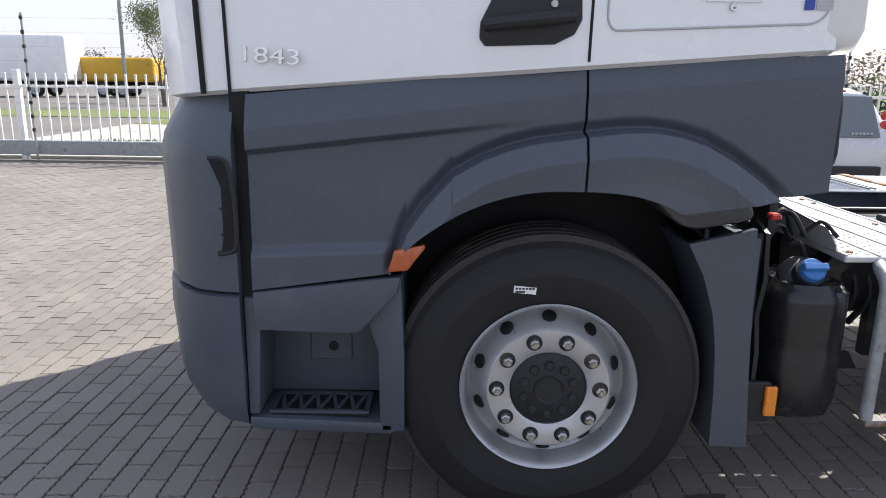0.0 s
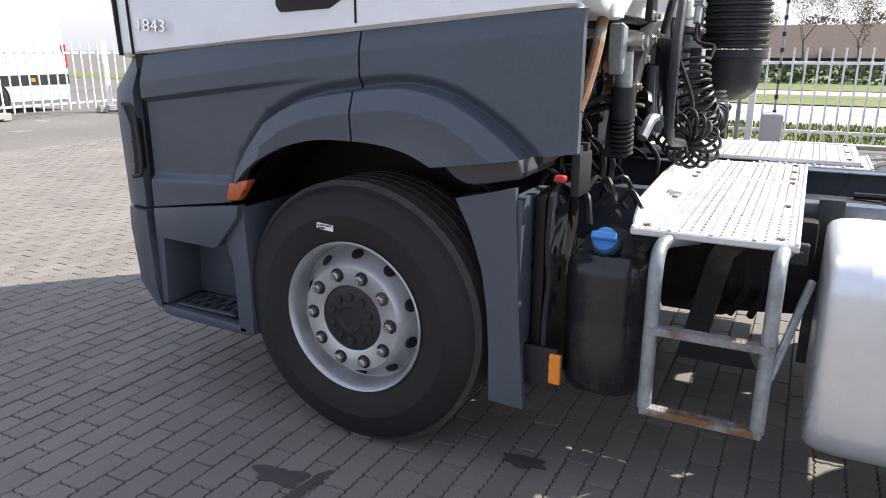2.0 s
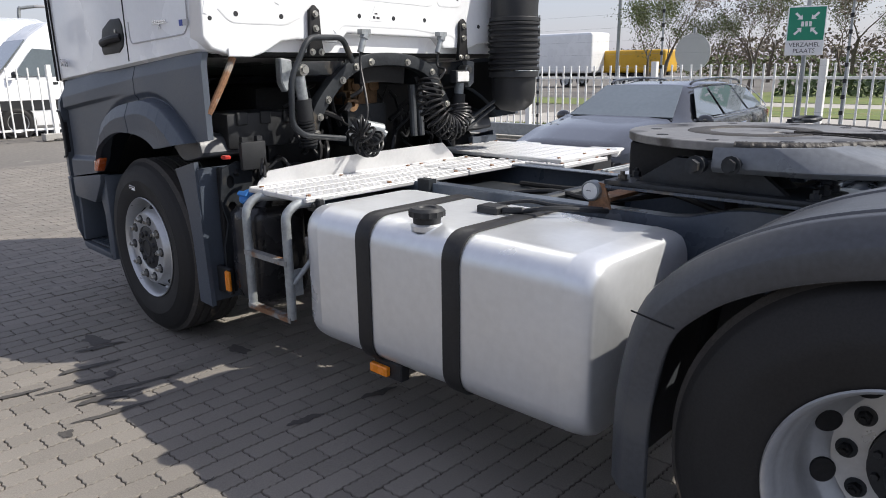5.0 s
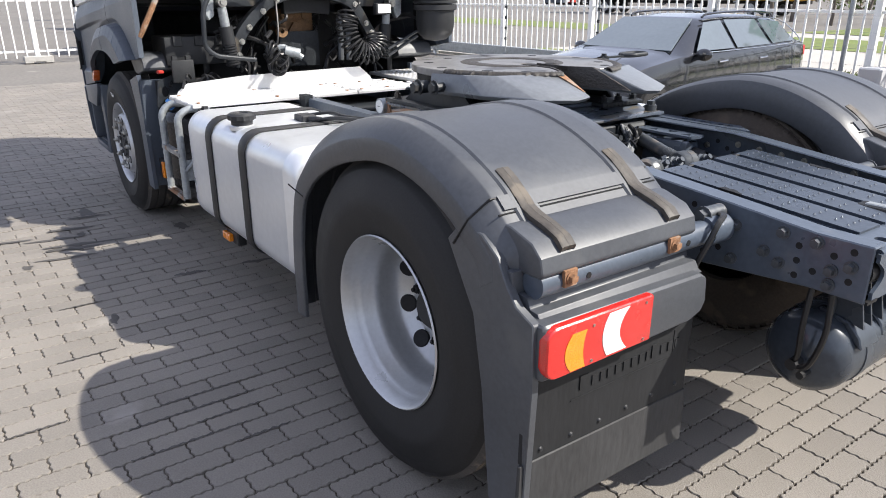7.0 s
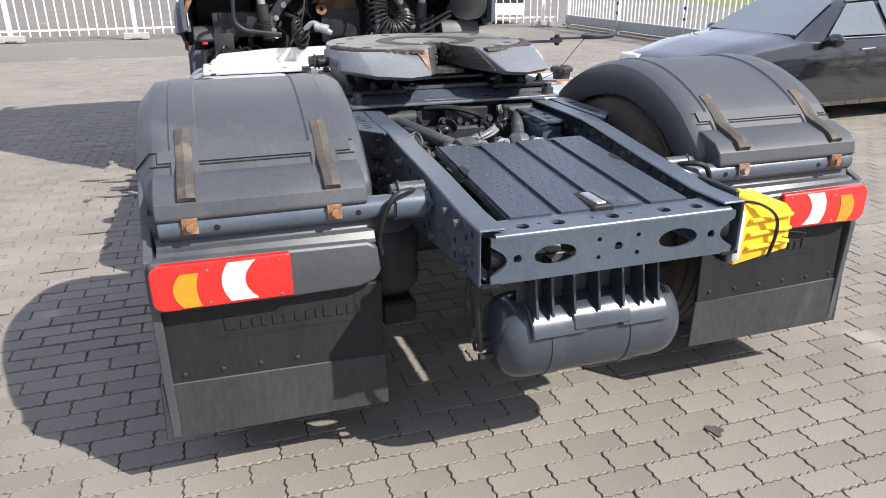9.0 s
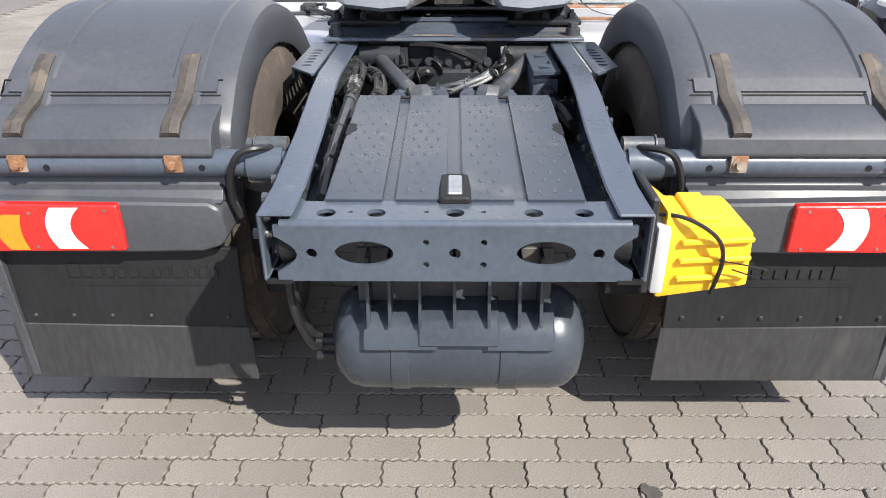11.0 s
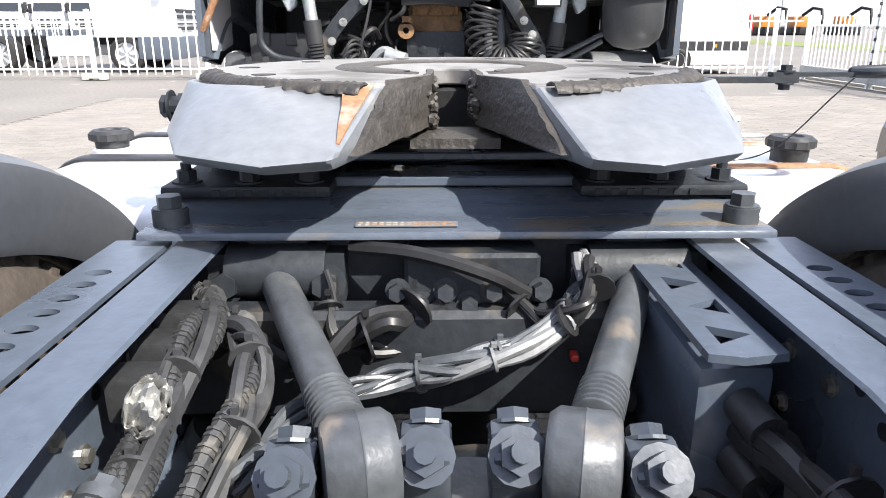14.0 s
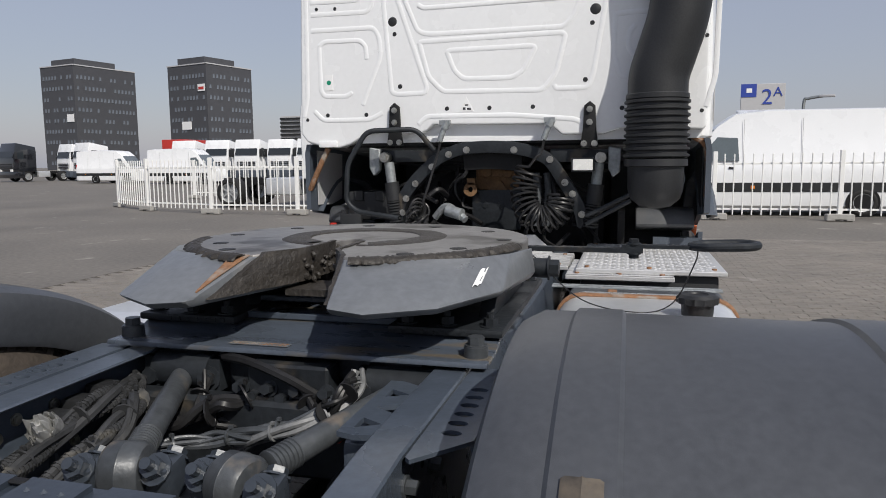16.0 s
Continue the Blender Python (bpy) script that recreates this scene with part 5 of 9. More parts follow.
bm = prismed([(y - 0.045, z - 0.035), (y + 0.045, z - 0.035), (y, z + 0.045)], "x", 0.932, 0.9345, 0)
tri = part("warning_sticker", bm, M["signwhite"], back, "white triangular warning sticker")
bm = bmesh.new()
for dy, dz, w, h in ((-0.02, -0.025, 0.016, 0.014), (0.005, -0.026, 0.022, 0.012), (-0.008, -0.002, 0.02, 0.008)):
    box(bm, (0.9345, y + dy, z + dz), (0.9355, y + dy + w, z + dz + h))
part("print_bar", bm, M["darktext"], tri)
x, y, z = wall_at(100, 258, 0.934)
bm = boxed((0.932, y - 0.025, z - 0.045), (0.9345, y + 0.025, z + 0.045), 0)
lb = part("label_sticker", bm, M["signwhite"], back, "small pale sticker with a green mark")
bm = bmesh.new()
cyl(bm, (0.9345, y, z), (0.936, y, z), 0.014, 10)
part("green_mark", bm, M["paintgreen"], lb)
for s in (-1, 1):       # hinge brackets on the panel
    hy, hz = wall_at(284 if s < 0 else 804, 325, 0.945)[1:]
    bm = prismed([(hy - 0.05, hz - 0.225), (hy + 0.05, hz - 0.225), (hy + 0.036, hz - 0.13), (hy + 0.030, hz + 0.0), (hy, hz + 0.025), (hy - 0.030, hz + 0.0), (hy - 0.036, hz - 0.13)], "x", 0.934, 0.958, 0.006, 2)
    hb = part("hinge_bracket", bm, M["black"], back, "black bolted hinge bracket")
    for dy, dz in ((0, -0.02), (0, -0.09), (-0.028, -0.205), (0.028, -0.205)):
        bm = bmesh.new()
        hexbolt(bm, (0.958, hy + dy, hz + dz), (1, 0, 0), 0.012, 0.016)
        part("bolt", bm, M["steel"], hb)
for u, v, w in ((102, 425, 30),):
    bm = bmesh.new()
    a = wall_at(72, 415, 0.94)
    box(bm, (0.932, a[1], a[2] - 0.04), (0.945, a[1] + 0.12, a[2] + 0.0))
    part("tab", bev(bm, 0.008, 2), M["white"], back)
# brown strut on the near side, and the pale inner skin of the side panels
bm = bmesh.new()
tube(bm, smooth_path([wall_at(98, 435, 0.90), wall_at(76, 480, 0.90), wall_at(56, 525, 0.89), wall_at(46, 548, 0.88)], 4), 0.017, 10)
part("strut", bm, M["rust"], truck, "rusty brown strut")
bm = bmesh.new()
tube(bm, smooth_path([wall_at(1062, 405, 0.86), wall_at(1095, 430, 0.86), wall_at(1102, 500, 0.86), wall_at(1100, 560, 0.86)], 5), 0.016, 8)
part("strut", bm, M["rust"], truck, "rusty brown pipe")
for s in (-1, 1):
    bm = prismed([(0.40, 1.50), (0.80, 1.52), (0.80, 1.18), (0.60, 1.17), (0.42, 1.20)], "y", s * 1.145, s * 1.15, 0)
    part("side_panel_lining", bm, M["signgrey"] if s < 0 else M["dark"], truck)

# intake stack with its bellows
p = [wall_at(1030, -230, 1.08), wall_at(1038, -90, 1.08), wall_at(1042, 0, 1.08), wall_at(1030, 100, 1.08), wall_at(1003, 190, 1.08), wall_at(985, 250, 1.08), wall_at(982, 312, 1.08)]
bm = bmesh.new()
tube(bm, smooth_path(p, 6), 0.15, 32)
stack = part("air_intake", bm, M["dark"], truck, "black plastic air intake stack with ribbed bellows", 50)
bx, by, bz = wall_at(982, 312, 1.08)
prof, z = [], 0.0
for k in range(9):
    prof += [(0.152, -0.034 * k), (0.165, -0.034 * k - 0.006), (0.165, -0.034 * k - 0.016), (0.152, -0.034 * k - 0.023)]
bm = bmesh.new()
lathe(bm, [(0.155, 0.03), (0.158, 0.026), (0.158, 0.004)] + prof, Matrix.Translation((bx, by, bz)), 40)
part("bellows", bm, M["dark"], stack, "", 30)
bm = bmesh.new()
zb = -0.034 * 9
lathe(bm, [(0.158, zb + 0.005), (0.160, zb - 0.03), (0.142, zb - 0.035), (0.140, zb - 0.15), (0.125, zb - 0.20), (0.08, zb - 0.24), (0.0, zb - 0.255)], Matrix.Translation((bx, by, bz)), 40)
part("bowl", bm, M["dark"], stack, "", 60)
for u in (950, 1130):
    c = wall_at(u, 12, 1.02)
    bm = bmesh.new()
    cyl(bm, (c[0], c[1], c[2]), (c[0] + 0.05, c[1], c[2]), 0.035, 16)
    hexbolt(bm, (c[0] + 0.05, c[1], c[2]), (1, 0, 0), 0.016, 0.014)
    part("clamp", bm, M["dark"], stack)
bm = bmesh.new()
for dv in (0, 22):
    tube(bm, [wall_at(800, 612 + dv, 0.98), wall_at(915, 555 + dv * 0.7, 1.02)], 0.012, 8)
part("stack_stay", bm, M["under"], truck)

# grab rail
bm = bmesh.new()
tube(bm, rounded([wall_at(300, 622, 1.08), wall_at(185, 606, 1.08), wall_at(155, 580, 1.08), wall_at(157, 478, 1.08), wall_at(210, 388, 1.07), wall_at(345, 384, 0.99), wall_at(392, 440, 0.95)], 0.05, 6), 0.015, 12)
part("grab_rail", bm, M["under"], truck, "dark grey bent grab rail")

# rear cab suspension: arched frame, cross beam, dampers
XA = 0.86


def strip(pts, x, w, d, name, mat, label=""):
    """Flat bar along a path in a plane across the truck."""
    path = [Vector(wall_at(u, v, x)) for u, v in pts]
    path = smooth_path(path, 5)
    bm = bmesh.new()
    rows = []
    for i, q in enumerate(path):
        t = (path[min(i + 1, len(path) - 1)] - path[max(i - 1, 0)]).normalized()
        nrm = Vector((0, -t.z, t.y))
        rows.append([bm.verts.new(q + nrm * a + Vector((b, 0, 0))) for a, b in ((-w, -d), (w, -d), (w, d), (-w, d))])
    for a, b in zip(rows, rows[1:]):
        for i in range(4):
            j = (i + 1) % 4
            bm.faces.new((a[i], a[j], b[j], b[i]))
    bm.faces.new(rows[0][::-1])
    bm.faces.new(rows[-1])
    bmesh.ops.recalc_face_normals(bm, faces=bm.faces)
    return part(name, bev(bm, 0.006, 2), mat, truck, label)


ap = [(292, 640), (302, 585), (335, 530), (395, 470), (440, 446), (480, 436), (545, 432), (610, 436), (660, 448), (700, 470), (735, 520), (775, 585), (790, 640)]
ar = strip(ap, XA, 0.035, 0.035, "arched_frame", M["under"], "dark painted arched cab support frame")
for u, v in ((305, 608), (315, 570), (340, 530), (385, 485), (430, 452), (478, 440), (605, 440), (700, 465), (740, 525), (760, 555), (785, 608)):
    c = wall_at(u, v, XA + 0.035)
    bm = bmesh.new()
    hexbolt(bm, c, (1, 0, 0), 0.014, 0.016)
    part("bolt", bm, M["steel"], ar)
strip([(250, 458), (395, 455), (410, 456)], XA - 0.03, 0.036, 0.03, "cross_beam", M["under"])
strip([(700, 455), (840, 456), (855, 458)], XA - 0.03, 0.036, 0.03, "cross_beam", M["under"])
strip([(470, 470), (545, 466), (625, 472)], XA - 0.06, 0.055, 0.03, "mount_plate", M["black"])
for s, u in ((-1, 262), (1, 832)):
    c = Vector(wall_at(u, 460, 0.88))
    bm = bmesh.new()
    cyl(bm, c, c + Vector((0.06, 0, 0)), 0.03, 18)
    hexbolt(bm, c + Vector((0.06, 0, 0)), (1, 0, 0), 0.020, 0.018)
    part("pivot_bolt", bm, M["steel"], truck)
    e = Vector(wall_at(u - s * 45, 462, 0.87))
    ee = c + Vector((0, s * 0.075, 0.0))
    bm = prismed([(ee.y - 0.035, ee.z + 0.06), (ee.y + 0.035, ee.z + 0.05), (ee.y + 0.03, ee.z - 0.08), (ee.y - 0.01, ee.z - 0.11), (ee.y - 0.035, ee.z - 0.06)], "x", 0.85, 0.90, 0.006)
    part("cast_bracket", bm, M["galv"], truck, "dull cast metal bracket")
    a, b = c + Vector((0.0, -s * 0.01, -0.03)), c + Vector((0, -s * 0.055, -0.40))
    bm = bmesh.new()
    mid = a.lerp(b, 0.32)
    cyl(bm, a, mid, 0.030, 14)
    up = part("damper_rod", bm, M["galv"], truck, "bare metal damper top")
    bm = bmesh.new()
    cyl(bm, mid, a.lerp(b, 0.62), 0.043, 20)
    dm = part("damper", bm, M["dark"], truck, "black damper with ribbed boot")
    bm = bmesh.new()
    le = (b - a).length
    prof = []
    for k in range(8):
        h0 = le * (0.62 + 0.045 * k)
        prof += [(0.034, h0), (0.044, h0 + le * 0.012), (0.044, h0 + le * 0.03), (0.034, h0 + le * 0.042)]
    lathe(bm, prof, Matrix.Translation(a) @ (b - a).to_track_quat("Z", "Y").to_matrix().to_4x4(), 20)
    part("boot", bm, M["dark"], dm)
bm = boxed(wall_at(758, 497, 0.93), wall_at(820, 460, 0.98), 0.008, 2)
wl = part("work_lamp", bm, M["dark"], truck, "square work lamp with a white lens")
a, b = wall_at(763, 493, 0.981), wall_at(815, 464, 0.985)
part("lens", boxed(a, b, 0.003), M["lens_white"], wl)
# gearbox end and parts seen under the cab
c = Vector(wall_at(555, 520, 0.62))
bm = bmesh.new()
box(bm, (0.45, c.y - 0.14, c.z - 0.06), (0.62, c.y + 0.14, c.z + 0.09))
box(bm, (0.60, c.y - 0.12, c.z + 0.02), (0.66, c.y + 0.12, c.z + 0.09))
for dy in (-0.065, 0.065):
    cyl(bm, (0.64, c.y + dy, c.z + 0.05), (0.67, c.y + dy, c.z + 0.05), 0.035, 18)
prism(bm, [(c.y - 0.06, c.z - 0.06), (c.y + 0.06, c.z - 0.06), (c.y + 0.02, c.z), (c.y - 0.02, c.z)], "x", 0.60, 0.645)
part("gearbox_casting", bev(bm, 0.008, 2), M["brown"], truck, "brown rust-coloured casting")
bm = bmesh.new()
box(bm, (0.50, c.y - 0.15, c.z - 0.30), (0.68, c.y + 0.15, c.z - 0.06))
for dy in (-0.07, 0.03):
    cyl(bm, (0.68, c.y + dy, c.z - 0.15), (0.683, c.y + dy, c.z - 0.15), 0.022, 16)
part("gearbox_cover", bev(bm, 0.012, 2), M["under"], truck)
bm = bmesh.new()
box(bm, (-0.9, -0.62, 0.62), (0.42, 0.62, 1.38))
box(bm, (-0.5, -0.42, 0.50), (0.6, 0.42, 0.9))
part("engine_block", bev(bm, 0.04, 2), M["black"], truck)
u0 = wall_at(485, 545, 0.72)
bm = bmesh.new()
lathe(bm, [(0.016, -0.015), (0.042, -0.015), (0.042, 0.015), (0.016, 0.015)], Matrix.Translation(u0) @ Matrix.Rotation(radians(90), 4, "Y"), 18, True)
box(bm, (u0[0] - 0.015, u0[1] - 0.02, u0[2] + 0.03), (u0[0] + 0.015, u0[1] + 0.03, u0[2] + 0.07))
part("lifting_eye", bm, M["brown"], truck, "brown lifting eye")
bm = bmesh.new()
for k, (u, w) in enumerate(((662, 15), (690, 20))):
    tube(bm, smooth_path([wall_at(u, 500, 0.80), wall_at(u + 4, 560, 0.80), wall_at(u - 2, 640, 0.82)], 4), 0.022, 10)
part("pipe", bm, M["bluegrey"], truck, "grey pipes")
bm = bmesh.new()
tube(bm, smooth_path([wall_at(395, 620, 0.9), wall_at(425, 590, 0.92), wall_at(455, 605, 0.95), wall_at(480, 625, 0.98)], 5), 0.022, 8)
cyl(bm, wall_at(430, 600, 0.95), wall_at(470, 612, 0.98), 0.035, 14)
part("pale_fitting", bm, M["galv"], truck, "pale dusty pipe fitting")
# boxes at the near side under the cab
bm = boxed((0.40, -0.98, 1.08), (0.72, -0.55, 1.26), 0.015, 2)
bt = part("air_duct_box", bm, M["dark"], truck, "black plastic box with clips")
for k in range(3):
    bm = boxed((0.72, -0.93 + 0.14 * k, 1.20), (0.735, -0.87 + 0.14 * k, 1.265), 0.004)
    part("clip", bm, M["dark"], bt)
rnd = random.Random(15)
bm = bmesh.new()
for k in range(46):
    s = rnd.choice((-1, 1))
    y = s * rnd.uniform(0.1, 0.62)
    p = Vector((rnd.uniform(0.55, 0.8), y, rnd.uniform(1.0, 1.42)))
    q = p + Vector((rnd.uniform(-0.1, 0.15), rnd.uniform(-0.2, 0.2), rnd.uniform(-0.3, 0.1)))
    mid = (p + q) / 2 + Vector((0.04, rnd.uniform(-0.06, 0.06), rnd.uniform(-0.05, 0.05)))
    tube(bm, smooth_path([p, mid, q], 5), rnd.uniform(0.006, 0.016), 6)
tagged(part("hose_tangle", bm, M["cable"], truck, "black hoses and cables"), kind="stuff")

# coiled air lines


def coil(path, r, turns, wire, flat=1.0):
    path = smooth_path(path, 12)
    n = turns * 22
    pts = []
    for i in range(n + 1):
        t = i / n * (len(path) - 1)
        k = min(int(t), len(path) - 2)
        f = t - k
        c = path[k].lerp(path[k + 1], f)
        d = (path[k + 1] - path[k]).normalized()
        u = d.orthogonal().normalized() if abs(d.x) > 0.9 else Vector((1, 0, 0)) - d * d.x
        u.normalize()
        w = d.cross(u)
        a = 2 * math.pi * turns * i / n
        pts.append(c + r * (u * math.cos(a) * flat + w * math.sin(a)))
    return pts


def air_line(head, pts, label):
    bm = bmesh.new()
    hd = Vector(wall_at(head[0], head[1], 0.97))
    first = pts[0]
    lead = smooth_path([hd, hd + Vector((0.01, -0.02, -0.10)), hd.lerp(first, 0.7) + Vector((0.03, 0.02, 0.0)), first], 6)
    tube(bm, lead[:-1] + pts, 0.0072, 7)
    co = part("coiled_air_line", bm, M["cable"], truck, label)
    bm = bmesh.new()
    d = Vector((0.0, 0.033, 0.085))
    cyl(bm, hd - d * 0.3, hd + d * 0.6, 0.017, 12)
    cyl(bm, hd + d * 0.55, hd + d * 1.0, 0.025, 8)
    box(bm, (hd.x - 0.02, hd.y + d.y * 0.7 - 0.03, hd.z + d.z * 0.8), (hd.x + 0.02, hd.y + d.y * 0.7 + 0.03, hd.z + d.z * 1.1))
    part("coupling", bm, M["galv"], co, "grey metal air coupling")


# the near line hangs as a rosette of loops, the far one as a drooping coil
c = Vector(wall_at(360, 590, 1.08)) - Vector((0, 0, 0.07))
petals = []
rnd = random.Random(12)
for k in range(15):
    a = 2 * math.pi * k / 15 + 0.3
    L_, w_ = rnd.uniform(0.095, 0.125), rnd.uniform(0.026, 0.036)
    off = 0.055 * (k / 15 - 0.5) + rnd.uniform(-0.01, 0.01)
    for q in range(14):
        t = 2 * math.pi * q / 14
        u_, v_ = L_ * (0.5 - 0.5 * math.cos(t)), w_ * math.sin(t)
        petals.append(c + Vector((u_ * math.cos(a) - v_ * math.sin(a), off + 0.035 * math.sin(t), u_ * math.sin(a) + v_ * math.cos(a))))
air_line((412, 405), smooth_path(petals, 2), "black coiled air line hanging as a rosette")
pth = [wall_at(650, 490, 0.98), wall_at(636, 545, 1.0), wall_at(650, 600, 1.04), wall_at(690, 622, 1.06), wall_at(728, 600, 1.06), wall_at(735, 565, 1.04)]
air_line((690, 400), coil([Vector(q) for q in pth], 0.072, 19, 0.009), "black coiled air line")

for o in set(bpy.data.objects) - before_back:
    if o.parent in (truck, cab):
        o.matrix_basis = Matrix.Translation((-BACK_SHIFT, 0, 0)) @ o.matrix_basis

# ---- fifth wheel ----
cx0 = 2.985


def slot_loop(z):
    pts = []
    for k in range(49):
        a = radians(32 + (328 - 32) * k / 48)
        pts.append((cx0 + 0.485 * math.cos(a), 0.485 * math.sin(a)))
    # into the throat and round the pin hole, back out to the start
    out = [(3.415, -0.118), (3.28, -0.046), (3.12, -0.040)]
    out += [(3.08 + 0.040 * math.cos(radians(a)), 0.040 * math.sin(radians(a))) for a in range(-90 - 20, -271, -20)]
    out += [(3.12, 0.040), (3.28, 0.046), (3.415, 0.118)]
    return pts + out


bm = bmesh.new()
prism(bm, slot_loop(0), "z", 1.205, 1.236)
bmesh.ops.recalc_face_normals(bm, faces=bm.faces)
fw = part("fifth_wheel", bev(bm, 0.003, 1, 50), M["wornplate"], truck, "greasy grey steel fifth wheel coupling plate", 40)
for s in (-1, 1):
    A = [(3.02, 0.505, 1.222), (3.20, 0.475, 1.229), (3.33, 0.40, 1.232), (3.395, 0.26, 1.233), (3.42, 0.122, 1.233), (3.28, 0.05, 1.233)]
    B = [(3.02, 0.515, 1.155), (3.33, 0.478, 1.155), (3.565, 0.385, 1.157), (3.645, 0.25, 1.155), (3.63, 0.165, 1.160), (3.29, 0.062, 1.165)]
    C = [(3.02, 0.50, 1.135), (3.31, 0.46, 1.135), (3.545, 0.375, 1.140), (3.625, 0.25, 1.140), (3.605, 0.165, 1.142), (3.27, 0.07, 1.140)]
    D = [(x - 0.02, y * 0.8 + 0.03, 1.16) for x, y, z in A]
    bm = bmesh.new()
    rows = [[bm.verts.new((x, s * y, z)) for x, y, z in r] for r in (A, B, C, D)]
    for a, b in zip(rows + [rows[0]], rows[1:] + [rows[0]]):
        if a is b:
            continue
        for i in range(len(a) - 1):
            try:
                bm.faces.new((a[i], a[i + 1], b[i + 1], b[i]))
            except ValueError:
                pass
    for e in (0, -1):
        bm.faces.new([r[e] for r in rows])
    bmesh.ops.recalc_face_normals(bm, faces=bm.faces)
    part("ramp", bev(bm, 0.006, 2, 20), M["wheelgrey"], fw, "grey painted steel ramp with bare scratches", 18)
    # greasy throat wall
    ring_ = [(p.x, p.y) for p in smooth_path([(3.10, 0.043, 0), (3.20, 0.043, 0), (3.28, 0.048, 0), (3.33, 0.074, 0), (3.385, 0.103, 0)], 5)]
    rr = []
    for j in range(11):
        q = j / 10
        line = []
        for x, y in ring_:
            far_ = step(x, 3.26, 3.42)
            px, py, pz = x + 0.215 * q * far_, y + 0.045 * q * far_, 1.240 - 0.085 * q
            w = 0.010 * noise.noise(Vector((px * 30, s * 9 + py * 30, pz * 30))) + 0.004 * noise.noise(Vector((px * 95, s * 9 + py * 95, pz * 95)))
            line.append((px + 0.5 * w * far_, s * (py - 0.003 - abs(w)), pz))
        rr.append(line)
    bm = solid_sheet(rr, (0, s * 0.012, 0))
    part("throat_grease", bm, M["grease"], fw, "caked black grease")
    # rust streak along the ramp edge
    if s < 0:
        rr = [[(3.420, -0.124, 1.2345), (3.412, -0.162, 1.2345)], [(3.45, -0.131, 1.2245), (3.445, -0.170, 1.2248)], [(3.49, -0.139, 1.2105), (3.488, -0.166, 1.2105)], [(3.54, -0.149, 1.1925), (3.538, -0.165, 1.1925)], [(3.59, -0.158, 1.1735), (3.59, -0.162, 1.1735)]]
        bm = solid_sheet(rr, (0, 0, 0.0025))
        part("rust_streak", bm, M["rust"], fw, "orange rust streak")
    # pedestal
    bm = bmesh.new()
    prism(bm, [(2.60, 1.050), (3.372, 1.050), (3.372, 1.070), (2.60, 1.070)], "y", s * 0.205, s * 0.485)
    prism(bm, [(2.70, 1.068), (3.25, 1.068), (3.12, 1.17), (2.86, 1.17)], "y", s * 0.40, s * 0.44)
    prism(bm, [(2.75, 1.068), (3.22, 1.068), (3.10, 1.15), (2.9, 1.15)], "y", s * 0.22, s * 0.27)
    bmesh.ops.recalc_face_normals(bm, faces=bm.faces)
    pd = part("pedestal", bev(bm, 0.008, 2), M["under"], fw, "dark cast pedestal bolted to the plate")
    for x in (3.335, 2.66):
        for y in (0.245, 0.345, 0.450):
            bm = bmesh.new()
            hexbolt(bm, (x, s * y, 1.069), (0, 0, 1), 0.017, 0.022)
            cyl(bm, (x, s * y, 1.085), (x, s * y, 1.103), 0.009, 10)
            part("bolt", bm, M["under"], pd, "", 30)
    bm = bmesh.new()
    cyl(bm, (2.98, s * 0.50, 1.16), (2.98, s * 0.545, 1.16), 0.028, 18)
    hexbolt(bm, (2.98, s * 0.545, 1.16), (0, s, 0), 0.024, 0.03)
    part("pivot_pin", bm, M["under"], fw)
bm = bmesh.new()
lathe(bm, [(0.16, 0.0), (0.165, 0.004), (0.20, 0.0052), (0.235, 0.004), (0.245, 0.0)], Matrix.Translation((cx0 - 0.02, 0, 1.2355)), 48)
for v_ in bm.verts:
    v_.co.z += 0.0022 * noise.noise(v_.co * 22)
sel = [f for f in bm.faces if f.calc_center_median().x > 3.06 and abs(f.calc_center_median().y) < 0.075]
bmesh.ops.delete(bm, geom=sel, context="FACES")
part("grease_ring", bm, M["grease"], fw, "ring of dark grease on the plate")
for x, y in ((3.20, 0.34), (3.20, -0.34), (2.75, 0.33), (2.75, -0.33), (2.98, 0.42), (2.98, -0.42), (3.33, 0.24), (3.33, -0.24), (2.62, 0.12), (2.62, -0.12)):
    bm = bmesh.new()
    cyl(bm, (x, y, 1.2355), (x, y, 1.2372), 0.022, 18)
    part("recess", bm, M["black"], fw)
bm = bmesh.new()
prism(bm, [(3.22, 1.125), (3.34, 1.125), (3.34, 1.142), (3.22, 1.145)], "y", -0.075, 0.075)
part("throat_bar", bev(bm, 0.005, 2), M["grease"], fw)
bm = bmesh.new()
box(bm, (3.05, -0.22, 1.06), (3.10, 0.22, 1.10))
box(bm, (2.60, -0.30, 1.055), (3.04, 0.30, 1.20))
part("locking_gear", bev(bm, 0.008, 1), M["black"], fw)
bm = bmesh.new()
tube(bm, [(3.10, -0.50, 1.17), (3.10, -0.55, 1.17)], 0.020, 10)
hexbolt(bm, (3.10, -0.545, 1.17), (0, -1, 0), 0.022, 0.02)
part("stop_bolt", bm, M["under"], fw)
# white worn sticker on the far ramp side
def ramp_side(u, v):
    p, q = Vector((3.20, 0.475, 1.222)).lerp(Vector((3.33, 0.40, 1.224)), u), Vector((3.33, 0.478, 1.155)).lerp(Vector((3.565, 0.385, 1.157)), u)
    return p.lerp(q, v) + Vector((0.003, 0.005, 0.003))


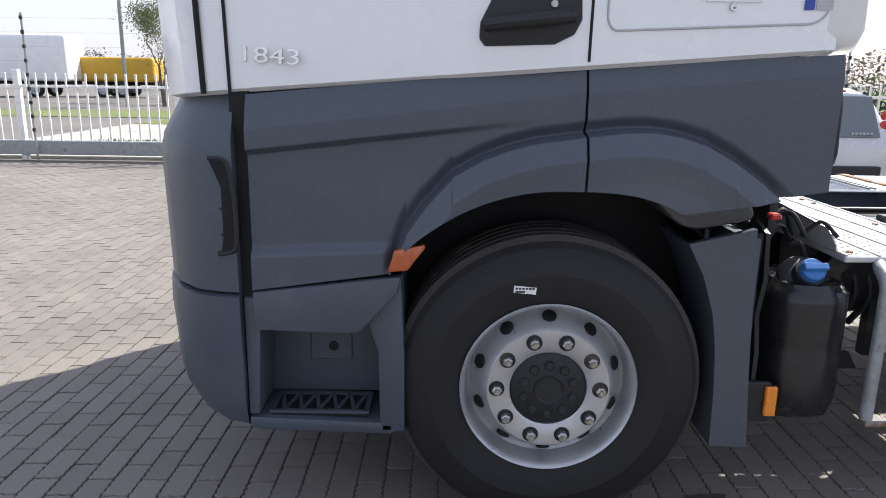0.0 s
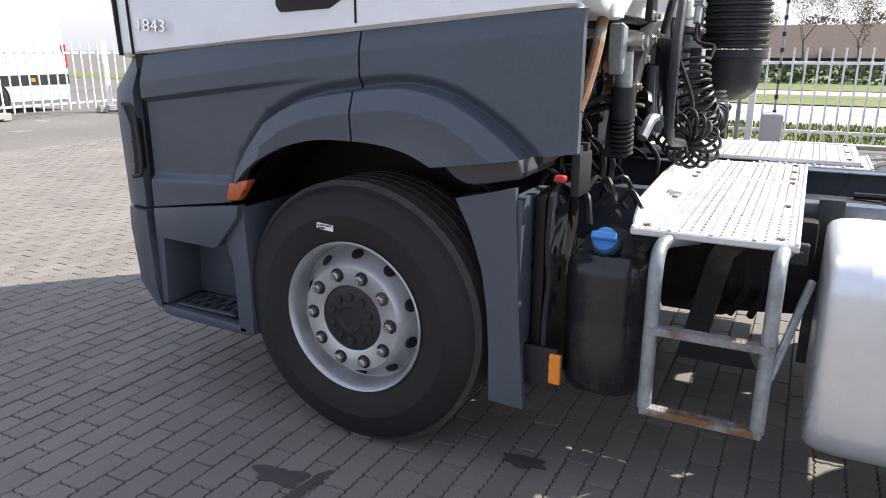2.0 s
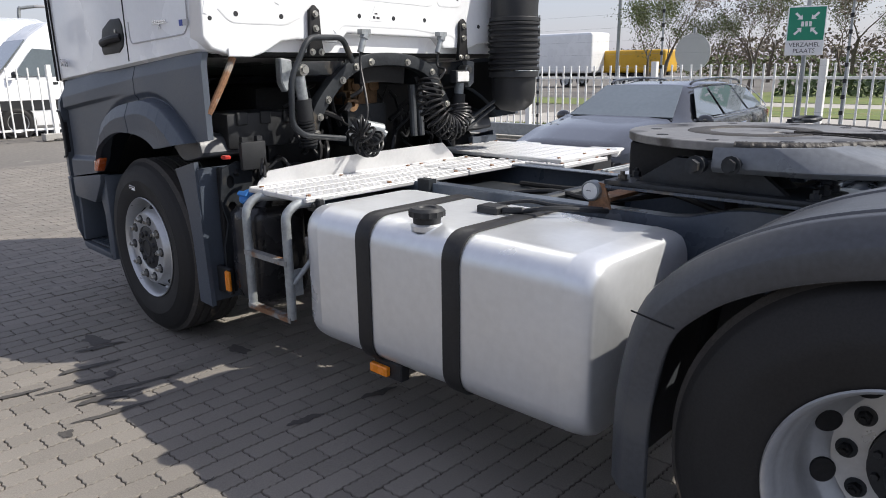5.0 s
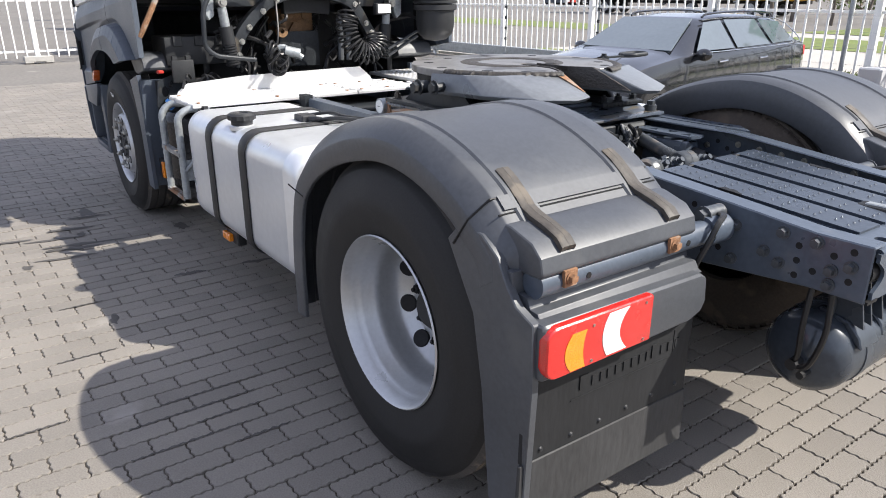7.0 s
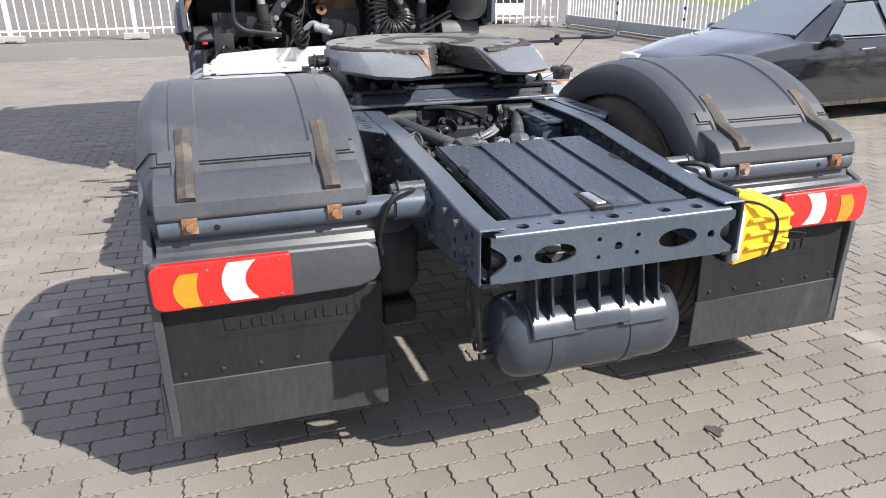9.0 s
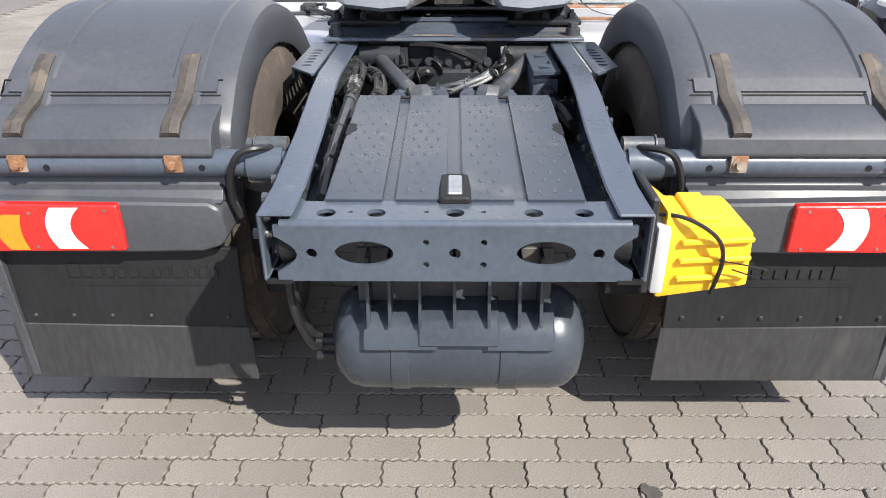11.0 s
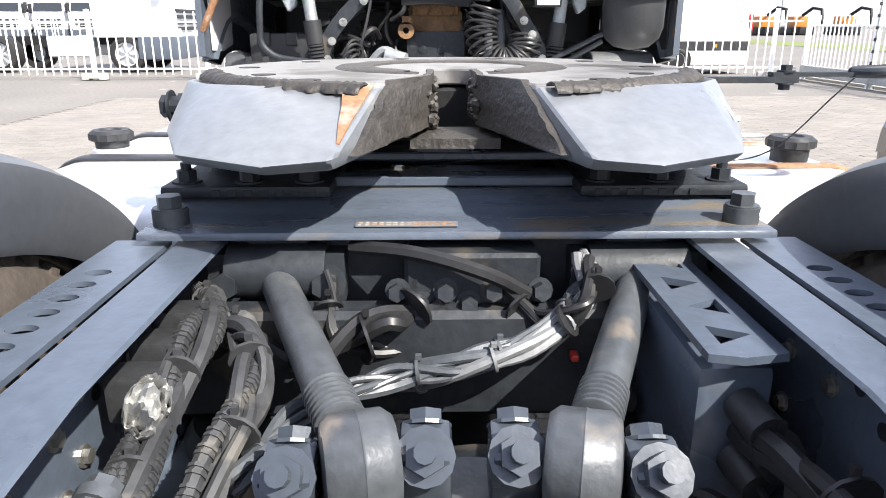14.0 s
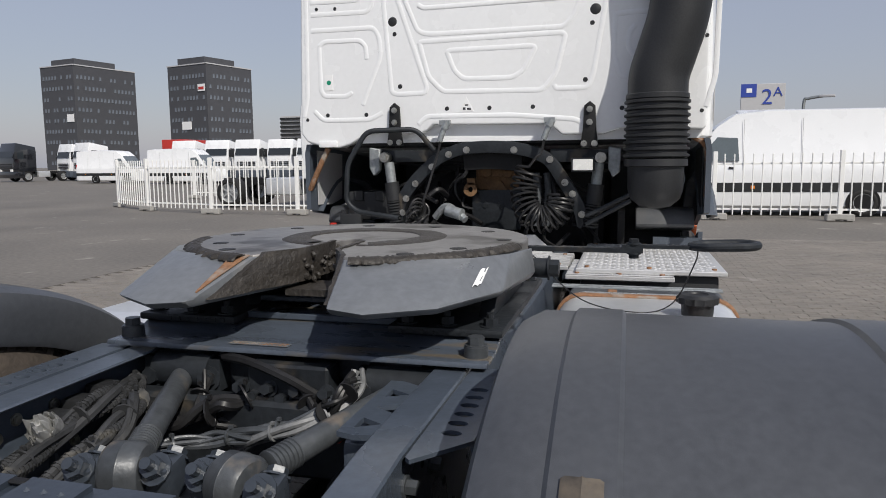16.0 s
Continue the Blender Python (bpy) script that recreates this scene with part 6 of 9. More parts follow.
rnd = random.Random(21)
bm = solid_sheet([[ramp_side(0.50 + 0.03 * i, 0.28 + 0.10 * j + rnd.uniform(-0.03, 0.03)) for i in range(6)] for j in range(5)], (0.0006, 0.0012, 0.0004))
bmesh.ops.delete(bm, geom=[f for f in bm.faces if rnd.random() < 0.22], context="FACES")
part("worn_sticker", bm, M["signwhite"], fw, "torn white sticker")
# crust of old grease squeezed out along the plate's rear edge, and lumps in the throat
for s in (-1, 1):
    rr = [[], [], [], []]
    for k in range(91):
        a = radians(17 + 62 * k / 90)
        n1, n2 = noise.noise(Vector((k * 0.31, s * 3, 1))), noise.noise(Vector((k * 0.9, s * 5, 7)))
        w = 0.010 + 0.010 * n1 + 0.006 * n2
        for j, (dr, dz) in enumerate(((-0.012 - abs(w) * 0.5, 0.0008), (-0.004, 0.005 + 0.004 * n2), (0.006 + w * 0.5, 0.003), (0.012 + w, -0.007))):
            rad = 0.474 + dr
            rr[j].append((cx0 + rad * math.cos(a), s * rad * math.sin(a), 1.236 + dz))
    bm = solid_sheet(rr, (0, 0, -0.004))
    part("grease_crust", bm, M["grease"], fw, "dark crust of grease along the plate edge", 60)
rnd = random.Random(31)
bm = bmesh.new()
for k in range(60):
    s = rnd.choice((-1, 1))
    x = rnd.uniform(3.08, 3.30)
    c = Vector((x, s * (0.036 + 0.4 * max(x - 3.27, 0)), rnd.uniform(1.15, 1.222)))
    r = rnd.uniform(0.004, 0.012)
    lathe(bm, [(0, r * 0.6), (r * 0.7, r * 0.5), (r, 0), (r * 0.7, -r * 0.5), (0, -r * 0.6)], Matrix.Translation(c) @ Matrix.Rotation(rnd.uniform(0, 3), 4, Vector((1, rnd.random(), rnd.random()))), 7)
tagged(part("grease_clump", bm, M["grease"], fw, "lumps of old black grease"), kind="stuff")
# bars across between the pedestals
for x, z0, z1 in ((3.18, 1.085, 1.100), (3.25, 1.052, 1.070)):
    bm = boxed((x, -0.21, z0), (x + 0.05, 0.21, z1), 0.003, 1)
    part("cross_bar", bm, M["frame"], fw, "painted steel bar between the pedestals")
# raised casting marks on the pedestals, as plain bars
for s in (-1, 1):
    bm = bmesh.new()
    for k in range(7):
        box(bm, (3.362, s * (0.23 + 0.026 * k), 1.054), (3.3745, s * (0.243 + 0.026 * k), 1.064))
    tagged(part("casting_mark", bm, M["under"], fw), kind="stuff")
# release handle
bm = bmesh.new()
box(bm, (2.835, 0.40, 1.192), (2.865, 0.80, 1.206))
box(bm, (2.835, 0.74, 1.206), (2.865, 0.96, 1.216))
tube(bm, rounded([(2.85, 0.93, 1.214), (2.80, 0.96, 1.216), (2.80, 1.08, 1.22), (2.85, 1.11, 1.22), (2.90, 1.08, 1.22), (2.90, 0.96, 1.216), (2.85, 0.93, 1.214)], 0.04, 5), 0.012, 10)
hexbolt(bm, (2.85, 0.775, 1.216), (0, 0, 1), 0.014, 0.016)
hexbolt(bm, (2.85, 0.775, 1.192), (0, 0, -1), 0.014, 0.016)
rh = part("release_handle", bm, M["under"], fw, "dark steel release handle with a loop end")
bm = bmesh.new()
tube(bm, smooth_path([(2.85, 0.47, 1.19), (2.70, 0.62, 1.02), (2.55, 0.80, 0.955), (2.60, 0.90, 1.0), (2.75, 0.95, 1.15), (2.84, 0.95, 1.21)], 8), 0.0022, 6)
part("wire", bm, M["cable"], rh)

for o in (fw, mp_):
    o.matrix_basis = Matrix.Translation((-0.09, 0, -0.018))

# ---- between the rails ----
def tray_z(x):
    return 0.958 - (x - 3.97) * 0.072


# ribbed plastic tray: base sheet, four raised fields with studs
def tray_sheet(x0, x1, y0, y1, dz, thick, n=10):
    rows = [[(x0 + (x1 - x0) * i / n, y, tray_z(x0 + (x1 - x0) * i / n) + dz) for i in range(n + 1)] for y in (y0, (y0 + y1) / 2, y1)]
    return solid_sheet(rows, (0, 0, -thick))


bm = tray_sheet(3.985, 4.66, -0.286, 0.286, -0.010, 0.02)
tray = part("chassis_tray", bev(bm, 0.006, 2), M["tray"], truck, "dark blue-grey plastic tray with raised studs")
for y0, y1 in ((-0.280, -0.158), (-0.128, -0.018), (0.018, 0.128), (0.158, 0.280)):
    bm = tray_sheet(3.992, 4.655, y0, y1, 0.0, 0.012)
    part("raised_field", bev(bm, 0.009, 3), M["tray"], tray)
stud = bmesh.new()
lathe(stud, [(0, 0.0055), (0.0012, 0.0050), (0.0038, 0.0008), (0.0055, 0.0)], Matrix(), 12)
me = bpy.data.meshes.new("stud")
stud.to_mesh(me)
stud.free()
me.materials.append(M["stud"])
me.polygons.foreach_set("use_smooth", [True] * len(me.polygons))
for c, (y0, y1) in enumerate(((-0.280, -0.158), (-0.128, -0.018), (0.018, 0.128), (0.158, 0.280))):
    for r in range(13):
        n = 3 if r % 2 == 0 else 2
        for k in range(n):
            x = 4.025 + 0.049 * r + 0.003 * math.sin(r * 3 + c)
            y = y0 + (y1 - y0) * ((0.22 + 0.28 * k) if n == 3 else (0.36 + 0.28 * k))
            if x > 4.49 and abs(y) < 0.045:
                continue
            o = new("stud", me)
            o.parent = tray
            o.matrix_basis = Matrix.Translation((x, y, tray_z(x)))
for s in (-1, 1):       # side notches and slots
    edge = [(4.215, 0.2845), (4.218, 0.268), (4.230, 0.260), (4.243, 0.264), (4.252, 0.257), (4.268, 0.261), (4.277, 0.270), (4.292, 0.273), (4.294, 0.2845)]
    bm = prism(bmesh.new(), [(x, s * y) for x, y in edge], "z", -0.03, 0.0012)
    for v_ in bm.verts:
        v_.co.z += tray_z(v_.co.x)
    bmesh.ops.recalc_face_normals(bm, faces=bm.faces)
    part("notch", bm, M["black"], tray)
    bm = boxed((3.995, s * 0.125, tray_z(4.0) - 0.006), (4.012, s * 0.158, tray_z(4.0) + 0.001), 0.003)
    part("slot", bm, M["black"], tray)
bm = boxed((4.52, -0.036, tray_z(4.6) - 0.03), (4.665, 0.036, tray_z(4.6) + 0.0055), 0.012, 3)
part("latch_recess", bm, M["black"], tray)
bm = boxed((4.545, -0.016, tray_z(4.6) - 0.01), (4.65, 0.016, tray_z(4.6) + 0.010), 0.003)
part("latch", bm, M["galv"], tray, "bare metal latch")

# V-stay: two rods with rubber eyes on the axle bracket
for s in (-1, 1):
    a, b = Vector((3.40, s * 0.275, 0.93)), Vector((3.805, s * 0.112, 0.885))
    bm = bmesh.new()
    d = (b - a)
    along, girth = [a, a.lerp(b, 0.69)], [0.027, 0.027]
    for k in range(7):          # thread near the eye
        along += [a.lerp(b, 0.70 + 0.022 * k + q) for q in (0, 0.003, 0.011, 0.014)]
        girth += [0.0265, 0.0295, 0.0295, 0.0265]
    tube(bm, along, 0.027, 20, radii=girth)
    rod = part("stay_rod", bm, M["bluegrey"], truck, "grey steel stay rod with a rubber eye")
    ax = Vector((0.25 * s, 1, 0)).normalized()
    bm = bmesh.new()
    lathe(bm, [(0, 0.038), (0.032, 0.038), (0.046, 0.036), (0.054, 0.026), (0.054, 0.002), (0.0555, 0.0), (0.054, -0.002), (0.054, -0.026), (0.046, -0.036), (0.032, -0.038), (0, -0.038)],
          Matrix.Translation(b) @ ax.to_track_quat("Z", "Y").to_matrix().to_4x4(), 32)
    part("eye", bm, M["bluegrey"], rod, "", 40)
    for k in (-1, 1):
        c = b + ax * 0.068 * k
        bm = bmesh.new()
        box(bm, (-0.032, -0.027, -0.05), (0.03, 0.027, 0.022), Matrix.Translation(c) @ pose(0, 0, 0, 0, 12, 0))
        bev(bm, 0.010, 2)
        hexbolt(bm, c + Vector((0.022, 0, 0.012)), (0.78, 0, 0.62), 0.021, 0.022)
        cyl(bm, c + Vector((0.036, 0, 0.024)), c + Vector((0.052, 0, 0.037)), 0.011, 10)
        hexbolt(bm, c + Vector((-0.03, 0, 0.012)), (-0.7, 0, 0.7), 0.019, 0.018)
        part("clamp_block", bm, M["tankpaint"], rod, "", 25)
    # front mount under the plate
    bm = bmesh.new()
    cyl(bm, a + Vector((-0.02, -0.075, 0.01)), a + Vector((-0.02, 0.075, 0.01)), 0.045, 24)
    box(bm, a + Vector((-0.08, -0.045, -0.1)), a + Vector((-0.02, 0.045, 0.06)))
    for k in (-1, 1):
        box(bm, a + Vector((-0.05, k * 0.075 - 0.028, -0.03)), a + Vector((0.005, k * 0.075 + 0.028, 0.045)))
        hexbolt(bm, a + Vector((0.006, k * 0.075, 0.0)), (1, 0, 0.1), 0.021, 0.024)
    part("stay_mount", bm, M["under"], truck)
bm = bmesh.new()
prism(bm, [(3.74, -0.21), (3.90, -0.20), (3.93, 0.0), (3.90, 0.20), (3.74, 0.21), (3.72, 0.0)], "z", 0.79, 0.835)
part("axle_bracket", bev(bm, 0.02, 3), M["bluegrey"], truck, "grey cast axle bracket")
bm = bmesh.new()
cyl(bm, (3.7, -0.95, 0.53), (3.7, 0.95, 0.53), 0.075, 24)
lathe(bm, [(0, -0.24), (0.12, -0.22), (0.2, -0.12), (0.225, 0), (0.2, 0.12), (0.12, 0.22), (0, 0.24)], Matrix.Translation((3.7, 0.02, 0.56)) @ Matrix.Rotation(radians(90), 4, "Y"), 32)
part("rear_axle", bm, M["under"], truck, "dark rear axle with its differential housing", 50)
bm = bmesh.new()
cyl(bm, (1.2, 0.02, 0.66), (3.45, 0.02, 0.58), 0.06, 24)
part("prop_shaft", bm, M["under"], truck, "dark propeller shaft")
for x in (2.05, 2.88, 3.42):
    bm = boxed((x, -0.42, 0.74), (x + 0.06, 0.42, 0.91), 0.01, 1)
    part("crossmember", bm, M["under"], truck, "dark painted crossmember")
bm = boxed((3.28, -0.36, 0.74), (3.36, 0.36, 1.0), 0.01, 1)
part("crossmember", bm, M["under"], truck, "dark painted crossmember")
for s in (-1, 1):
    for x in (3.46, 4.12):
        bm = bmesh.new()
        prof = [(0, 0.12), (0.10, 0.12), (0.115, 0.10), (0.122, 0.05), (0.115, 0.0), (0.122, -0.05), (0.112, -0.09), (0.085, -0.12), (0, -0.12)]
        lathe(bm, prof, Matrix.Translation((x, s * 0.52 if x > 4 else s * 0.30, 0.62)), 30)
        part("air_spring", bm, M["dark"] if x > 4 else M["under"], truck, "black rubber air spring", 50)
    bm = boxed((3.55, s * 0.44, 0.42), (4.25, s * 0.56, 0.50), 0.01)
    part("spring_beam", bm, M["black"], truck)

M["loomgrey"] = material("dusty_sheath", (0.028, 0.029, 0.031), 0.6, 0, 0.35, 25, 110, bump=0.2, stain=(0.085, 0.08, 0.07), stain_at=0.6)
M["greycable"] = material("grey_cable_sheath", (0.15, 0.155, 0.16), 0.5, 0, 0.3, 20, 90)
# valve block, hoses and looms under the plate
bm = bmesh.new()
box(bm, (3.37, -0.08, 0.90), (3.44, 0.12, 0.985))
cyl(bm, (3.42, 0.02, 0.80), (3.42, 0.02, 0.90), 0.045, 20)
valves = part("valve_block", bev(bm, 0.006, 1, 60), M["under"], truck, "dark valve block with fittings")
for k in range(7):
    bm = bmesh.new()
    hexbolt(bm, (3.440, -0.09 + 0.035 * k, 0.93 - 0.02 * (k % 2)), (1, 0, 0.2), 0.013, 0.03)
    part("fitting", bm, M["under"], valves)
looms = [
    ("cable_loom", [(3.50, -0.10, 0.80), (3.55, 0.0, 0.86), (3.54, 0.10, 0.89), (3.46, 0.19, 0.93), (3.41, 0.18, 0.97)], 6, 0.007, "greycable"),
    ("cable_loom", [(3.78, -0.26, 0.84), (3.66, -0.20, 0.85), (3.56, -0.10, 0.85), (3.55, 0.0, 0.865), (3.52, 0.12, 0.90), (3.44, 0.19, 0.94)], 6, 0.0075, "bluegrey"),
    ("black_hose", [(3.45, -0.04, 0.93), (3.50, -0.10, 0.90), (3.52, -0.18, 0.88), (3.52, -0.30, 0.88), (3.50, -0.36, 0.90)], 2, 0.012, "cable"),
    ("black_hose", [(3.40, -0.16, 0.985), (3.45, -0.06, 0.99), (3.47, 0.04, 0.965), (3.46, 0.10, 0.93)], 1, 0.011, "cable"),
    ("black_hose", [(3.44, 0.06, 0.93), (3.50, 0.12, 0.90), (3.52, 0.18, 0.94), (3.45, 0.20, 0.97)], 3, 0.009, "cable"),
    ("black_hose", [(3.42, -0.20, 0.95), (3.50, -0.17, 0.87), (3.46, -0.08, 0.86), (3.44, 0.0, 0.90)], 3, 0.008, "cable"),
    ("wiring_loom", [(3.42, -0.38, 0.92), (3.52, -0.34, 0.93), (3.62, -0.33, 0.93), (3.75, -0.335, 0.90), (3.90, -0.33, 0.86), (4.05, -0.325, 0.82)], 8, 0.009, "loomgrey"),
    ("wiring_loom", [(3.50, -0.32, 0.90), (3.58, -0.28, 0.92), (3.68, -0.25, 0.89), (3.80, -0.27, 0.85), (3.93, -0.30, 0.79)], 6, 0.010, "loomgrey"),
    ("ribbed_hose", [(3.88, -0.325, 0.92), (4.0, -0.335, 0.885), (4.12, -0.34, 0.86), (4.26, -0.342, 0.83), (4.40, -0.34, 0.80)], 1, 0.016, "bluegrey"),
    ("wiring_loom", [(3.90, -0.29, 0.83), (3.97, -0.285, 0.82), (4.05, -0.29, 0.78)], 5, 0.007, "cable"),
    ("black_hose", [(3.62, 0.30, 0.86), (3.72, 0.33, 0.84), (3.80, 0.345, 0.88), (3.95, 0.36, 0.86)], 3, 0.012, "cable"),
    ("black_hose", [(3.46, 0.26, 0.80), (3.58, 0.20, 0.78), (3.70, 0.28, 0.76), (3.85, 0.30, 0.74)], 2, 0.011, "cable"),
]
rnd = random.Random(5)
for nm, pts, n, r, mt in looms:
    bm = bmesh.new()
    path = smooth_path(pts, 7)
    for k in range(n):
        ph, fr = rnd.uniform(0, 6.28), rnd.uniform(0.16, 0.34)
        sp = r * (1.45 if n > 1 else 0)
        rk = r * (rnd.uniform(0.55, 1.25) if n > 2 else 1)
        line = [p + sp * Vector((math.cos(ph + fr * i), math.sin(ph + fr * i), math.cos(ph * 2 + fr * 1.3 * i))) for i, p in enumerate(path)]
        tube(bm, line, rk, 7)
        if nm == "wiring_loom" and k % 3 == 0:          # corrugated conduit
            for q, (a, b) in enumerate(zip(line, line[1:])):
                for w in range(max(1, int((b - a).length / 0.008))):
                    c = a.lerp(b, w * 0.008 / (b - a).length)
                    d = (b - a).normalized()
                    cyl(bm, c - d * 0.002, c + d * 0.002, rk * 1.22, 8)
    if n > 1:
        for k in range(3, len(path) - 2, 7):
            d = (path[k + 1] - path[k]).normalized()
            cyl(bm, path[k] - d * 0.0022, path[k] + d * 0.0022, r * 2.75, 12)
            box(bm, path[k] + Vector((-0.004, -0.004, r * 2.5)), path[k] + Vector((0.004, 0.004, r * 3.4)))
    if nm == "ribbed_hose":
        for k in range(1, len(path) - 1, 9):
            d = (path[k + 1] - path[k]).normalized()
            cyl(bm, path[k] - d * 0.006, path[k] + d * 0.006, r * 1.25, 12)
    lo = part(nm, bm, M[mt], truck, {"cable_loom": "grey cables tied in a bundle", "wiring_loom": "black taped wiring loom", "ribbed_hose": "grey hose along the rail"}.get(nm, "black rubber hose"))
    if nm.endswith("loom"):
        tagged(lo, kind="stuff")
M["plastic_film"] = material("crumpled_film", (0.36, 0.36, 0.35), 0.3, 0, 0.2, 20, 80)
bm = bmesh.new()
bmesh.ops.create_icosphere(bm, subdivisions=4, radius=0.026, matrix=Matrix.Translation((3.76, -0.335, 0.925)) @ Matrix.Diagonal((1.5, 0.8, 1.2, 1)))
for v_ in bm.verts:
    v_.co += Vector((0.9, 0.5, 0.7)) * 0.045 * noise.noise(v_.co * 34) + Vector((0.035, 0.02, 0.03)) * noise.noise(v_.co * 110)
part("plastic_wrap", bm, M["plastic_film"], truck, "crumpled clear plastic wrapping on cables", 20)
bm = bmesh.new()
for k in range(3):
    box(bm, (3.53 + 0.07 * k, -0.40, 0.90 - 0.01 * k), (3.58 + 0.07 * k, -0.345, 0.955 - 0.01 * k))
part("connector_rack", bev(bm, 0.006, 2), M["dark"], truck, "black connector blocks")
M["sandy"] = material("dusty_metal", (0.16, 0.125, 0.09), 0.85, 0, 0.4, 18, 120, bump=0.5, stain=(0.05, 0.045, 0.04), stain_at=0.55)
bm = boxed((3.56, -0.31, 0.70), (3.98, -0.20, 0.735), 0.006)
part("loom_bracket", bm, M["sandy"], truck, "brown dusty steel bracket")

# control unit by the far rail
bm = boxed((3.34, 0.262, 0.74), (3.70, 0.352, 0.935), 0.014, 2)
ecu = part("control_unit", bm, M["frame"], truck, "blue-grey control unit under a pierced bracket")
bm = bmesh.new()
tri_h = []
for k in range(4):
    x = 3.39 + 0.085 * k
    tri_h.append([(x, 0.285), (x + 0.05, 0.285), (x + 0.025, 0.33)] if k % 2 else [(x, 0.33), (x + 0.025, 0.285), (x + 0.05, 0.33)])
holed_plate(bm, [(3.33, 0.262), (3.72, 0.262), (3.73, 0.30), (3.72, 0.352), (3.33, 0.352)], tri_h, "z", 0.952, 0.962)
part("pierced_bracket", bm, M["frame"], ecu)
bm = bmesh.new()
for k, z in enumerate((0.89, 0.82)):
    cyl(bm, (3.70, 0.315, z), (3.75, 0.325, z - 0.01), 0.022, 14)
    for q in range(6):
        tube(bm, smooth_path([(3.75, 0.325, z - 0.01), (3.79 + 0.004 * q, 0.33, z - 0.03), (3.81, 0.325 + 0.004 * q, z - 0.12)], 4), 0.004, 5)
part("plug_connector", bm, M["dark"], ecu, "black round plug with wires")
bm = boxed((3.45, 0.16, 0.84), (3.50, 0.172, 0.85), 0.002)
part("red_tag", bm, M["redpaint"], truck, "small red tag")

# air tank hung under the rear crossmember
bm = bmesh.new()
lathe(bm, [(0, -0.315), (0.05, -0.312), (0.10, -0.295), (0.125, -0.265), (0.133, -0.23), (0.133, 0.23), (0.125, 0.265), (0.10, 0.295), (0.05, 0.312), (0, 0.315)],
      Matrix.Translation((4.56, 0.01, 0.492)) @ Matrix.Rotation(radians(-90), 4, "X"), 48)
air = part("air_tank", bm, M["tankpaint"], truck, "blue-grey round air tank under the crossmember", 50)
for y in (-0.13, 0.13):
    bm = bmesh.new()
    lathe(bm, [(0.1335, -0.022), (0.1365, -0.02), (0.1365, 0.02), (0.1335, 0.022)], Matrix.Translation((4.56, y, 0.492)) @ Matrix.Rotation(radians(90), 4, "X"), 40)
    part("strap", bm, M["tankpaint"], air)
for lo_, hi_, up_ in ((-0.215, -0.04, 0.0), (0.075, 0.235, 0.0), (-0.085, 0.105, 0.012)):
    bm = prismed([(4.56, 0.632 + up_), (4.65, 0.615 + up_), (4.690, 0.575 + up_), (4.702, 0.54 + up_), (4.69, 0.54 + up_), (4.64, 0.60 + up_), (4.56, 0.615 + up_)], "y", lo_, hi_, 0.004)
    part("tank_saddle", bm, M["tankpaint"], air)
for y in (-0.20, -0.15, -0.08, 0.0, 0.08, 0.15, 0.20):
    bm = prismed([(4.60, 0.765), (4.655, 0.765), (4.690, 0.60), (4.60, 0.62)], "y", y - 0.004, y + 0.004, 0.001)
    part("cradle_rib", bm, M["tankpaint"], air)
bm = boxed((4.595, -0.23, 0.62), (4.605, 0.23, 0.765), 0.002)
part("cradle_web", bm, M["bluegrey"], air)
bm = bmesh.new()
tube(bm, smooth_path([(4.60, -0.37, 0.76), (4.60, -0.385, 0.64), (4.59, -0.36, 0.53), (4.57, -0.33, 0.49)], 6), 0.009, 8)
tube(bm, smooth_path([(4.66, -0.38, 0.75), (4.66, -0.375, 0.62), (4.62, -0.35, 0.50), (4.57, -0.33, 0.47)], 6), 0.009, 8)
cyl(bm, (4.57, -0.30, 0.48), (4.57, -0.35, 0.48), 0.018, 10)
cyl(bm, (4.60, -0.30, 0.455), (4.60, -0.345, 0.455), 0.012, 8)
part("air_pipe", bm, M["cable"], air, "black air pipes with brass ends")

# yellow wheel chock in its holder on the far rail
def shrink(bm):
    """To the chock's true size, kept against its holder."""
    for v in bm.verts:
        v.co.y, v.co.z = 0.43 + (v.co.y - 0.43) * 0.82, 0.79 + (v.co.z - 0.80) * 0.74
    return bm


ck = part("chock_holder", boxed((4.52, 0.412, 0.70), (4.70, 0.43, 0.93), 0.004), M["dark"], truck, "black chock holder on the rail end")
chock = part("wheel_chock", shrink(prismed([(0.455, 0.655), (0.70, 0.70), (0.69, 0.875), (0.66, 0.905), (0.50, 0.905), (0.455, 0.945)], "x", 4.53, 4.69, 0.010, 2)), M["yellow"], ck, "bright yellow plastic wheel chock")
bm = bmesh.new()
for z in (0.72, 0.78, 0.84):
    prism(bm, [(0.50, z), (0.69, z + 0.012), (0.69, z + 0.028), (0.50, z + 0.018)], "x", 4.688, 4.703)
box(bm, (4.535, 0.53, 0.90), (4.68, 0.60, 0.918))
part("chock_rib", shrink(bev(bm, 0.004, 1)), M["yellow"], chock)
# Grey strip paints the sunlit highlight along the chock's edge.
bm = boxed((4.60, 0.432, 0.68), (4.705, 0.470, 0.90), 0.012, 2)
part("chock_edge", shrink(bm), M["signgrey"], chock, "pale edge coloured as a sunlit highlight")
bm = bmesh.new()
tube(bm, smooth_path([(4.66, 0.43, 0.92), (4.70, 0.50, 0.93), (4.715, 0.58, 0.88), (4.71, 0.61, 0.80), (4.70, 0.60, 0.68)], 6), 0.006, 7)
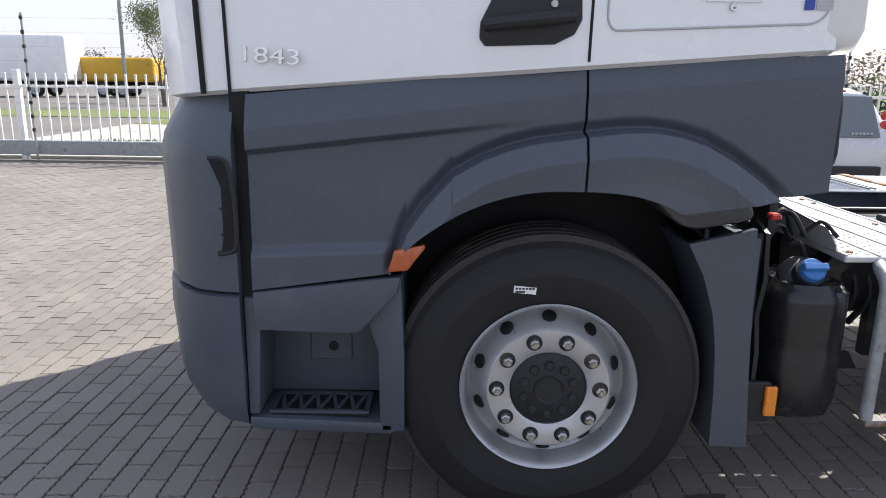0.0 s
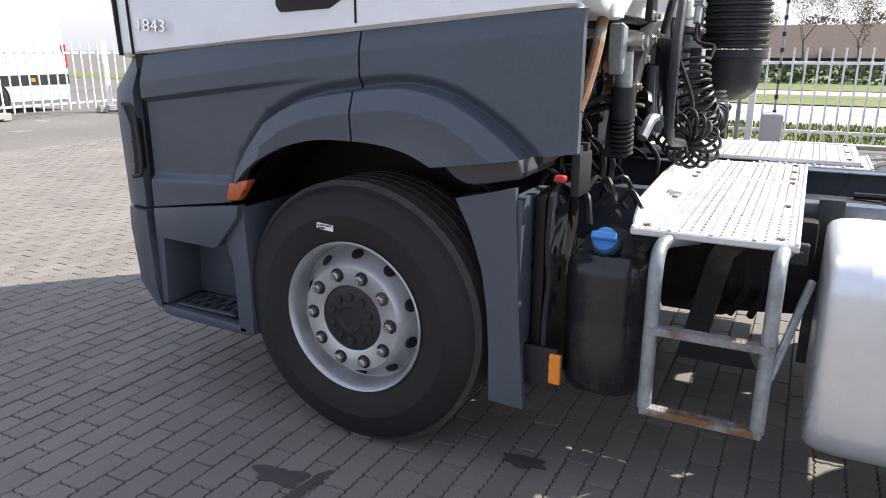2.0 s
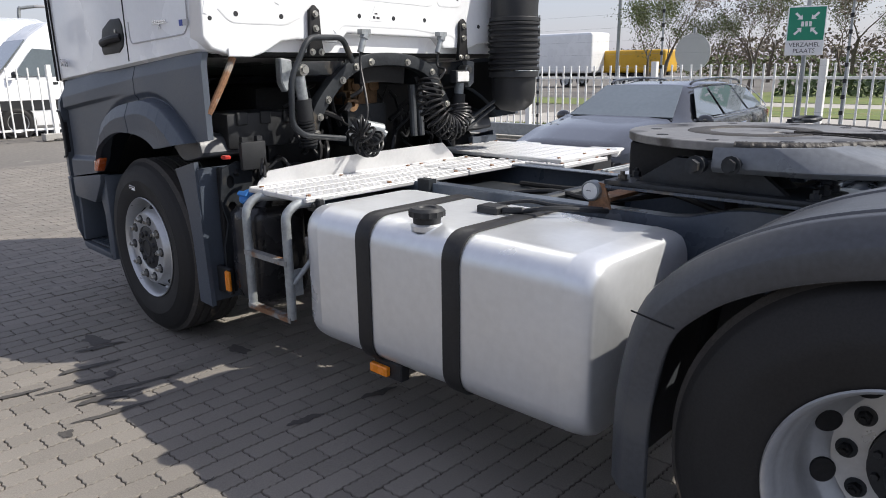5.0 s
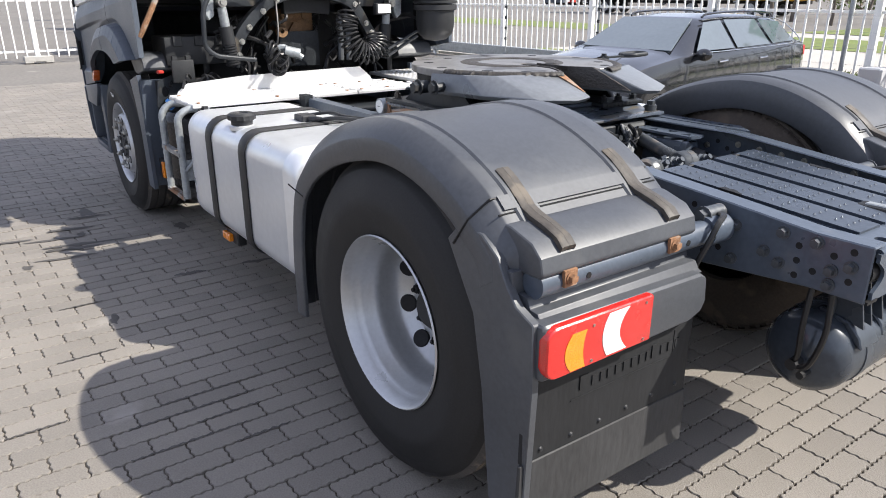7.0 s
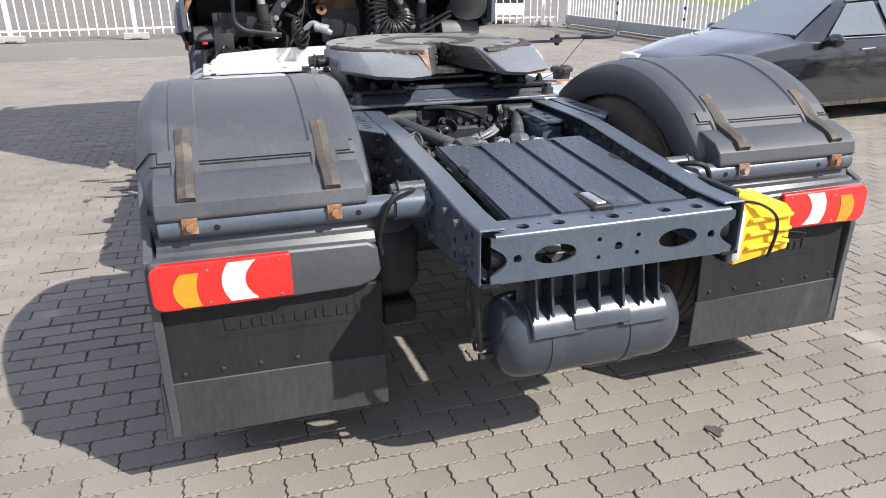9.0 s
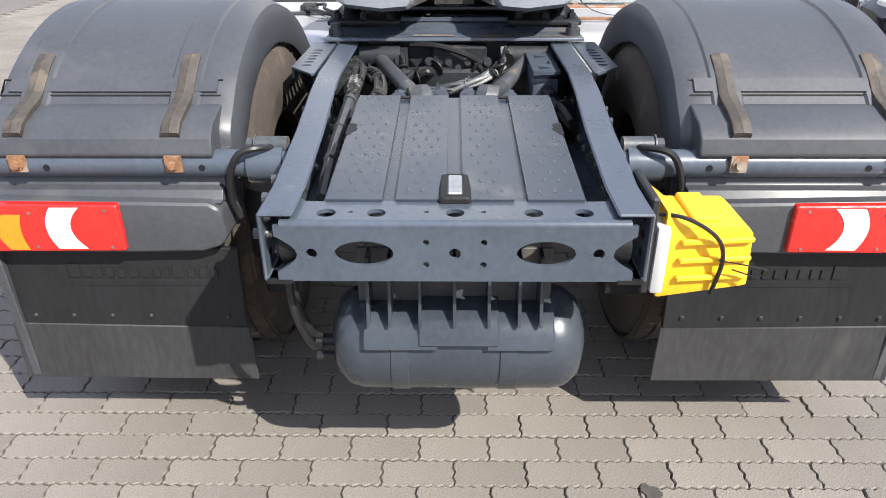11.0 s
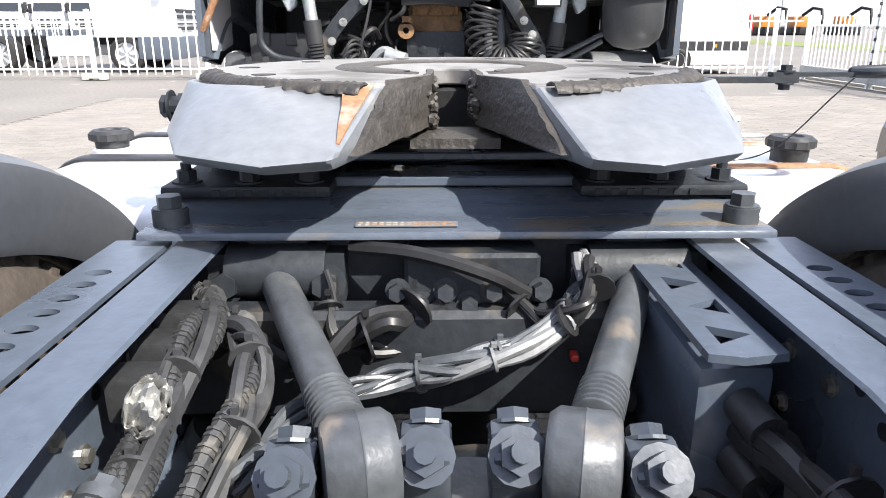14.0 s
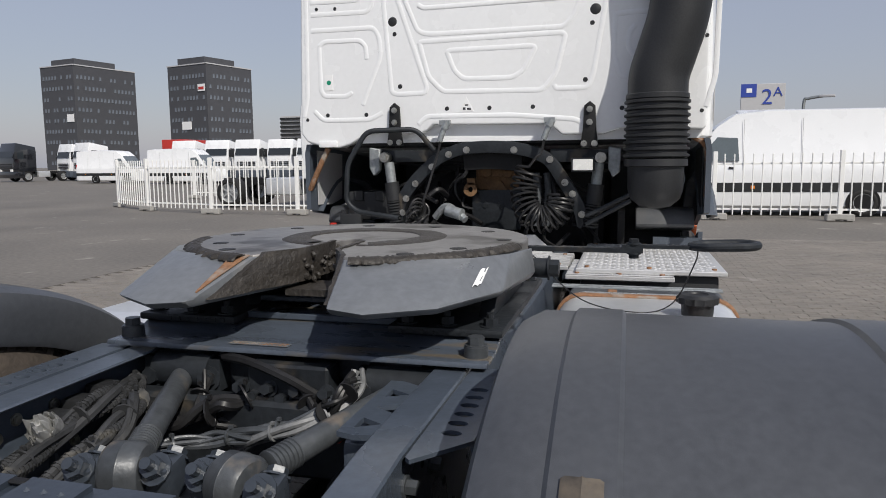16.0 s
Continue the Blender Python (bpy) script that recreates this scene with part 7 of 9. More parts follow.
tube(bm, smooth_path([(4.71, 0.60, 0.80), (4.73, 0.66, 0.80), (4.735, 0.72, 0.785), (4.72, 0.70, 0.755), (4.71, 0.64, 0.77)], 6), 0.0022, 6)
part("chock_cord", shrink(bm), M["cable"], chock, "black elastic cord")

# small things on the rails behind the catwalk
bm = bmesh.new()
prism(bm, [(2.43, 0.932), (2.53, 0.932), (2.50, 1.03), (2.45, 1.035)], "y", -0.46, -0.45)
box(bm, (2.44, -0.45, 0.96), (2.52, 0.35, 0.975))
part("rusty_bracket", bm, M["rust"], truck, "rusty bracket across the rails")
bm = bmesh.new()
lathe(bm, [(0, 0.004), (0.034, 0.004), (0.036, 0.008), (0.04, 0.004), (0.04, -0.03), (0, -0.03)], Matrix.Translation((2.45, -0.475, 1.0)) @ Matrix.Rotation(radians(90), 4, "X"), 24)
ga = part("pressure_gauge", bm, M["galv"], truck, "small round gauge with a pale face")
bm = bmesh.new()
cyl(bm, (2.45, -0.4805, 1.0), (2.45, -0.482, 1.0), 0.032, 24)
part("dial", bm, M["lens_white"], ga)
bm = bmesh.new()
box(bm, (2.435, -0.4835, 0.999), (2.455, -0.4825, 1.002))
part("needle", bm, M["darktext"], ga)
bm = bmesh.new()
tube(bm, smooth_path([(2.55, 0.1, 0.96), (2.62, 0.2, 0.99), (2.70, 0.25, 0.94), (2.72, 0.26, 0.82)], 5), 0.03, 12)
tube(bm, smooth_path([(1.7, -0.2, 0.86), (2.0, -0.1, 0.90), (2.3, -0.15, 0.90), (2.6, 0.05, 0.94)], 5), 0.014, 8)
tube(bm, smooth_path([(1.6, 0.2, 0.86), (2.0, 0.12, 0.88), (2.4, 0.2, 0.90), (2.75, 0.1, 0.86)], 5), 0.014, 8)
part("black_hose", bm, M["cable"], truck, "black rubber hose")
bm = boxed((1.62, -0.22, 0.72), (2.0, 0.22, 0.84), 0.02, 2)
part("valve_carrier", bm, M["black"], truck)
bm = bmesh.new()
box(bm, (1.46, -0.45, 0.34), (1.54, -0.40, 0.95))
for k in range(5):
    tube(bm, smooth_path([(1.1 + 0.06 * k, -0.5, 0.85), (1.15 + 0.06 * k, -0.55, 0.65), (1.08 + 0.07 * k, -0.48, 0.5)], 4), 0.014, 7)
prism(bm, [(1.06, 0.35), (1.34, 0.35), (1.30, 0.42), (1.16, 0.42), (1.22, 0.75), (1.34, 0.88), (1.22, 0.88), (1.14, 0.76)], "y", -0.62, -0.60)
part("step_bracket", bm, M["under"], truck, "dark cast bracket and pipes behind the ladder")
# Added backdrop, no known part: darkens the space behind the ladder and blocks sun.
bm = boxed((1.0, -0.55, 0.62), (1.47, -0.43, 0.89), 0.02, 2)
part("air_dryer", bm, M["black"], truck, "black backdrop box added behind the ladder for shade")
# Unseen filler shaped like a transmission, added to keep sun patches off the ground.
bm = bmesh.new()
lathe(bm, [(0, 0.40), (0.16, 0.40), (0.20, 0.30), (0.24, -0.1), (0.27, -0.16), (0.27, -0.40), (0, -0.40)], Matrix.Translation((1.32, 0.0, 0.60)) @ Matrix.Rotation(radians(90), 4, "Y"), 28)
box(bm, (1.02, -0.24, 0.62), (1.70, 0.24, 0.845))
part("gearbox", bm, M["under"], truck, "dark unseen body between the rails, added to block sunlight", 40)

# ---- vehicles in the yard ----


def wheel_small(parent, c, r, w, out, dark=False):
    """A road wheel standing at c; out is the direction of its outer face."""
    m = Matrix.Translation(c) @ Vector(out).to_track_quat("Z", "Y").to_matrix().to_4x4()
    bm = bmesh.new()
    lathe(bm, [(r * 0.66, w * 0.5), (r * 0.72, w * 0.56), (r * 0.93, w * 0.5), (r, w * 0.36), (r, -w * 0.36), (r * 0.93, -w * 0.5), (r * 0.6, -w * 0.5)], m, 32)
    ty = part("tyre", bm, M["rubber"], parent, "", 40)
    bm = bmesh.new()
    lathe(bm, [(r * 0.66, w * 0.5), (r * 0.62, w * 0.46), (r * 0.58, w * 0.2), (r * 0.2, w * 0.26), (r * 0.16, w * 0.34), (0, w * 0.34)], m, 24)
    for k in range(7):
        box(bm, (r * 0.12, -r * 0.05, w * 0.25), (r * 0.62, r * 0.05, w * 0.42), m @ Matrix.Rotation(2 * math.pi * k / 7, 4, "Z"))
    part("rim", bm, M["dark"] if dark else M["silver"], ty, "", 40)


def loft_rows(bm, rows, mat_of=None):
    v = [[bm.verts.new(p) for p in r] for r in rows]
    for i, (a, b) in enumerate(zip(v, v[1:])):
        for j in range(len(a) - 1):
            f = bm.faces.new((a[j], a[j + 1], b[j + 1], b[j]))
            if mat_of:
                f.material_index = mat_of(i, j)
    bm.faces.new(v[0])
    bm.faces.new(v[-1][::-1])
    return v


def car_body(name, st, paint, label, category, m, wheels, wr, mirror, seats=True):
    """A car or van: stations along x (nose at +x): (x, sill half-width, belt half-width, belt z, roof half-width, roof z)."""
    e = tagged(anchor(name, m=m), label, category)
    sp = []
    n = 4
    for a, b in zip(st, st[1:]):
        for k in range(n):
            t = k / n
            sp.append([p + (q - p) * t for p, q in zip(a, b)])
    sp.append(list(st[-1]))

    def sec(s):
        x, ws, wb, zb, wt, zt = s
        h = [(wt * 0.5, zt + 0.012), (wt * 0.86, zt), (wt, zt - 0.03), (wb - 0.01, zb + 0.01), (wb + 0.004, zb - 0.02), (wb + 0.025, zb - 0.22), (ws + 0.02, 0.42), (ws, 0.26), (ws - 0.08, 0.19)]
        return [(x, -y, z) for y, z in h[::-1]] + [(x, y, z) for y, z in h]
    bm = bmesh.new()
    loft_rows(bm, [sec(s) for s in sp])
    bmesh.ops.recalc_face_normals(bm, faces=bm.faces)
    body = part("body", bm, paint, e, "", 40)
    for x, s in wheels:
        y = s * (st[len(st) // 2][1] + 0.01)
        bm = bmesh.new()
        cyl(bm, (x, y - s * 0.05, wr), (x, y + s * 0.028, wr), wr * 1.13, 32)
        part("wheel_arch", bm, M["black"], body)
        wheel_small(e, (x, y - s * 0.06, wr), wr, 0.2, (0, s, 0))
    for s in (-1, 1):
        x, y, z = mirror
        bm = bmesh.new()
        bmesh.ops.create_uvsphere(bm, u_segments=16, v_segments=10, radius=0.11, matrix=Matrix.Translation((x, s * (y + 0.10), z)) @ Matrix.Diagonal((0.55, 1.0, 0.72, 1)))
        box(bm, (x - 0.02, min(s * (y - 0.03), s * (y + 0.05)), z - 0.07), (x + 0.03, max(s * (y - 0.03), s * (y + 0.05)), z - 0.03))
        part("mirror", bm, M["dark"] if paint is not M["carblack"] else paint, e, "", 50)
    return e, body


def quad_glass(e, name, pts, depth, mat="glass", label=""):
    """A pane between four or more corners, with thickness along depth."""
    bm = bmesh.new()
    f = [bm.verts.new(p) for p in pts]
    g = [bm.verts.new(Vector(p) + Vector(depth)) for p in pts]
    bm.faces.new(f)
    bm.faces.new(g[::-1])
    for i in range(len(f)):
        j = (i + 1) % len(f)
        bm.faces.new((f[i], g[i], g[j], f[j]))
    return part(name, bm, M[mat], e, label)


# black estate car beside the tractor unit; nose points to -y
st = [(2.26, 0.60, 0.62, 0.62, 0.50, 0.66), (2.12, 0.80, 0.78, 0.70, 0.62, 0.76), (1.5, 0.88, 0.86, 0.86, 0.70, 0.92), (0.92, 0.89, 0.88, 0.95, 0.74, 1.01),
      (0.22, 0.89, 0.885, 0.97, 0.56, 1.40), (-0.3, 0.89, 0.89, 0.98, 0.57, 1.445), (-1.2, 0.89, 0.885, 1.0, 0.56, 1.43), (-1.75, 0.88, 0.87, 1.01, 0.55, 1.37), (-2.15, 0.84, 0.82, 1.0, 0.60, 1.06), (-2.26, 0.75, 0.74, 0.90, 0.60, 0.94)]
m = Matrix.Translation((-0.40, 5.52, 0)) @ Matrix.Rotation(radians(-90 + 2), 4, "Z") @ Matrix.Diagonal((0.94, 0.94, 0.88, 1))
bmw, body = car_body("estate_car", st, M["carblack"], "glossy black estate car with roof rails, parked by the fence", "car", m, [(x, s) for x in (1.42, -1.34) for s in (-1, 1)], 0.32, (0.62, 0.88, 0.98))
quad_glass(bmw, "windscreen", [(0.90, -0.70, 1.015), (0.90, 0.70, 1.015), (0.27, 0.53, 1.395), (0.27, -0.53, 1.395)], (0.008, 0, 0.014), "screen")
for s in (-1, 1):
    q = lambda x, z, o=0.0: (x, s * (0.885 + (0.57 - 0.885) * (z - 0.98) / 0.44 + 0.012), z)
    for name, pts in (("side_window", [(0.62, 1.015), (-0.22, 1.02), (-0.22, 1.375), (0.18, 1.355)]), ("side_window", [(-0.30, 1.02), (-1.12, 1.035), (-1.05, 1.375), (-0.30, 1.38)]), ("side_window", [(-1.20, 1.04), (-1.80, 1.06), (-1.62, 1.33), (-1.12, 1.37)])):
        quad_glass(bmw, name, [q(x, z) for x, z in pts], (0, s * 0.006, 0.004))
    bm = bmesh.new()
    tube(bm, smooth_path([q(0.72, 0.995), q(-0.5, 1.0), q(-1.75, 1.03), q(-1.98, 1.10), q(-1.72, 1.35), q(-1.1, 1.40), q(-0.3, 1.405), q(0.18, 1.385)], 4), 0.008, 6)
    part("chrome_trim", bm, M["chrome"], bmw, "thin chrome window trim")
    bm = bmesh.new()
    tube(bm, smooth_path([(0.1, s * 0.55, 1.42), (-0.05, s * 0.56, 1.465), (-0.8, s * 0.565, 1.485), (-1.5, s * 0.55, 1.455), (-1.68, s * 0.54, 1.40)], 4), 0.016, 8)
    part("roof_rail", bm, M["carblack"], bmw)
    bm = boxed((2.02, s * 0.50 - 0.18, 0.63), (2.20, s * 0.50 + 0.18, 0.76), 0.03, 3)
    part("headlight", bm, M["lens_white"], bmw, "clear headlight")
    bm = boxed((2.16, s * 0.12 - 0.10, 0.60), (2.285, s * 0.12 + 0.10, 0.74), 0.03, 3)
    gr = part("grille", bm, M["chrome"], bmw, "chrome-framed grille half")
    bm = boxed((2.27, s * 0.12 - 0.08, 0.615), (2.29, s * 0.12 + 0.08, 0.725), 0.02, 2)
    part("grille_bars", bm, M["black"], gr)
    bm = boxed((-2.24, s * 0.70 - 0.12, 0.82), (-2.05, s * 0.70 + 0.12, 0.98), 0.03, 2)
    part("tail_light", bm, M["red"], bmw, "red tail light")
    for x in (0.05, -0.92):
        bm = bmesh.new()
        tube(bm, [(x + 0.09, s * 0.905, 0.86), (x, s * 0.925, 0.865), (x - 0.10, s * 0.905, 0.87)], 0.013, 8)
        part("door_handle", bm, M["chrome"], bmw)
bm = boxed((2.27, -0.26, 0.44), (2.30, 0.26, 0.55), 0.004)
part("number_plate", bm, M["yellow"], bmw, "yellow number plate")

# small silver hatchback, tail towards the tractor unit
st = [(1.70, 0.55, 0.56, 0.60, 0.42, 0.64), (1.55, 0.74, 0.72, 0.74, 0.55, 0.80), (0.95, 0.80, 0.79, 0.92, 0.62, 0.99), (0.15, 0.81, 0.805, 0.96, 0.55, 1.40), (-0.3, 0.81, 0.81, 0.97, 0.56, 1.46), (-1.1, 0.81, 0.80, 0.99, 0.54, 1.43), (-1.45, 0.80, 0.78, 0.98, 0.53, 1.36), (-1.64, 0.77, 0.75, 0.92, 0.60, 1.0), (-1.70, 0.70, 0.70, 0.70, 0.60, 0.74)]
m = Matrix.Translation((4.28, 6.9, 0)) @ Matrix.Rotation(radians(90), 4, "Z")
hatch, body = car_body("hatchback_car", st, M["carsilver"], "small silver hatchback car parked tail first", "car", m, [(x, s) for x in (1.12, -1.18) for s in (-1, 1)], 0.28, (0.62, 0.80, 0.97))
quad_glass(hatch, "windscreen", [(0.92, -0.6, 0.99), (0.92, 0.6, 0.99), (0.18, 0.52, 1.39), (0.18, -0.52, 1.39)], (0.008, 0, 0.014))
quad_glass(hatch, "rear_window", [(-1.695, -0.58, 0.86), (-1.695, 0.58, 0.86), (-1.53, 0.50, 1.33), (-1.53, -0.50, 1.33)], (-0.012, 0, 0.008))
for s in (-1, 1):
    q = lambda x, z: (x, s * (0.81 + (0.55 - 0.81) * (z - 0.97) / 0.45 + 0.012), z)
    for pts in ([(0.58, 1.01), (-0.38, 1.015), (-0.38, 1.38), (0.12, 1.36)], [(-0.46, 1.02), (-1.15, 1.06), (-1.05, 1.30), (-0.85, 1.37), (-0.46, 1.385)]):
        quad_glass(hatch, "side_window", [q(x, z) for x, z in pts], (0, s * 0.006, 0.004))
    bm = bmesh.new()
    for z, r in ((1.12, 0.06), (0.98, 0.075)):
        lathe(bm, [(0, 0.03), (r * 0.7, 0.028), (r, 0.0)], Matrix.Translation((-1.60, s * 0.665, z)) @ Matrix.Rotation(radians(-95), 4, "Y"), 20)
    part("tail_light", bm, M["red"], hatch, "round red tail lights")
    bm = boxed((0.9, s * 0.835 - 0.012, 0.52), (-0.9, s * 0.835 + 0.012, 0.57), 0.006)
    part("rubbing_strip", bm, M["dark"], hatch)
bm = boxed((-1.76, -0.62, 0.40), (-1.66, 0.62, 0.52), 0.02, 2)
part("bumper_strip", bm, M["dark"], hatch)
bm = boxed((-1.55, -0.18, 1.385), (-1.50, 0.18, 1.41), 0.006)
part("brake_light", bm, M["red"], hatch)
bm = bmesh.new()
for k in range(6):
    box(bm, (-1.716, -0.48 + k * 0.045, 0.895), (-1.712, -0.45 + k * 0.045, 0.92))
part("badge_bars", bm, M["signgrey"], hatch)


def van(name, m, label, L=7.0):
    h = L / 2
    st = [(h, 0.80, 0.82, 0.95, 0.70, 1.0), (h - 0.15, 0.94, 0.94, 1.10, 0.84, 1.18), (h - 0.75, 0.97, 0.975, 1.25, 0.86, 1.36), (h - 1.55, 0.98, 0.98, 1.32, 0.82, 2.35), (h - 2.0, 0.98, 0.985, 1.34, 0.84, 2.66), (h - 2.8, 0.98, 0.985, 1.34, 0.86, 2.74), (-h + 0.5, 0.98, 0.985, 1.34, 0.86, 2.72), (-h + 0.06, 0.97, 0.98, 1.34, 0.85, 2.66), (-h, 0.93, 0.95, 1.34, 0.83, 2.55)]
    e, body = car_body(name, st, M["white"], label, "van", m, [(x, s) for x in (h - 1.0, -h + 1.95) for s in (-1, 1)], 0.35, (h - 1.05, 0.98, 1.45))
    quad_glass(e, "windscreen", [(h - 0.72, -0.82, 1.38), (h - 0.72, 0.82, 1.38), (h - 1.48, 0.76, 2.25), (h - 1.48, -0.76, 2.25)], (0.012, 0, 0.016))
    for s in (-1, 1):
        q = lambda x, z: (x, s * (0.985 - 0.12 * max(z - 1.34, 0) / 1.3 + 0.014), z)
        quad_glass(e, "side_window", [q(h - 1.05, 1.42), q(h - 2.1, 1.42), q(h - 2.05, 2.02), q(h - 1.55, 2.05)], (0, s * 0.006, 0))
        bm = boxed((-h + 0.02, s * 1.0 - 0.012, 0.62), (h - 0.6, s * 1.0 + 0.022, 0.86), 0.01)
        part("rubbing_strip", bm, M["dark"], e, "black side strip")
        for x in (h - 2.2, h - 3.6, -h + 1.2):
            bm = bmesh.new()
            tube(bm, [(x, s * 1.002, 0.9), (x, s * 1.008, 1.3), (x, s * 0.95, 2.0), (x, s * 0.915, 2.5)], 0.006, 5)
            part("panel_gap", bm, M["signgrey"], e)
        bm = boxed((h - 2.0, s * 0.995 - 0.01, 1.22), (h - 1.85, s * 0.995 + 0.03, 1.27), 0.006)
        part("door_handle", bm, M["dark"], e)
        for x in (h - 2.5, -h + 0.9):
            bm = boxed((x, s * 1.02 - 0.004, 0.70), (x + 0.10, s * 1.02 + 0.008, 0.78), 0.004)
            part("side_marker", bm, M["orange"], e, "orange side marker")
        bm = boxed((-h - 0.01, s * 0.90 - 0.07, 1.0), (-h + 0.10, s * 0.90 + 0.10, 1.55), 0.01)
        part("tail_light", bm, M["red"], e, "tall red tail light")
        bm = boxed((h - 0.35, s * 0.80 - 0.13, 0.95), (h - 0.02, s * 0.80 + 0.13, 1.2), 0.04, 2)
        part("headlight", bm, M["lens_white"], e)
    return e


van("panel_van", Matrix.Translation((-16.0, 4.95, 0)) @ Matrix.Rotation(radians(-90), 4, "Z"), "long white high-roof panel van behind the fence")


def far_tractor(name, m, paint, label, trailer=None):
    """A tractor unit seen at a distance; nose at +x, on the ground."""
    e = tagged(anchor(name, m=m), label, "truck", "parked tractor units")
    bm = bmesh.new()
    sec = [(-2.2, 0.0), (-2.25, 1.9), (-2.2, 2.4), (-0.35, 2.75), (0.0, 1.55), (0.05, 0.3), (0.02, 0.0)]
    prism(bm, [(x, z + 0.95) for x, z in sec], "y", -1.22, 1.22)
    bmesh.ops.recalc_face_normals(bm, faces=bm.faces)
    c = part("cab", bev(bm, 0.07, 3), paint, e)
    quad_glass(e, "windscreen", [(0.06, -1.10, 2.30), (0.06, 1.10, 2.30), (-0.24, 1.04, 3.20), (-0.24, -1.04, 3.20)], (0.02, 0, 0.01), "farglass")
    for s in (-1, 1):
        quad_glass(e, "side_window", [(-0.2, s * 1.225, 2.2), (-1.0, s * 1.225, 2.15), (-1.0, s * 1.225, 2.95), (-0.45, s * 1.225, 2.95)], (0, s * 0.01, 0), "farglass")
        bm = boxed((-0.25, s * 1.40 - 0.12, 2.15), (-0.05, s * 1.40 + 0.12, 2.85), 0.04, 2)
        part("mirror", bm, M["dark"], e)
        bm = boxed((0.0, s * 0.92 - 0.2, 0.95), (0.12, s * 0.92 + 0.2, 1.2), 0.04, 2)
        part("headlight", bm, M["lens_white"], e)
    bm = boxed((-1.0, -1.23, 0.35), (0.12, 1.23, 0.98), 0.06, 2)
    part("bumper", bm, M["grey"] if paint is M["white"] else paint, e)
    bm = bmesh.new()
    for k in range(4):
        box(bm, (0.04, -0.9, 1.15 + 0.16 * k), (0.09, 0.9, 1.25 + 0.16 * k))
    part("grille", bm, M["dark"], e)
    for s in (-1, 1):
        bm = boxed((-5.6, s * 0.40 - 0.05, 0.75), (-1.0, s * 0.40 + 0.05, 0.98), 0)
        part("frame_rail", bm, M["black"], e)
        bm = boxed((-3.6, s * 0.85 - 0.32, 0.42), (-2.4, s * 0.85 + 0.32, 1.0), 0.08, 3)
        part("fuel_tank", bm, M["alu_tank"], e)
        wheel_small(e, (-1.35, s * 1.05, 0.5), 0.5, 0.3, (0, s, 0))
        wheel_small(e, (-4.95, s * 0.95, 0.5), 0.5, 0.5, (0, s, 0))
    return e


tr = far_tractor("tractor_unit_parked", Matrix.Translation((-17.6, -7.4, 0)) @ Matrix.Rotation(radians(90), 4, "Z"), M["white"], "white tractor unit parked side on behind the fence")
row0 = far_tractor("tractor_unit_parked", Matrix.Translation((-52, -35.5, 0)), M["white"], "white tractor unit parked in a row")
for y in (-32.3, -29.3, -38.8, -26.2, -23.2, -20.2):
    copy_thing(row0, Matrix.Translation((-52 - 0.3 * math.sin(y), y, 0)))
copy_thing(row0, Matrix.Translation((-52, -50.3, 0)) @ Matrix.Rotation(radians(-18), 4, "Z"))
copy_thing(row0, Matrix.Translation((-55, -55.0, 0)) @ Matrix.Rotation(radians(-18), 4, "Z"))
far_tractor("tractor_unit_parked", Matrix.Translation((-50, -57.0, 0)) @ Matrix.Rotation(radians(-14), 4, "Z"), M["carblack"], "black tractor unit parked at the end of the row")
vs_ = van("panel_van", Matrix.Translation((-46, -41.5, 0)) @ Matrix.Rotation(radians(90), 4, "Z"), "white panel van parked before the trucks", 6.0)
copy_thing(vs_, Matrix.Translation((-44, -33.0, 0)) @ Matrix.Rotation(radians(90), 4, "Z"))
bm = boxed((-58, -42.6, 1.2), (-54, -40.0, 3.9), 0.1, 2)
tagged(finish(bm, "red_truck_body", M["redpaint"]), "red truck body behind the white trucks", "truck")
wt = far_tractor("tractor_unit_parked", Matrix.Translation((-30, 6.6, 0)) @ Matrix.Rotation(radians(180), 4, "Z"), M["white"], "white tractor unit behind the van")


def trailer(name, m, L, h, paint, label, glass=False):
    e = tagged(anchor(name, m=m), label, "coach" if glass else "trailer")
    bm = boxed((-L / 2, -1.27, 1.0 if not glass else 0.4), (L / 2, 1.27, h), 0.25, 4)
    part("body", bm, paint, e)
    if glass:
        for s in (-1, 1):
            bm = boxed((-L / 2 + 0.4, s * 1.27 - 0.02, 1.5), (L / 2 - 0.6, s * 1.27 + 0.02, h - 0.35), 0.1, 3)
            part("window_band", bm, M["glass"], e)
    else:
        bm = boxed((-L / 2 + 0.3, -0.5, 0.8), (L / 2, 0.5, 1.02), 0)
        part("frame", bm, M["black"], e)
    for s in (-1, 1):
        for x in (-L / 2 + 1.6, -L / 2 + 2.9, L / 2 - 2.2):
            wheel_small(e, (x, s * 1.1, 0.5), 0.5, 0.3, (0, s, 0))
    return e


trailer("tank_trailer", Matrix.Translation((-31.0, 44.0, 0)), 13, 3.9, M["white"], "white trailer parked beyond the road")
trailer("coach", Matrix.Translation((-62, 78, 0)) @ Matrix.Rotation(radians(38), 4, "Z"), 14, 3.8, M["signgrey"], "grey coach with a dark window band", True)
trailer("box_trailer", Matrix.Translation((-22.5, 46.0, 0)) @ Matrix.Rotation(radians(6), 4, "Z"), 5, 2.6, M["ironyellow"], "yellow tipper body beyond the road")
trailer("box_trailer", Matrix.Translation((-60, 96, 0)) @ Matrix.Rotation(radians(30), 4, "Z"), 9, 3.2, M["ironyellow"], "yellow machine body beyond the road")
rw = copy_thing(row0, Matrix.Translation((-60, 62, 0)) @ Matrix.Rotation(radians(-60), 4, "Z"))
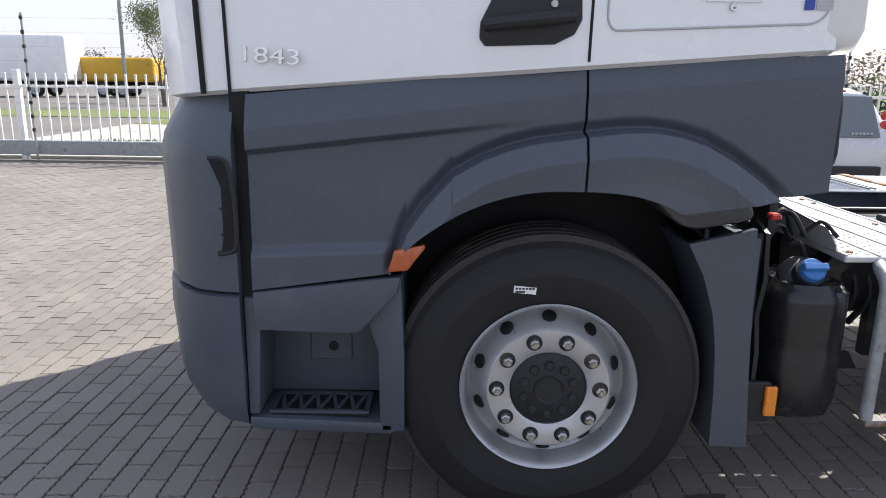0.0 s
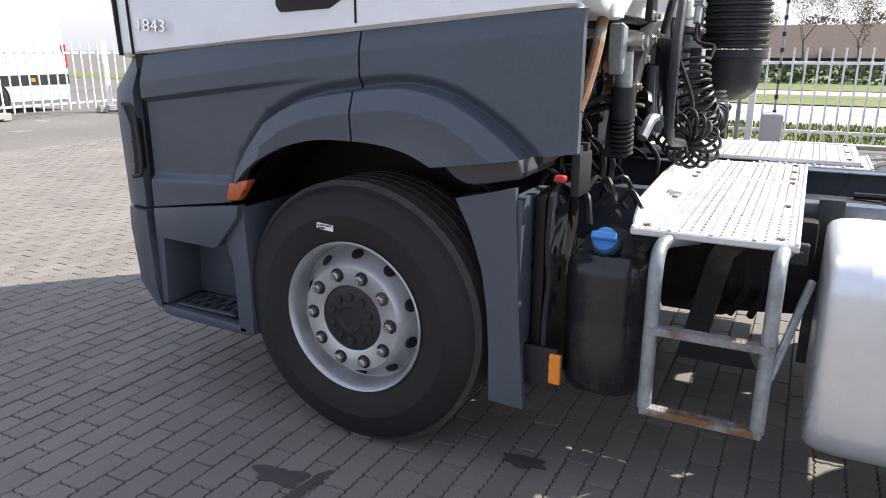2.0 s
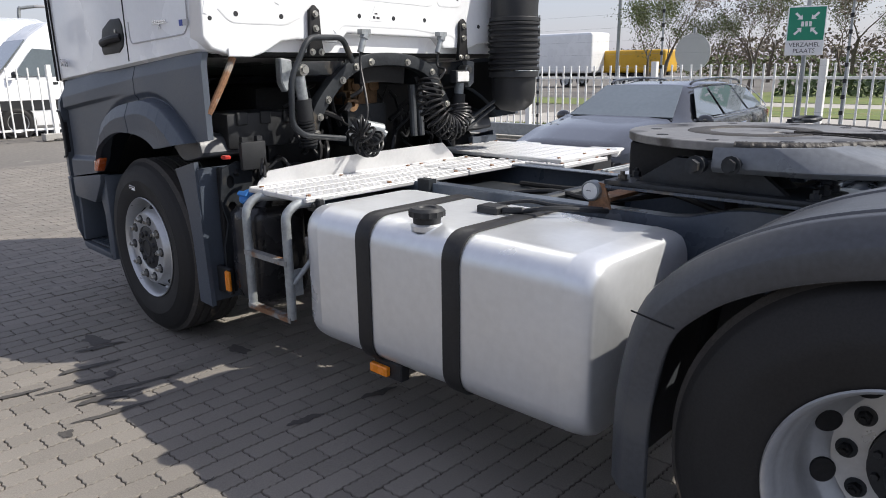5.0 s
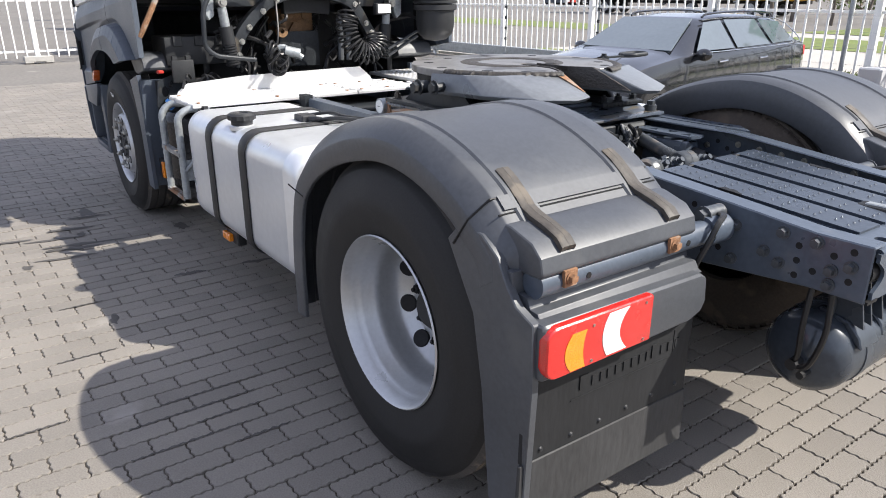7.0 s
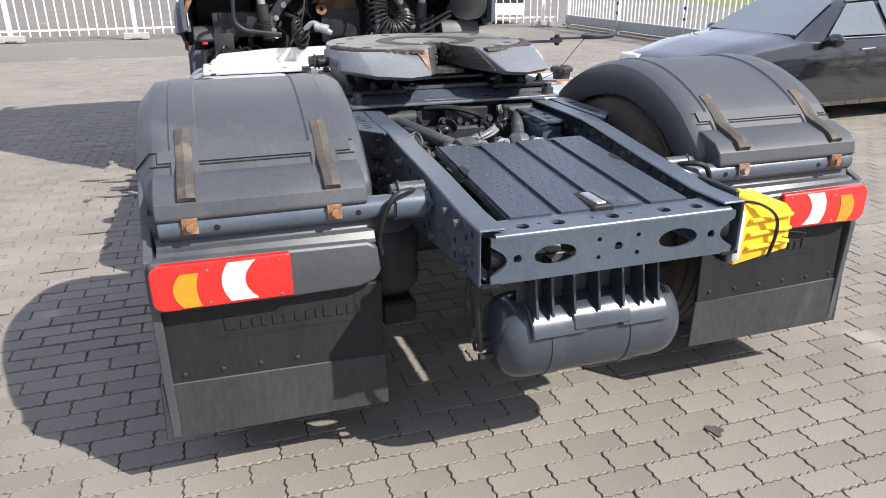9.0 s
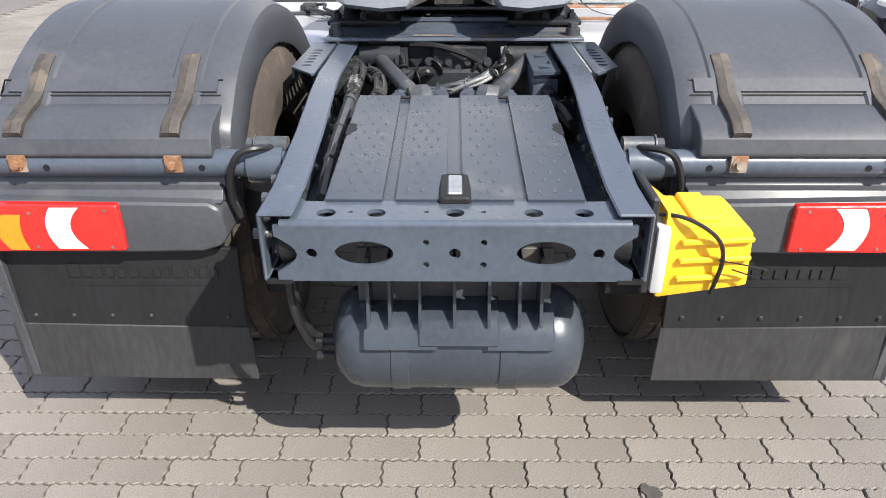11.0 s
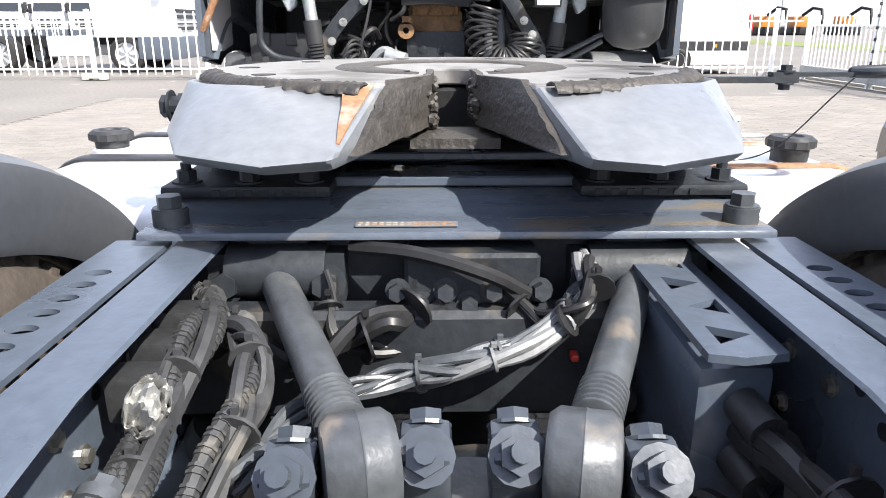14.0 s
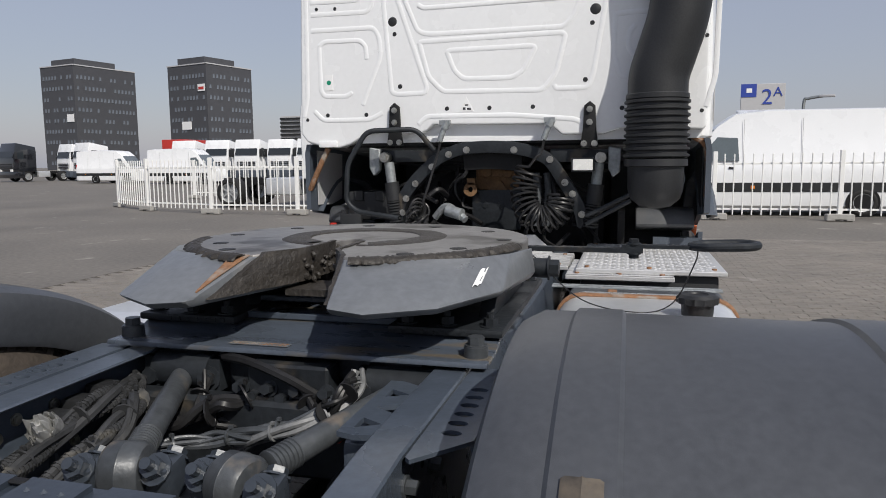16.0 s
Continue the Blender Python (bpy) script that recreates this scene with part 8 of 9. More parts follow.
rr_ = far_tractor("tractor_unit_parked", Matrix.Translation((-62, 66, 0)) @ Matrix.Rotation(radians(-60), 4, "Z"), M["redpaint"], "red tractor unit parked beyond the fence")
M["ironorange"] = material("orange_machine", (0.40, 0.15, 0.02), 0.5, 0, 0.15, 2, 20)
for x, y in ((-80, 38), (-82, 43), (-81, 48)):        # far yellow excavators
    e = tagged(anchor("excavator", (x, y, 0)), "yellow excavator in the distance", "excavator", "far excavators")
    part("cabin", boxed((-0.8, -0.9, 0.9), (0.9, 0.9, 2.1), 0.1, 2), M["ironorange"], e)
    part("track", boxed((-1.8, -1.4, 0), (1.8, 1.4, 0.95), 0.3, 3), M["black"], e)
    bm = bmesh.new()
    tube(bm, [(1.0, 0, 2.2), (2.2, 0.5, 3.0), (3.4, 0.9, 2.8), (3.8, 1.0, 1.2)], 0.18, 6)
    part("arm", bm, M["black"], e)

# ---- fences ----
pale = shared("pale", boxed((-0.015, -0.015, 0.12), (0.015, 0.015, 1.60), 0.005), M["fence"])


def fence_panel(a, b, name="fence", post=True, feet=True, step_=0.2, h=1.62, label="white painted steel palisade fence panel"):
    a, b = Vector((*a, 0)), Vector((*b, 0))
    d = (b - a)
    L = d.length
    e = tagged(anchor(name, m=Matrix.Translation(a) @ Matrix.Rotation(math.atan2(d.y, d.x), 4, "Z")), label, "fence", "yard fence panels")
    k = h / 1.62
    for z in (0.26, 1.36):
        part("rail", boxed((0.03, -0.02, z * k - 0.02), (L - 0.03, 0.02, z * k + 0.025), 0.004), M["fence"], e)
    n = int(L / step_)
    for i in range(1, n):
        o = new("pale", pale)
        o.parent = e
        o.matrix_basis = Matrix.Translation((L * i / n, -0.042, 0)) @ Matrix.Diagonal((1, 1, k, 1))
    part("post", boxed((-0.05, -0.05, 0.0), (0.05, 0.05, h + 0.04), 0.006), M["fence"], e)
    if feet:
        bm = bmesh.new()
        box(bm, (-0.30, -0.13, 0.03), (0.30, 0.13, 0.16))
        box(bm, (-0.30, -0.13, 0.0), (-0.12, 0.13, 0.05))
        box(bm, (0.12, -0.13, 0.0), (0.30, 0.13, 0.05))
        part("concrete_foot", bev(bm, 0.015, 1, 60), M["concrete"], e, "grey concrete foot")
    return e


Y = -11.2
xs = -13.55
while Y < 8.3:
    fence_panel((xs, Y), (xs, Y + 2.8))
    Y += 2.8
fence_panel((xs, 8.4), (xs + 0.2, 9.0))
fence_panel((-14.6, -14.2), (-13.7, -11.3))
fence_panel((-16.3, -16.7), (-14.65, -14.25))
fence_panel((-22, -17.5), (-22, -13.0))
# fixed fence on a beam along the road side
x = -13.2
while x < 13:
    fence_panel((x, 9.05), (x + 2.75, 9.05), "road_fence", True, False, 0.165, 1.50, "white painted steel fence along the road")
    x += 2.75
bm = boxed((-13.2, 8.95, 0.10), (-1.2, 9.15, 0.34), 0.01)
tagged(finish(bm, "gate_beam", M["galv"]), "pale steel sliding gate beam", "beam")
bm = boxed((-14, 9.25, -0.02), (40, 9.45, 0.05), 0.01)
tagged(finish(bm, "kerb", M["concrete"]), "concrete kerb along the grass", "kerb", kind="structure")
for x in (-10.2, -7.4, -4.6, -2.0, 0.9, 3.6, 6.4):
    e = tagged(anchor("electric_fence_pole", (x, 8.88, 0)), "slim grey pole with black insulators", "pole", "electric fence poles")
    bm = bmesh.new()
    cyl(bm, (0, 0, 0), (0, 0, 2.45), 0.018, 8)
    part("pole", bm, M["galv"], e)
    for k in range(9):
        bm = bmesh.new()
        cyl(bm, (0, -0.012, 0.5 + 0.23 * k), (0, -0.012, 0.56 + 0.23 * k), 0.028, 8)
        part("insulator", bm, M["dark"], e)
bm = bmesh.new()
for k in range(9):
    tube(bm, [(-10.2, 8.85, 0.53 + 0.23 * k), (-2.0, 8.85, 0.525 + 0.23 * k), (6.4, 8.85, 0.53 + 0.23 * k)], 0.0016, 4)
tagged(finish(bm, "electric_fence_wire", M["galv"]), "thin strained fence wires", "wire", kind="stuff")

# assembly point sign
e = tagged(anchor("assembly_point_sign", (0.42, 8.5, 0)), "green and white assembly point sign on a grey pole", "sign")
bm = bmesh.new()
cyl(bm, (0, 0, 0), (0, 0, 2.35), 0.032, 14)
part("pole", bm, M["galv"], e)
face = Matrix.Translation((0, -0.05, 1.99)) @ Matrix.Rotation(radians(18), 4, "Z") @ SIDE
bd = part("board", boxed((-0.25, -0.40, 0), (0.25, 0.28, 0.012), 0.003), M["signwhite"], e, "", m=face)
part("green_field", boxed((-0.235, -0.19, 0.012), (0.235, 0.265, 0.015), 0), M["paintgreen"], bd)
bm = bmesh.new()
for k in range(4):
    a = radians(45 + 90 * k)
    c, s = math.cos(a), math.sin(a)
    mm = Matrix.Translation((c * 0.15, 0.04 + s * 0.15, 0.015)) @ Matrix.Rotation(a, 4, "Z")
    prism_pts = [(-0.07, 0.0), (-0.02, 0.045), (-0.02, 0.016), (0.06, 0.016), (0.06, -0.016), (-0.02, -0.016), (-0.02, -0.045)]
    f = [bm.verts.new(mm @ Vector((px, py, 0.002))) for px, py in prism_pts]
    bm.faces.new(f)
for dx in (-0.05, 0.0, 0.05):
    box(bm, (dx - 0.018, 0.0, 0.015), (dx + 0.018, 0.07, 0.0175))
part("pictogram", bm, M["signwhite"], bd)
lettering("sign_text", "VERZAMEL", 0.085, 0.001, Matrix.Translation((0, -0.255, 0.0135)), M["darktext"], bd)
lettering("sign_text", "PLAATS", 0.085, 0.001, Matrix.Translation((0, -0.34, 0.0135)), M["darktext"], bd)
# back of a round road sign
e = tagged(anchor("round_road_sign", (-3.4, 13.2, 0)), "grey back of a round road sign", "sign")
bm = bmesh.new()
cyl(bm, (0, 0, 0), (0, 0, 2.3), 0.035, 10)
part("pole", bm, M["galv"], e)
bm = bmesh.new()
cyl(bm, (0, -0.05, 1.75), (0, -0.03, 1.75), 0.42, 32)
part("disc", bm, M["signgrey"], e)
bm = boxed((0.75, 8.3, 0.0), (1.05, 8.6, 0.55), 0.02)
tagged(finish(bm, "meter_box", M["signgrey"]), "small grey utility box by the fence", "box")

# yard sign with a lane number
e = tagged(anchor("lane_sign", (-40, 8.2, 0)), "grey and blue lane sign with the mark 2A", "sign")
part("board", boxed((-0.05, -1.2, 4.1), (0.0, 1.2, 5.85), 0.02), M["signgrey"], e)
part("blue_field", boxed((0.0, -1.2, 5.1), (0.02, -0.35, 5.85), 0), M["signblue"], e)
part("blue_bar", boxed((0.0, -0.9, 5.35), (0.03, -0.6, 5.6), 0.0), M["signwhite"], e)
BACKX = Matrix(((0, 0, 1, 0), (1, 0, 0, 0), (0, 1, 0, 0), (0, 0, 0, 1)))
lettering("lane_number", "2", 1.25, 0.01, Matrix.Translation((0.02, 0.22, 5.05)) @ BACKX, M["signblue"], e)
lettering("lane_letter", "A", 0.75, 0.01, Matrix.Translation((0.02, 0.80, 5.35)) @ BACKX, M["signblue"], e)
for y in (-0.8, 0.8):
    bm = bmesh.new()
    cyl(bm, (-0.1, y, 0), (-0.1, y, 5.8), 0.06, 10)
    part("post", bm, M["galv"], e)


def street_lamp(x, y, h, turn=0):
    e = tagged(anchor("street_lamp", m=Matrix.Translation((x, y, 0)) @ Matrix.Rotation(radians(turn), 4, "Z")), "tall grey street lamp", "street lamp", "street lamps")
    bm = bmesh.new()
    tube(bm, smooth_path([(0, 0, 0), (0, 0, h * 0.5), (0, 0, h * 0.95), (0.25, 0, h), (1.0, 0, h + 0.1)], 4), 0.09, 8)
    part("pole", bm, M["galv"], e)
    part("head", boxed((0.8, -0.15, h + 0.02), (1.6, 0.15, h + 0.16), 0.04, 2), M["signgrey"], e)


street_lamp(-15.6, 31, 5.6, 180)
street_lamp(-41, 10.6, 5.0, 70)
street_lamp(-80, 40, 9.5, 60)
street_lamp(-80, -36.5, 13, 120)

# ---- office blocks ----


def office(name, m, w1, w2, h, floors, label):
    e = tagged(anchor(name, m=m), label, "building", "far office blocks")
    wl = part("wall", boxed((-w2, 0, 0), (0, w1, h), 0), M["block"], e)
    part("roof_house", boxed((-w2 * 0.85, w1 * 0.1, h), (-w2 * 0.15, w1 * 0.75, h + 3), 0), M["block"], e)
    part("roof", boxed((-w2 - 0.2, -0.2, h - 0.1), (0.2, w1 + 0.2, h + 0.3), 0), M["signgrey"], e)
    win = shared("window", boxed((0, -0.45, 0), (0.12, 0.45, 1.5), 0), M["pane"])
    rnd = random.Random(int(w1 * 10 + h))
    for f in range(floors):
        z = 2.0 + f * (h - 3) / floors
        for side_ in (0, 1):
            n = int((w1 if side_ == 0 else w2) / 1.7)
            for k in range(1, n):
                if rnd.random() < 0.26:
                    continue
                o = new("window", win)
                o.parent = wl
                if side_ == 0:
                    o.matrix_basis = Matrix.Translation((0, w1 * k / n, z))
                else:
                    o.matrix_basis = Matrix.Translation((-w2 * k / n, 0, z)) @ Matrix.Rotation(radians(-90), 4, "Z")
    return e


o1 = office("office_block", Matrix.Translation((-230, -151.6, 0)) @ Matrix.Rotation(radians(75), 4, "Z"), 23, 21, 39, 9, "dark brick office tower in the distance")
part("wall_sign", boxed((-4.5, -0.3, 29), (-0.8, -0.1, 31.6), 0), M["signwhite"], o1)
part("wall_sign", boxed((-14, -0.3, 15), (-9, -0.1, 18), 0), M["signwhite"], o1)
part("wall_sign_bar", boxed((-4.1, -0.4, 29.6), (-1.3, -0.3, 30.6), 0), M["redpaint"], o1)
o2 = office("office_block", Matrix.Translation((-230, -210.6, 0)) @ Matrix.Rotation(radians(78), 4, "Z"), 29, 20, 41, 9, "dark brick office tower with small windows")
part("wall_sign", boxed((-5, -0.3, 19), (-1, -0.1, 22), 0), M["signwhite"], o2)
e = tagged(anchor("louvred_building", (-260, -128, 0)), "grey building with louvred walls", "building")
part("wall", boxed((-12, -9.5, 0), (0, 9.5, 21), 0), M["signgrey"], e)
for k in range(12):
    part("louvre", boxed((0, -9.6, 2 + 1.6 * k), (0.5, 9.6, 2.8 + 1.6 * k), 0), M["dark"], e)

# low house beyond the road
e = tagged(anchor("house", (7, 62, 0)), "low dark house with a brown tiled roof", "house")
part("wall", boxed((-9, -3, 0), (1.8, 4, 1.1), 0), M["brickwall"], e)
bm = bmesh.new()
prism(bm, [(-3.8, 0.9), (4.8, 0.9), (0.5, 3.4)], "x", -9.6, 2.6)
part("roof", bm, M["roof"], e)
for x in (-7, -4.5, -1.5):
    part("window", boxed((x, -3.05, 0.3), (x + 1.2, -2.98, 0.95), 0), M["glass"], e)

# ---- verge, road and field beyond the fence ----
for name, y0, y1, mat, label in (("grass_verge", 9.5, 12.6, "grass", "green grass strip along the fence"), ("road", 12.6, 18.5, "road", "pale asphalt road"), ("grass_field", 18.5, 23.5, "grass", "green grass verge"), ("far_path", 23.5, 26.5, "road", "pale road"), ("grass_field", 26.5, 120, "grass", "green grass field")):
    bm = bmesh.new()
    rows = [[(x, y, 0.004 + (0.02 * noise.noise(Vector((x, y, 0)) * 0.4) + 0.02 if mat == "grass" else 0)) for x in range(-10, 141, 3)] for y in np.linspace(y0, y1, 7 if y1 < 40 else 16)]
    sheet(bm, rows)
    tagged(finish(bm, name, M[mat]), label, "road" if mat == "road" else "grass", kind="structure" if mat == "road" else "stuff")
bm = bmesh.new()
sheet(bm, [[(x, y, 0.003) for x in range(-140, -9, 5)] for y in (22, 24.5, 27)])
tagged(finish(bm, "grass_verge", M["grass"]), "narrow grass verge by the road", "grass", kind="stuff")


def blades(name, x0, x1, y0, y1, n, h):
    rnd = random.Random(31)
    vs, fs = [], []
    for i in range(n):
        x, y, a = rnd.uniform(x0, x1), rnd.uniform(y0, y1), rnd.uniform(0, math.pi)
        k = h * rnd.uniform(0.5, 1.2)
        b = len(vs)
        dx, dy = 0.02 * math.cos(a), 0.02 * math.sin(a)
        vs += [(x - dx, y - dy, 0.0), (x + dx, y + dy, 0.0), (x + rnd.uniform(-0.05, 0.05), y + rnd.uniform(-0.05, 0.05), 0.03 + k)]
        fs.append((b, b + 1, b + 2))
    me = bpy.data.meshes.new(name)
    me.from_pydata(vs, [], fs)
    me.materials.append(M["grass"])
    return tagged(new(name, me), "short uneven spring grass", "grass", kind="stuff")


blades("grass_blades", -8, 14, 9.5, 12.6, 16000, 0.07)

# ---- trees ----


def tree(name, seed, h, spread, leaf_mat, leaves, label):
    rnd = random.Random(seed)
    e = tagged(anchor(name), label, "tree", "trees beyond the road")
    bm = bmesh.new()
    tips = []

    def grow(p, d, r, length, depth):
        q, pts, rad = p, [p], [r]
        for k in range(3):
            d2 = (d + Vector((rnd.uniform(-1, 1), rnd.uniform(-1, 1), rnd.uniform(-0.4, 0.6))) * 0.16).normalized()
            q = q + d2 * length / 3
            pts.append(q)
            rad.append(max(r * (1 - 0.18 * (k + 1)), 0.006))
            d = d2
        tube(bm, pts, r, 5 if depth < 3 else 3, False, rad)
        if depth >= 5:
            tips.append(q)
            return
        for k in range(3 if depth < 3 else 2):
            a = rnd.uniform(0, 2 * math.pi)
            out = Vector((math.cos(a), math.sin(a), rnd.uniform(0.1, 0.9))) * spread
            base = pts[rnd.choice((2, 3, 3))]
            grow(base, (d + out).normalized(), max(rad[-1] * rnd.uniform(0.55, 0.75), 0.008), length * rnd.uniform(0.62, 0.82), depth + 1)
            tips.append(base)
    grow(Vector((0, 0, 0)), Vector((0, 0, 1)), h * 0.022, h * 0.34, 0)
    part("trunk", bm, M["bark"], e)
    vs, fs = [], []
    for i in range(leaves):
        t = rnd.choice(tips)
        c = t + Vector((rnd.gauss(0, 1), rnd.gauss(0, 1), rnd.gauss(0, 1))) * h * 0.035
        u = Vector((rnd.uniform(-1, 1), rnd.uniform(-1, 1), rnd.uniform(-1, 1))).normalized()
        v = u.orthogonal().normalized()
        s = h * rnd.uniform(0.004, 0.010)
        b = len(vs)
        vs += [c + u * s, c + v * s * 0.7, c - u * s, c - v * s * 0.7]
        fs.append((b, b + 1, b + 2, b + 3))
    me = bpy.data.meshes.new("crown")
    me.from_pydata(vs, [], fs)
    me.materials.append(leaf_mat)
    o = new("crown", me)
    o.parent = e
    return e


ta = tree("tree", 2, 7.0, 0.85, M["leaf"], 2600, "bare spring tree with a few young leaves")
tb = tree("tree", 9, 8.5, 0.75, M["twig"], 3200, "leafless brown tree with fine twigs")
tc = tree("tree", 21, 5.5, 0.95, M["leaf"], 5200, "round spring tree coming into leaf")
ta.matrix_basis = Matrix.Translation((-12.5, 41, 0))
tb.matrix_basis = Matrix.Translation((-7.8, 44, 0))
tc.matrix_basis = Matrix.Translation((-14.0, 31.5, 0))
rnd = random.Random(77)
for src, x, y, k in ((tb, -14.5, 47, 0.9), (ta, -9.8, 50, 1.0), (tb, -4.0, 43, 0.8), (tc, -2.0, 38, 0.7), (ta, 0.5, 52, 0.9), (tb, 4.0, 58, 0.75), (tc, 8.0, 48, 0.6), (ta, 11.5, 50, 0.8), (tb, 14.5, 54, 0.9), (ta, 18, 50, 1.0), (tb, 22, 52, 1.0), (tc, 26, 48, 1.0),
                     (tb, -18, 60, 1.0), (ta, -25, 66, 0.9), (tb, -16.5, 38, 0.9), (tc, -12.6, 34.5, 0.8), (tb, 31, 56, 1.1), (ta, 37, 54, 1.0), (tc, -5.8, 46, 0.9)):
    copy_thing(src, Matrix.Translation((x, y, 0)) @ Matrix.Rotation(rnd.uniform(0, 6.3), 4, "Z") @ Matrix.Diagonal((k, k, k, 1)))


def thicket(name, x0, x1, y, depth, h, n, mat, label):
    rnd = random.Random(int(x0 + 3 * y))
    vs, fs = [], []
    for i in range(n):
        x = rnd.uniform(x0, x1)
        top = h * (0.55 + 0.45 * (0.5 + 0.5 * math.sin(x * 0.7) * math.cos(x * 0.23 + 1)) + 0.12 * noise.noise(Vector((x * 0.8, y, 0))))
        c = Vector((x, y + rnd.uniform(-depth, depth), rnd.uniform(0, 1) ** 0.8 * top))
        u = Vector((rnd.uniform(-1, 1), rnd.uniform(-1, 1), rnd.uniform(-1, 1))).normalized()
        v = u.orthogonal().normalized()
        s = rnd.uniform(0.06, 0.2) * (1 + h * 0.08)
        b = len(vs)
        vs += [c + u * s, c + v * s * 0.6, c - u * s, c - v * s * 0.6]
        fs.append((b, b + 1, b + 2, b + 3))
    me = bpy.data.meshes.new(name)
    me.from_pydata(vs, [], fs)
    me.materials.append(mat)
    return tagged(new(name, me), label, "hedge", kind="stuff")


thicket("hedge", -8, 60, 33, 0.8, 1.1, 9000, M["hedge"], "low dark hedge along the field")
thicket("far_wood", -30, 90, 75, 4, 5.5, 16000, M["twig"], "far brown spring wood")
thicket("far_wood", -30, 90, 70, 3, 3.0, 9000, M["leaf"], "far green undergrowth")
thicket("far_wood", -140, -30, 120, 5, 6.0, 9000, M["twig"], "far brown wood line")

# ---- pavers ----
PL, PW, GAP = 0.209, 0.101, 0.0055


def paver_ring(inset):
    """Outline of one paver with toothed edges; length along y."""
    hx, hy = PW / 2 - GAP / 2 - inset, PL / 2 - GAP / 2 - inset
    n = 12
    ys = [-hy + 2 * hy * (k + 0.5) / n for k in range(n)]
    right = [(hx + 0.0035 * (1 if k % 2 else -1), y) for k, y in enumerate(ys)]
    left = [(-hx + 0.0035 * (1 if k % 2 else -1), y) for k, y in enumerate(ys)]
    ends = [(0.72, 0.0035), (0.30, -0.0035), (-0.10, 0.0035), (-0.50, -0.0035)]
    top = [(hx * u, hy + d) for u, d in ends]
    bot = [(hx * u, -hy + d) for u, d in ends[::-1]]
    return [(hx - 0.003, -hy)] + right + [(hx - 0.003, hy)] + top + [(-hx + 0.003, hy)] + left[::-1] + [(-hx + 0.003, -hy)] + bot


R0, R1 = paver_ring(0.0025), paver_ring(0.0)
NP = len(R0)
pv = [(x, y, 0.0) for x, y in R0] + [(x, y, -0.0035) for x, y in R1] + [(x, y, -0.012) for x, y in R1]
pf = [tuple(range(NP))] + [(k, NP + k, NP + (k + 1) % NP, (k + 1) % NP) for k in range(NP)] + [(NP + k, 2 * NP + k, 2 * NP + (k + 1) % NP, NP + (k + 1) % NP) for k in range(NP)]
me = bpy.data.meshes.new("paver")
me.from_pydata(pv, [], [f[::-1] for f in pf])
me.materials.append(M["paver"])
bm = bmesh.new()
sheet(bm, [[(x, y, -0.007) for x in (-9.0, 9.0)] for y in (-6.0, 8.6)])
bed = tagged(finish(bm, "pavement", M["joint"]), "grey interlocking concrete pavers with sandy joints", "pavement", kind="structure")
rnd = random.Random(6)
base = np.array(pv)
chunks, faces, count = [], [], 0
nf = [f[::-1] for f in pf]
for i in range(int(-9 / PW), int(9 / PW)):
    for k in range(int(-6 / PL), int(8.6 / PL)):
        x, y = i * PW, k * PL + (PL / 2 if i % 2 else 0)
        z = rnd.gauss(0, 0.0011) - 0.0005
        if 4.15 < x < 6.15 and -1.95 < y < 1.15:
            o = new("paver", me)
            o.parent = bed
            o.matrix_basis = Matrix.Translation((x, y, z)) @ Euler((rnd.gauss(0, 0.006), rnd.gauss(0, 0.008), rnd.gauss(0, 0.006))).to_matrix().to_4x4()
            continue
        a, b = rnd.gauss(0, 0.006), rnd.gauss(0, 0.008)
        q = base + np.array((x, y, z))
        q[:, 2] += (base[:, 0] * b + base[:, 1] * a)
        chunks.append(q)
        faces += [tuple(v + count for v in f) for f in nf]
        count += len(pv)
rest = bpy.data.meshes.new("pavers")
rest.from_pydata(np.concatenate(chunks).tolist(), [], faces)
rest.materials.append(M["pavers"])
o = new("pavers", rest)
o.parent = bed
tagged(o, "worn grey interlocking pavers", kind="stuff")

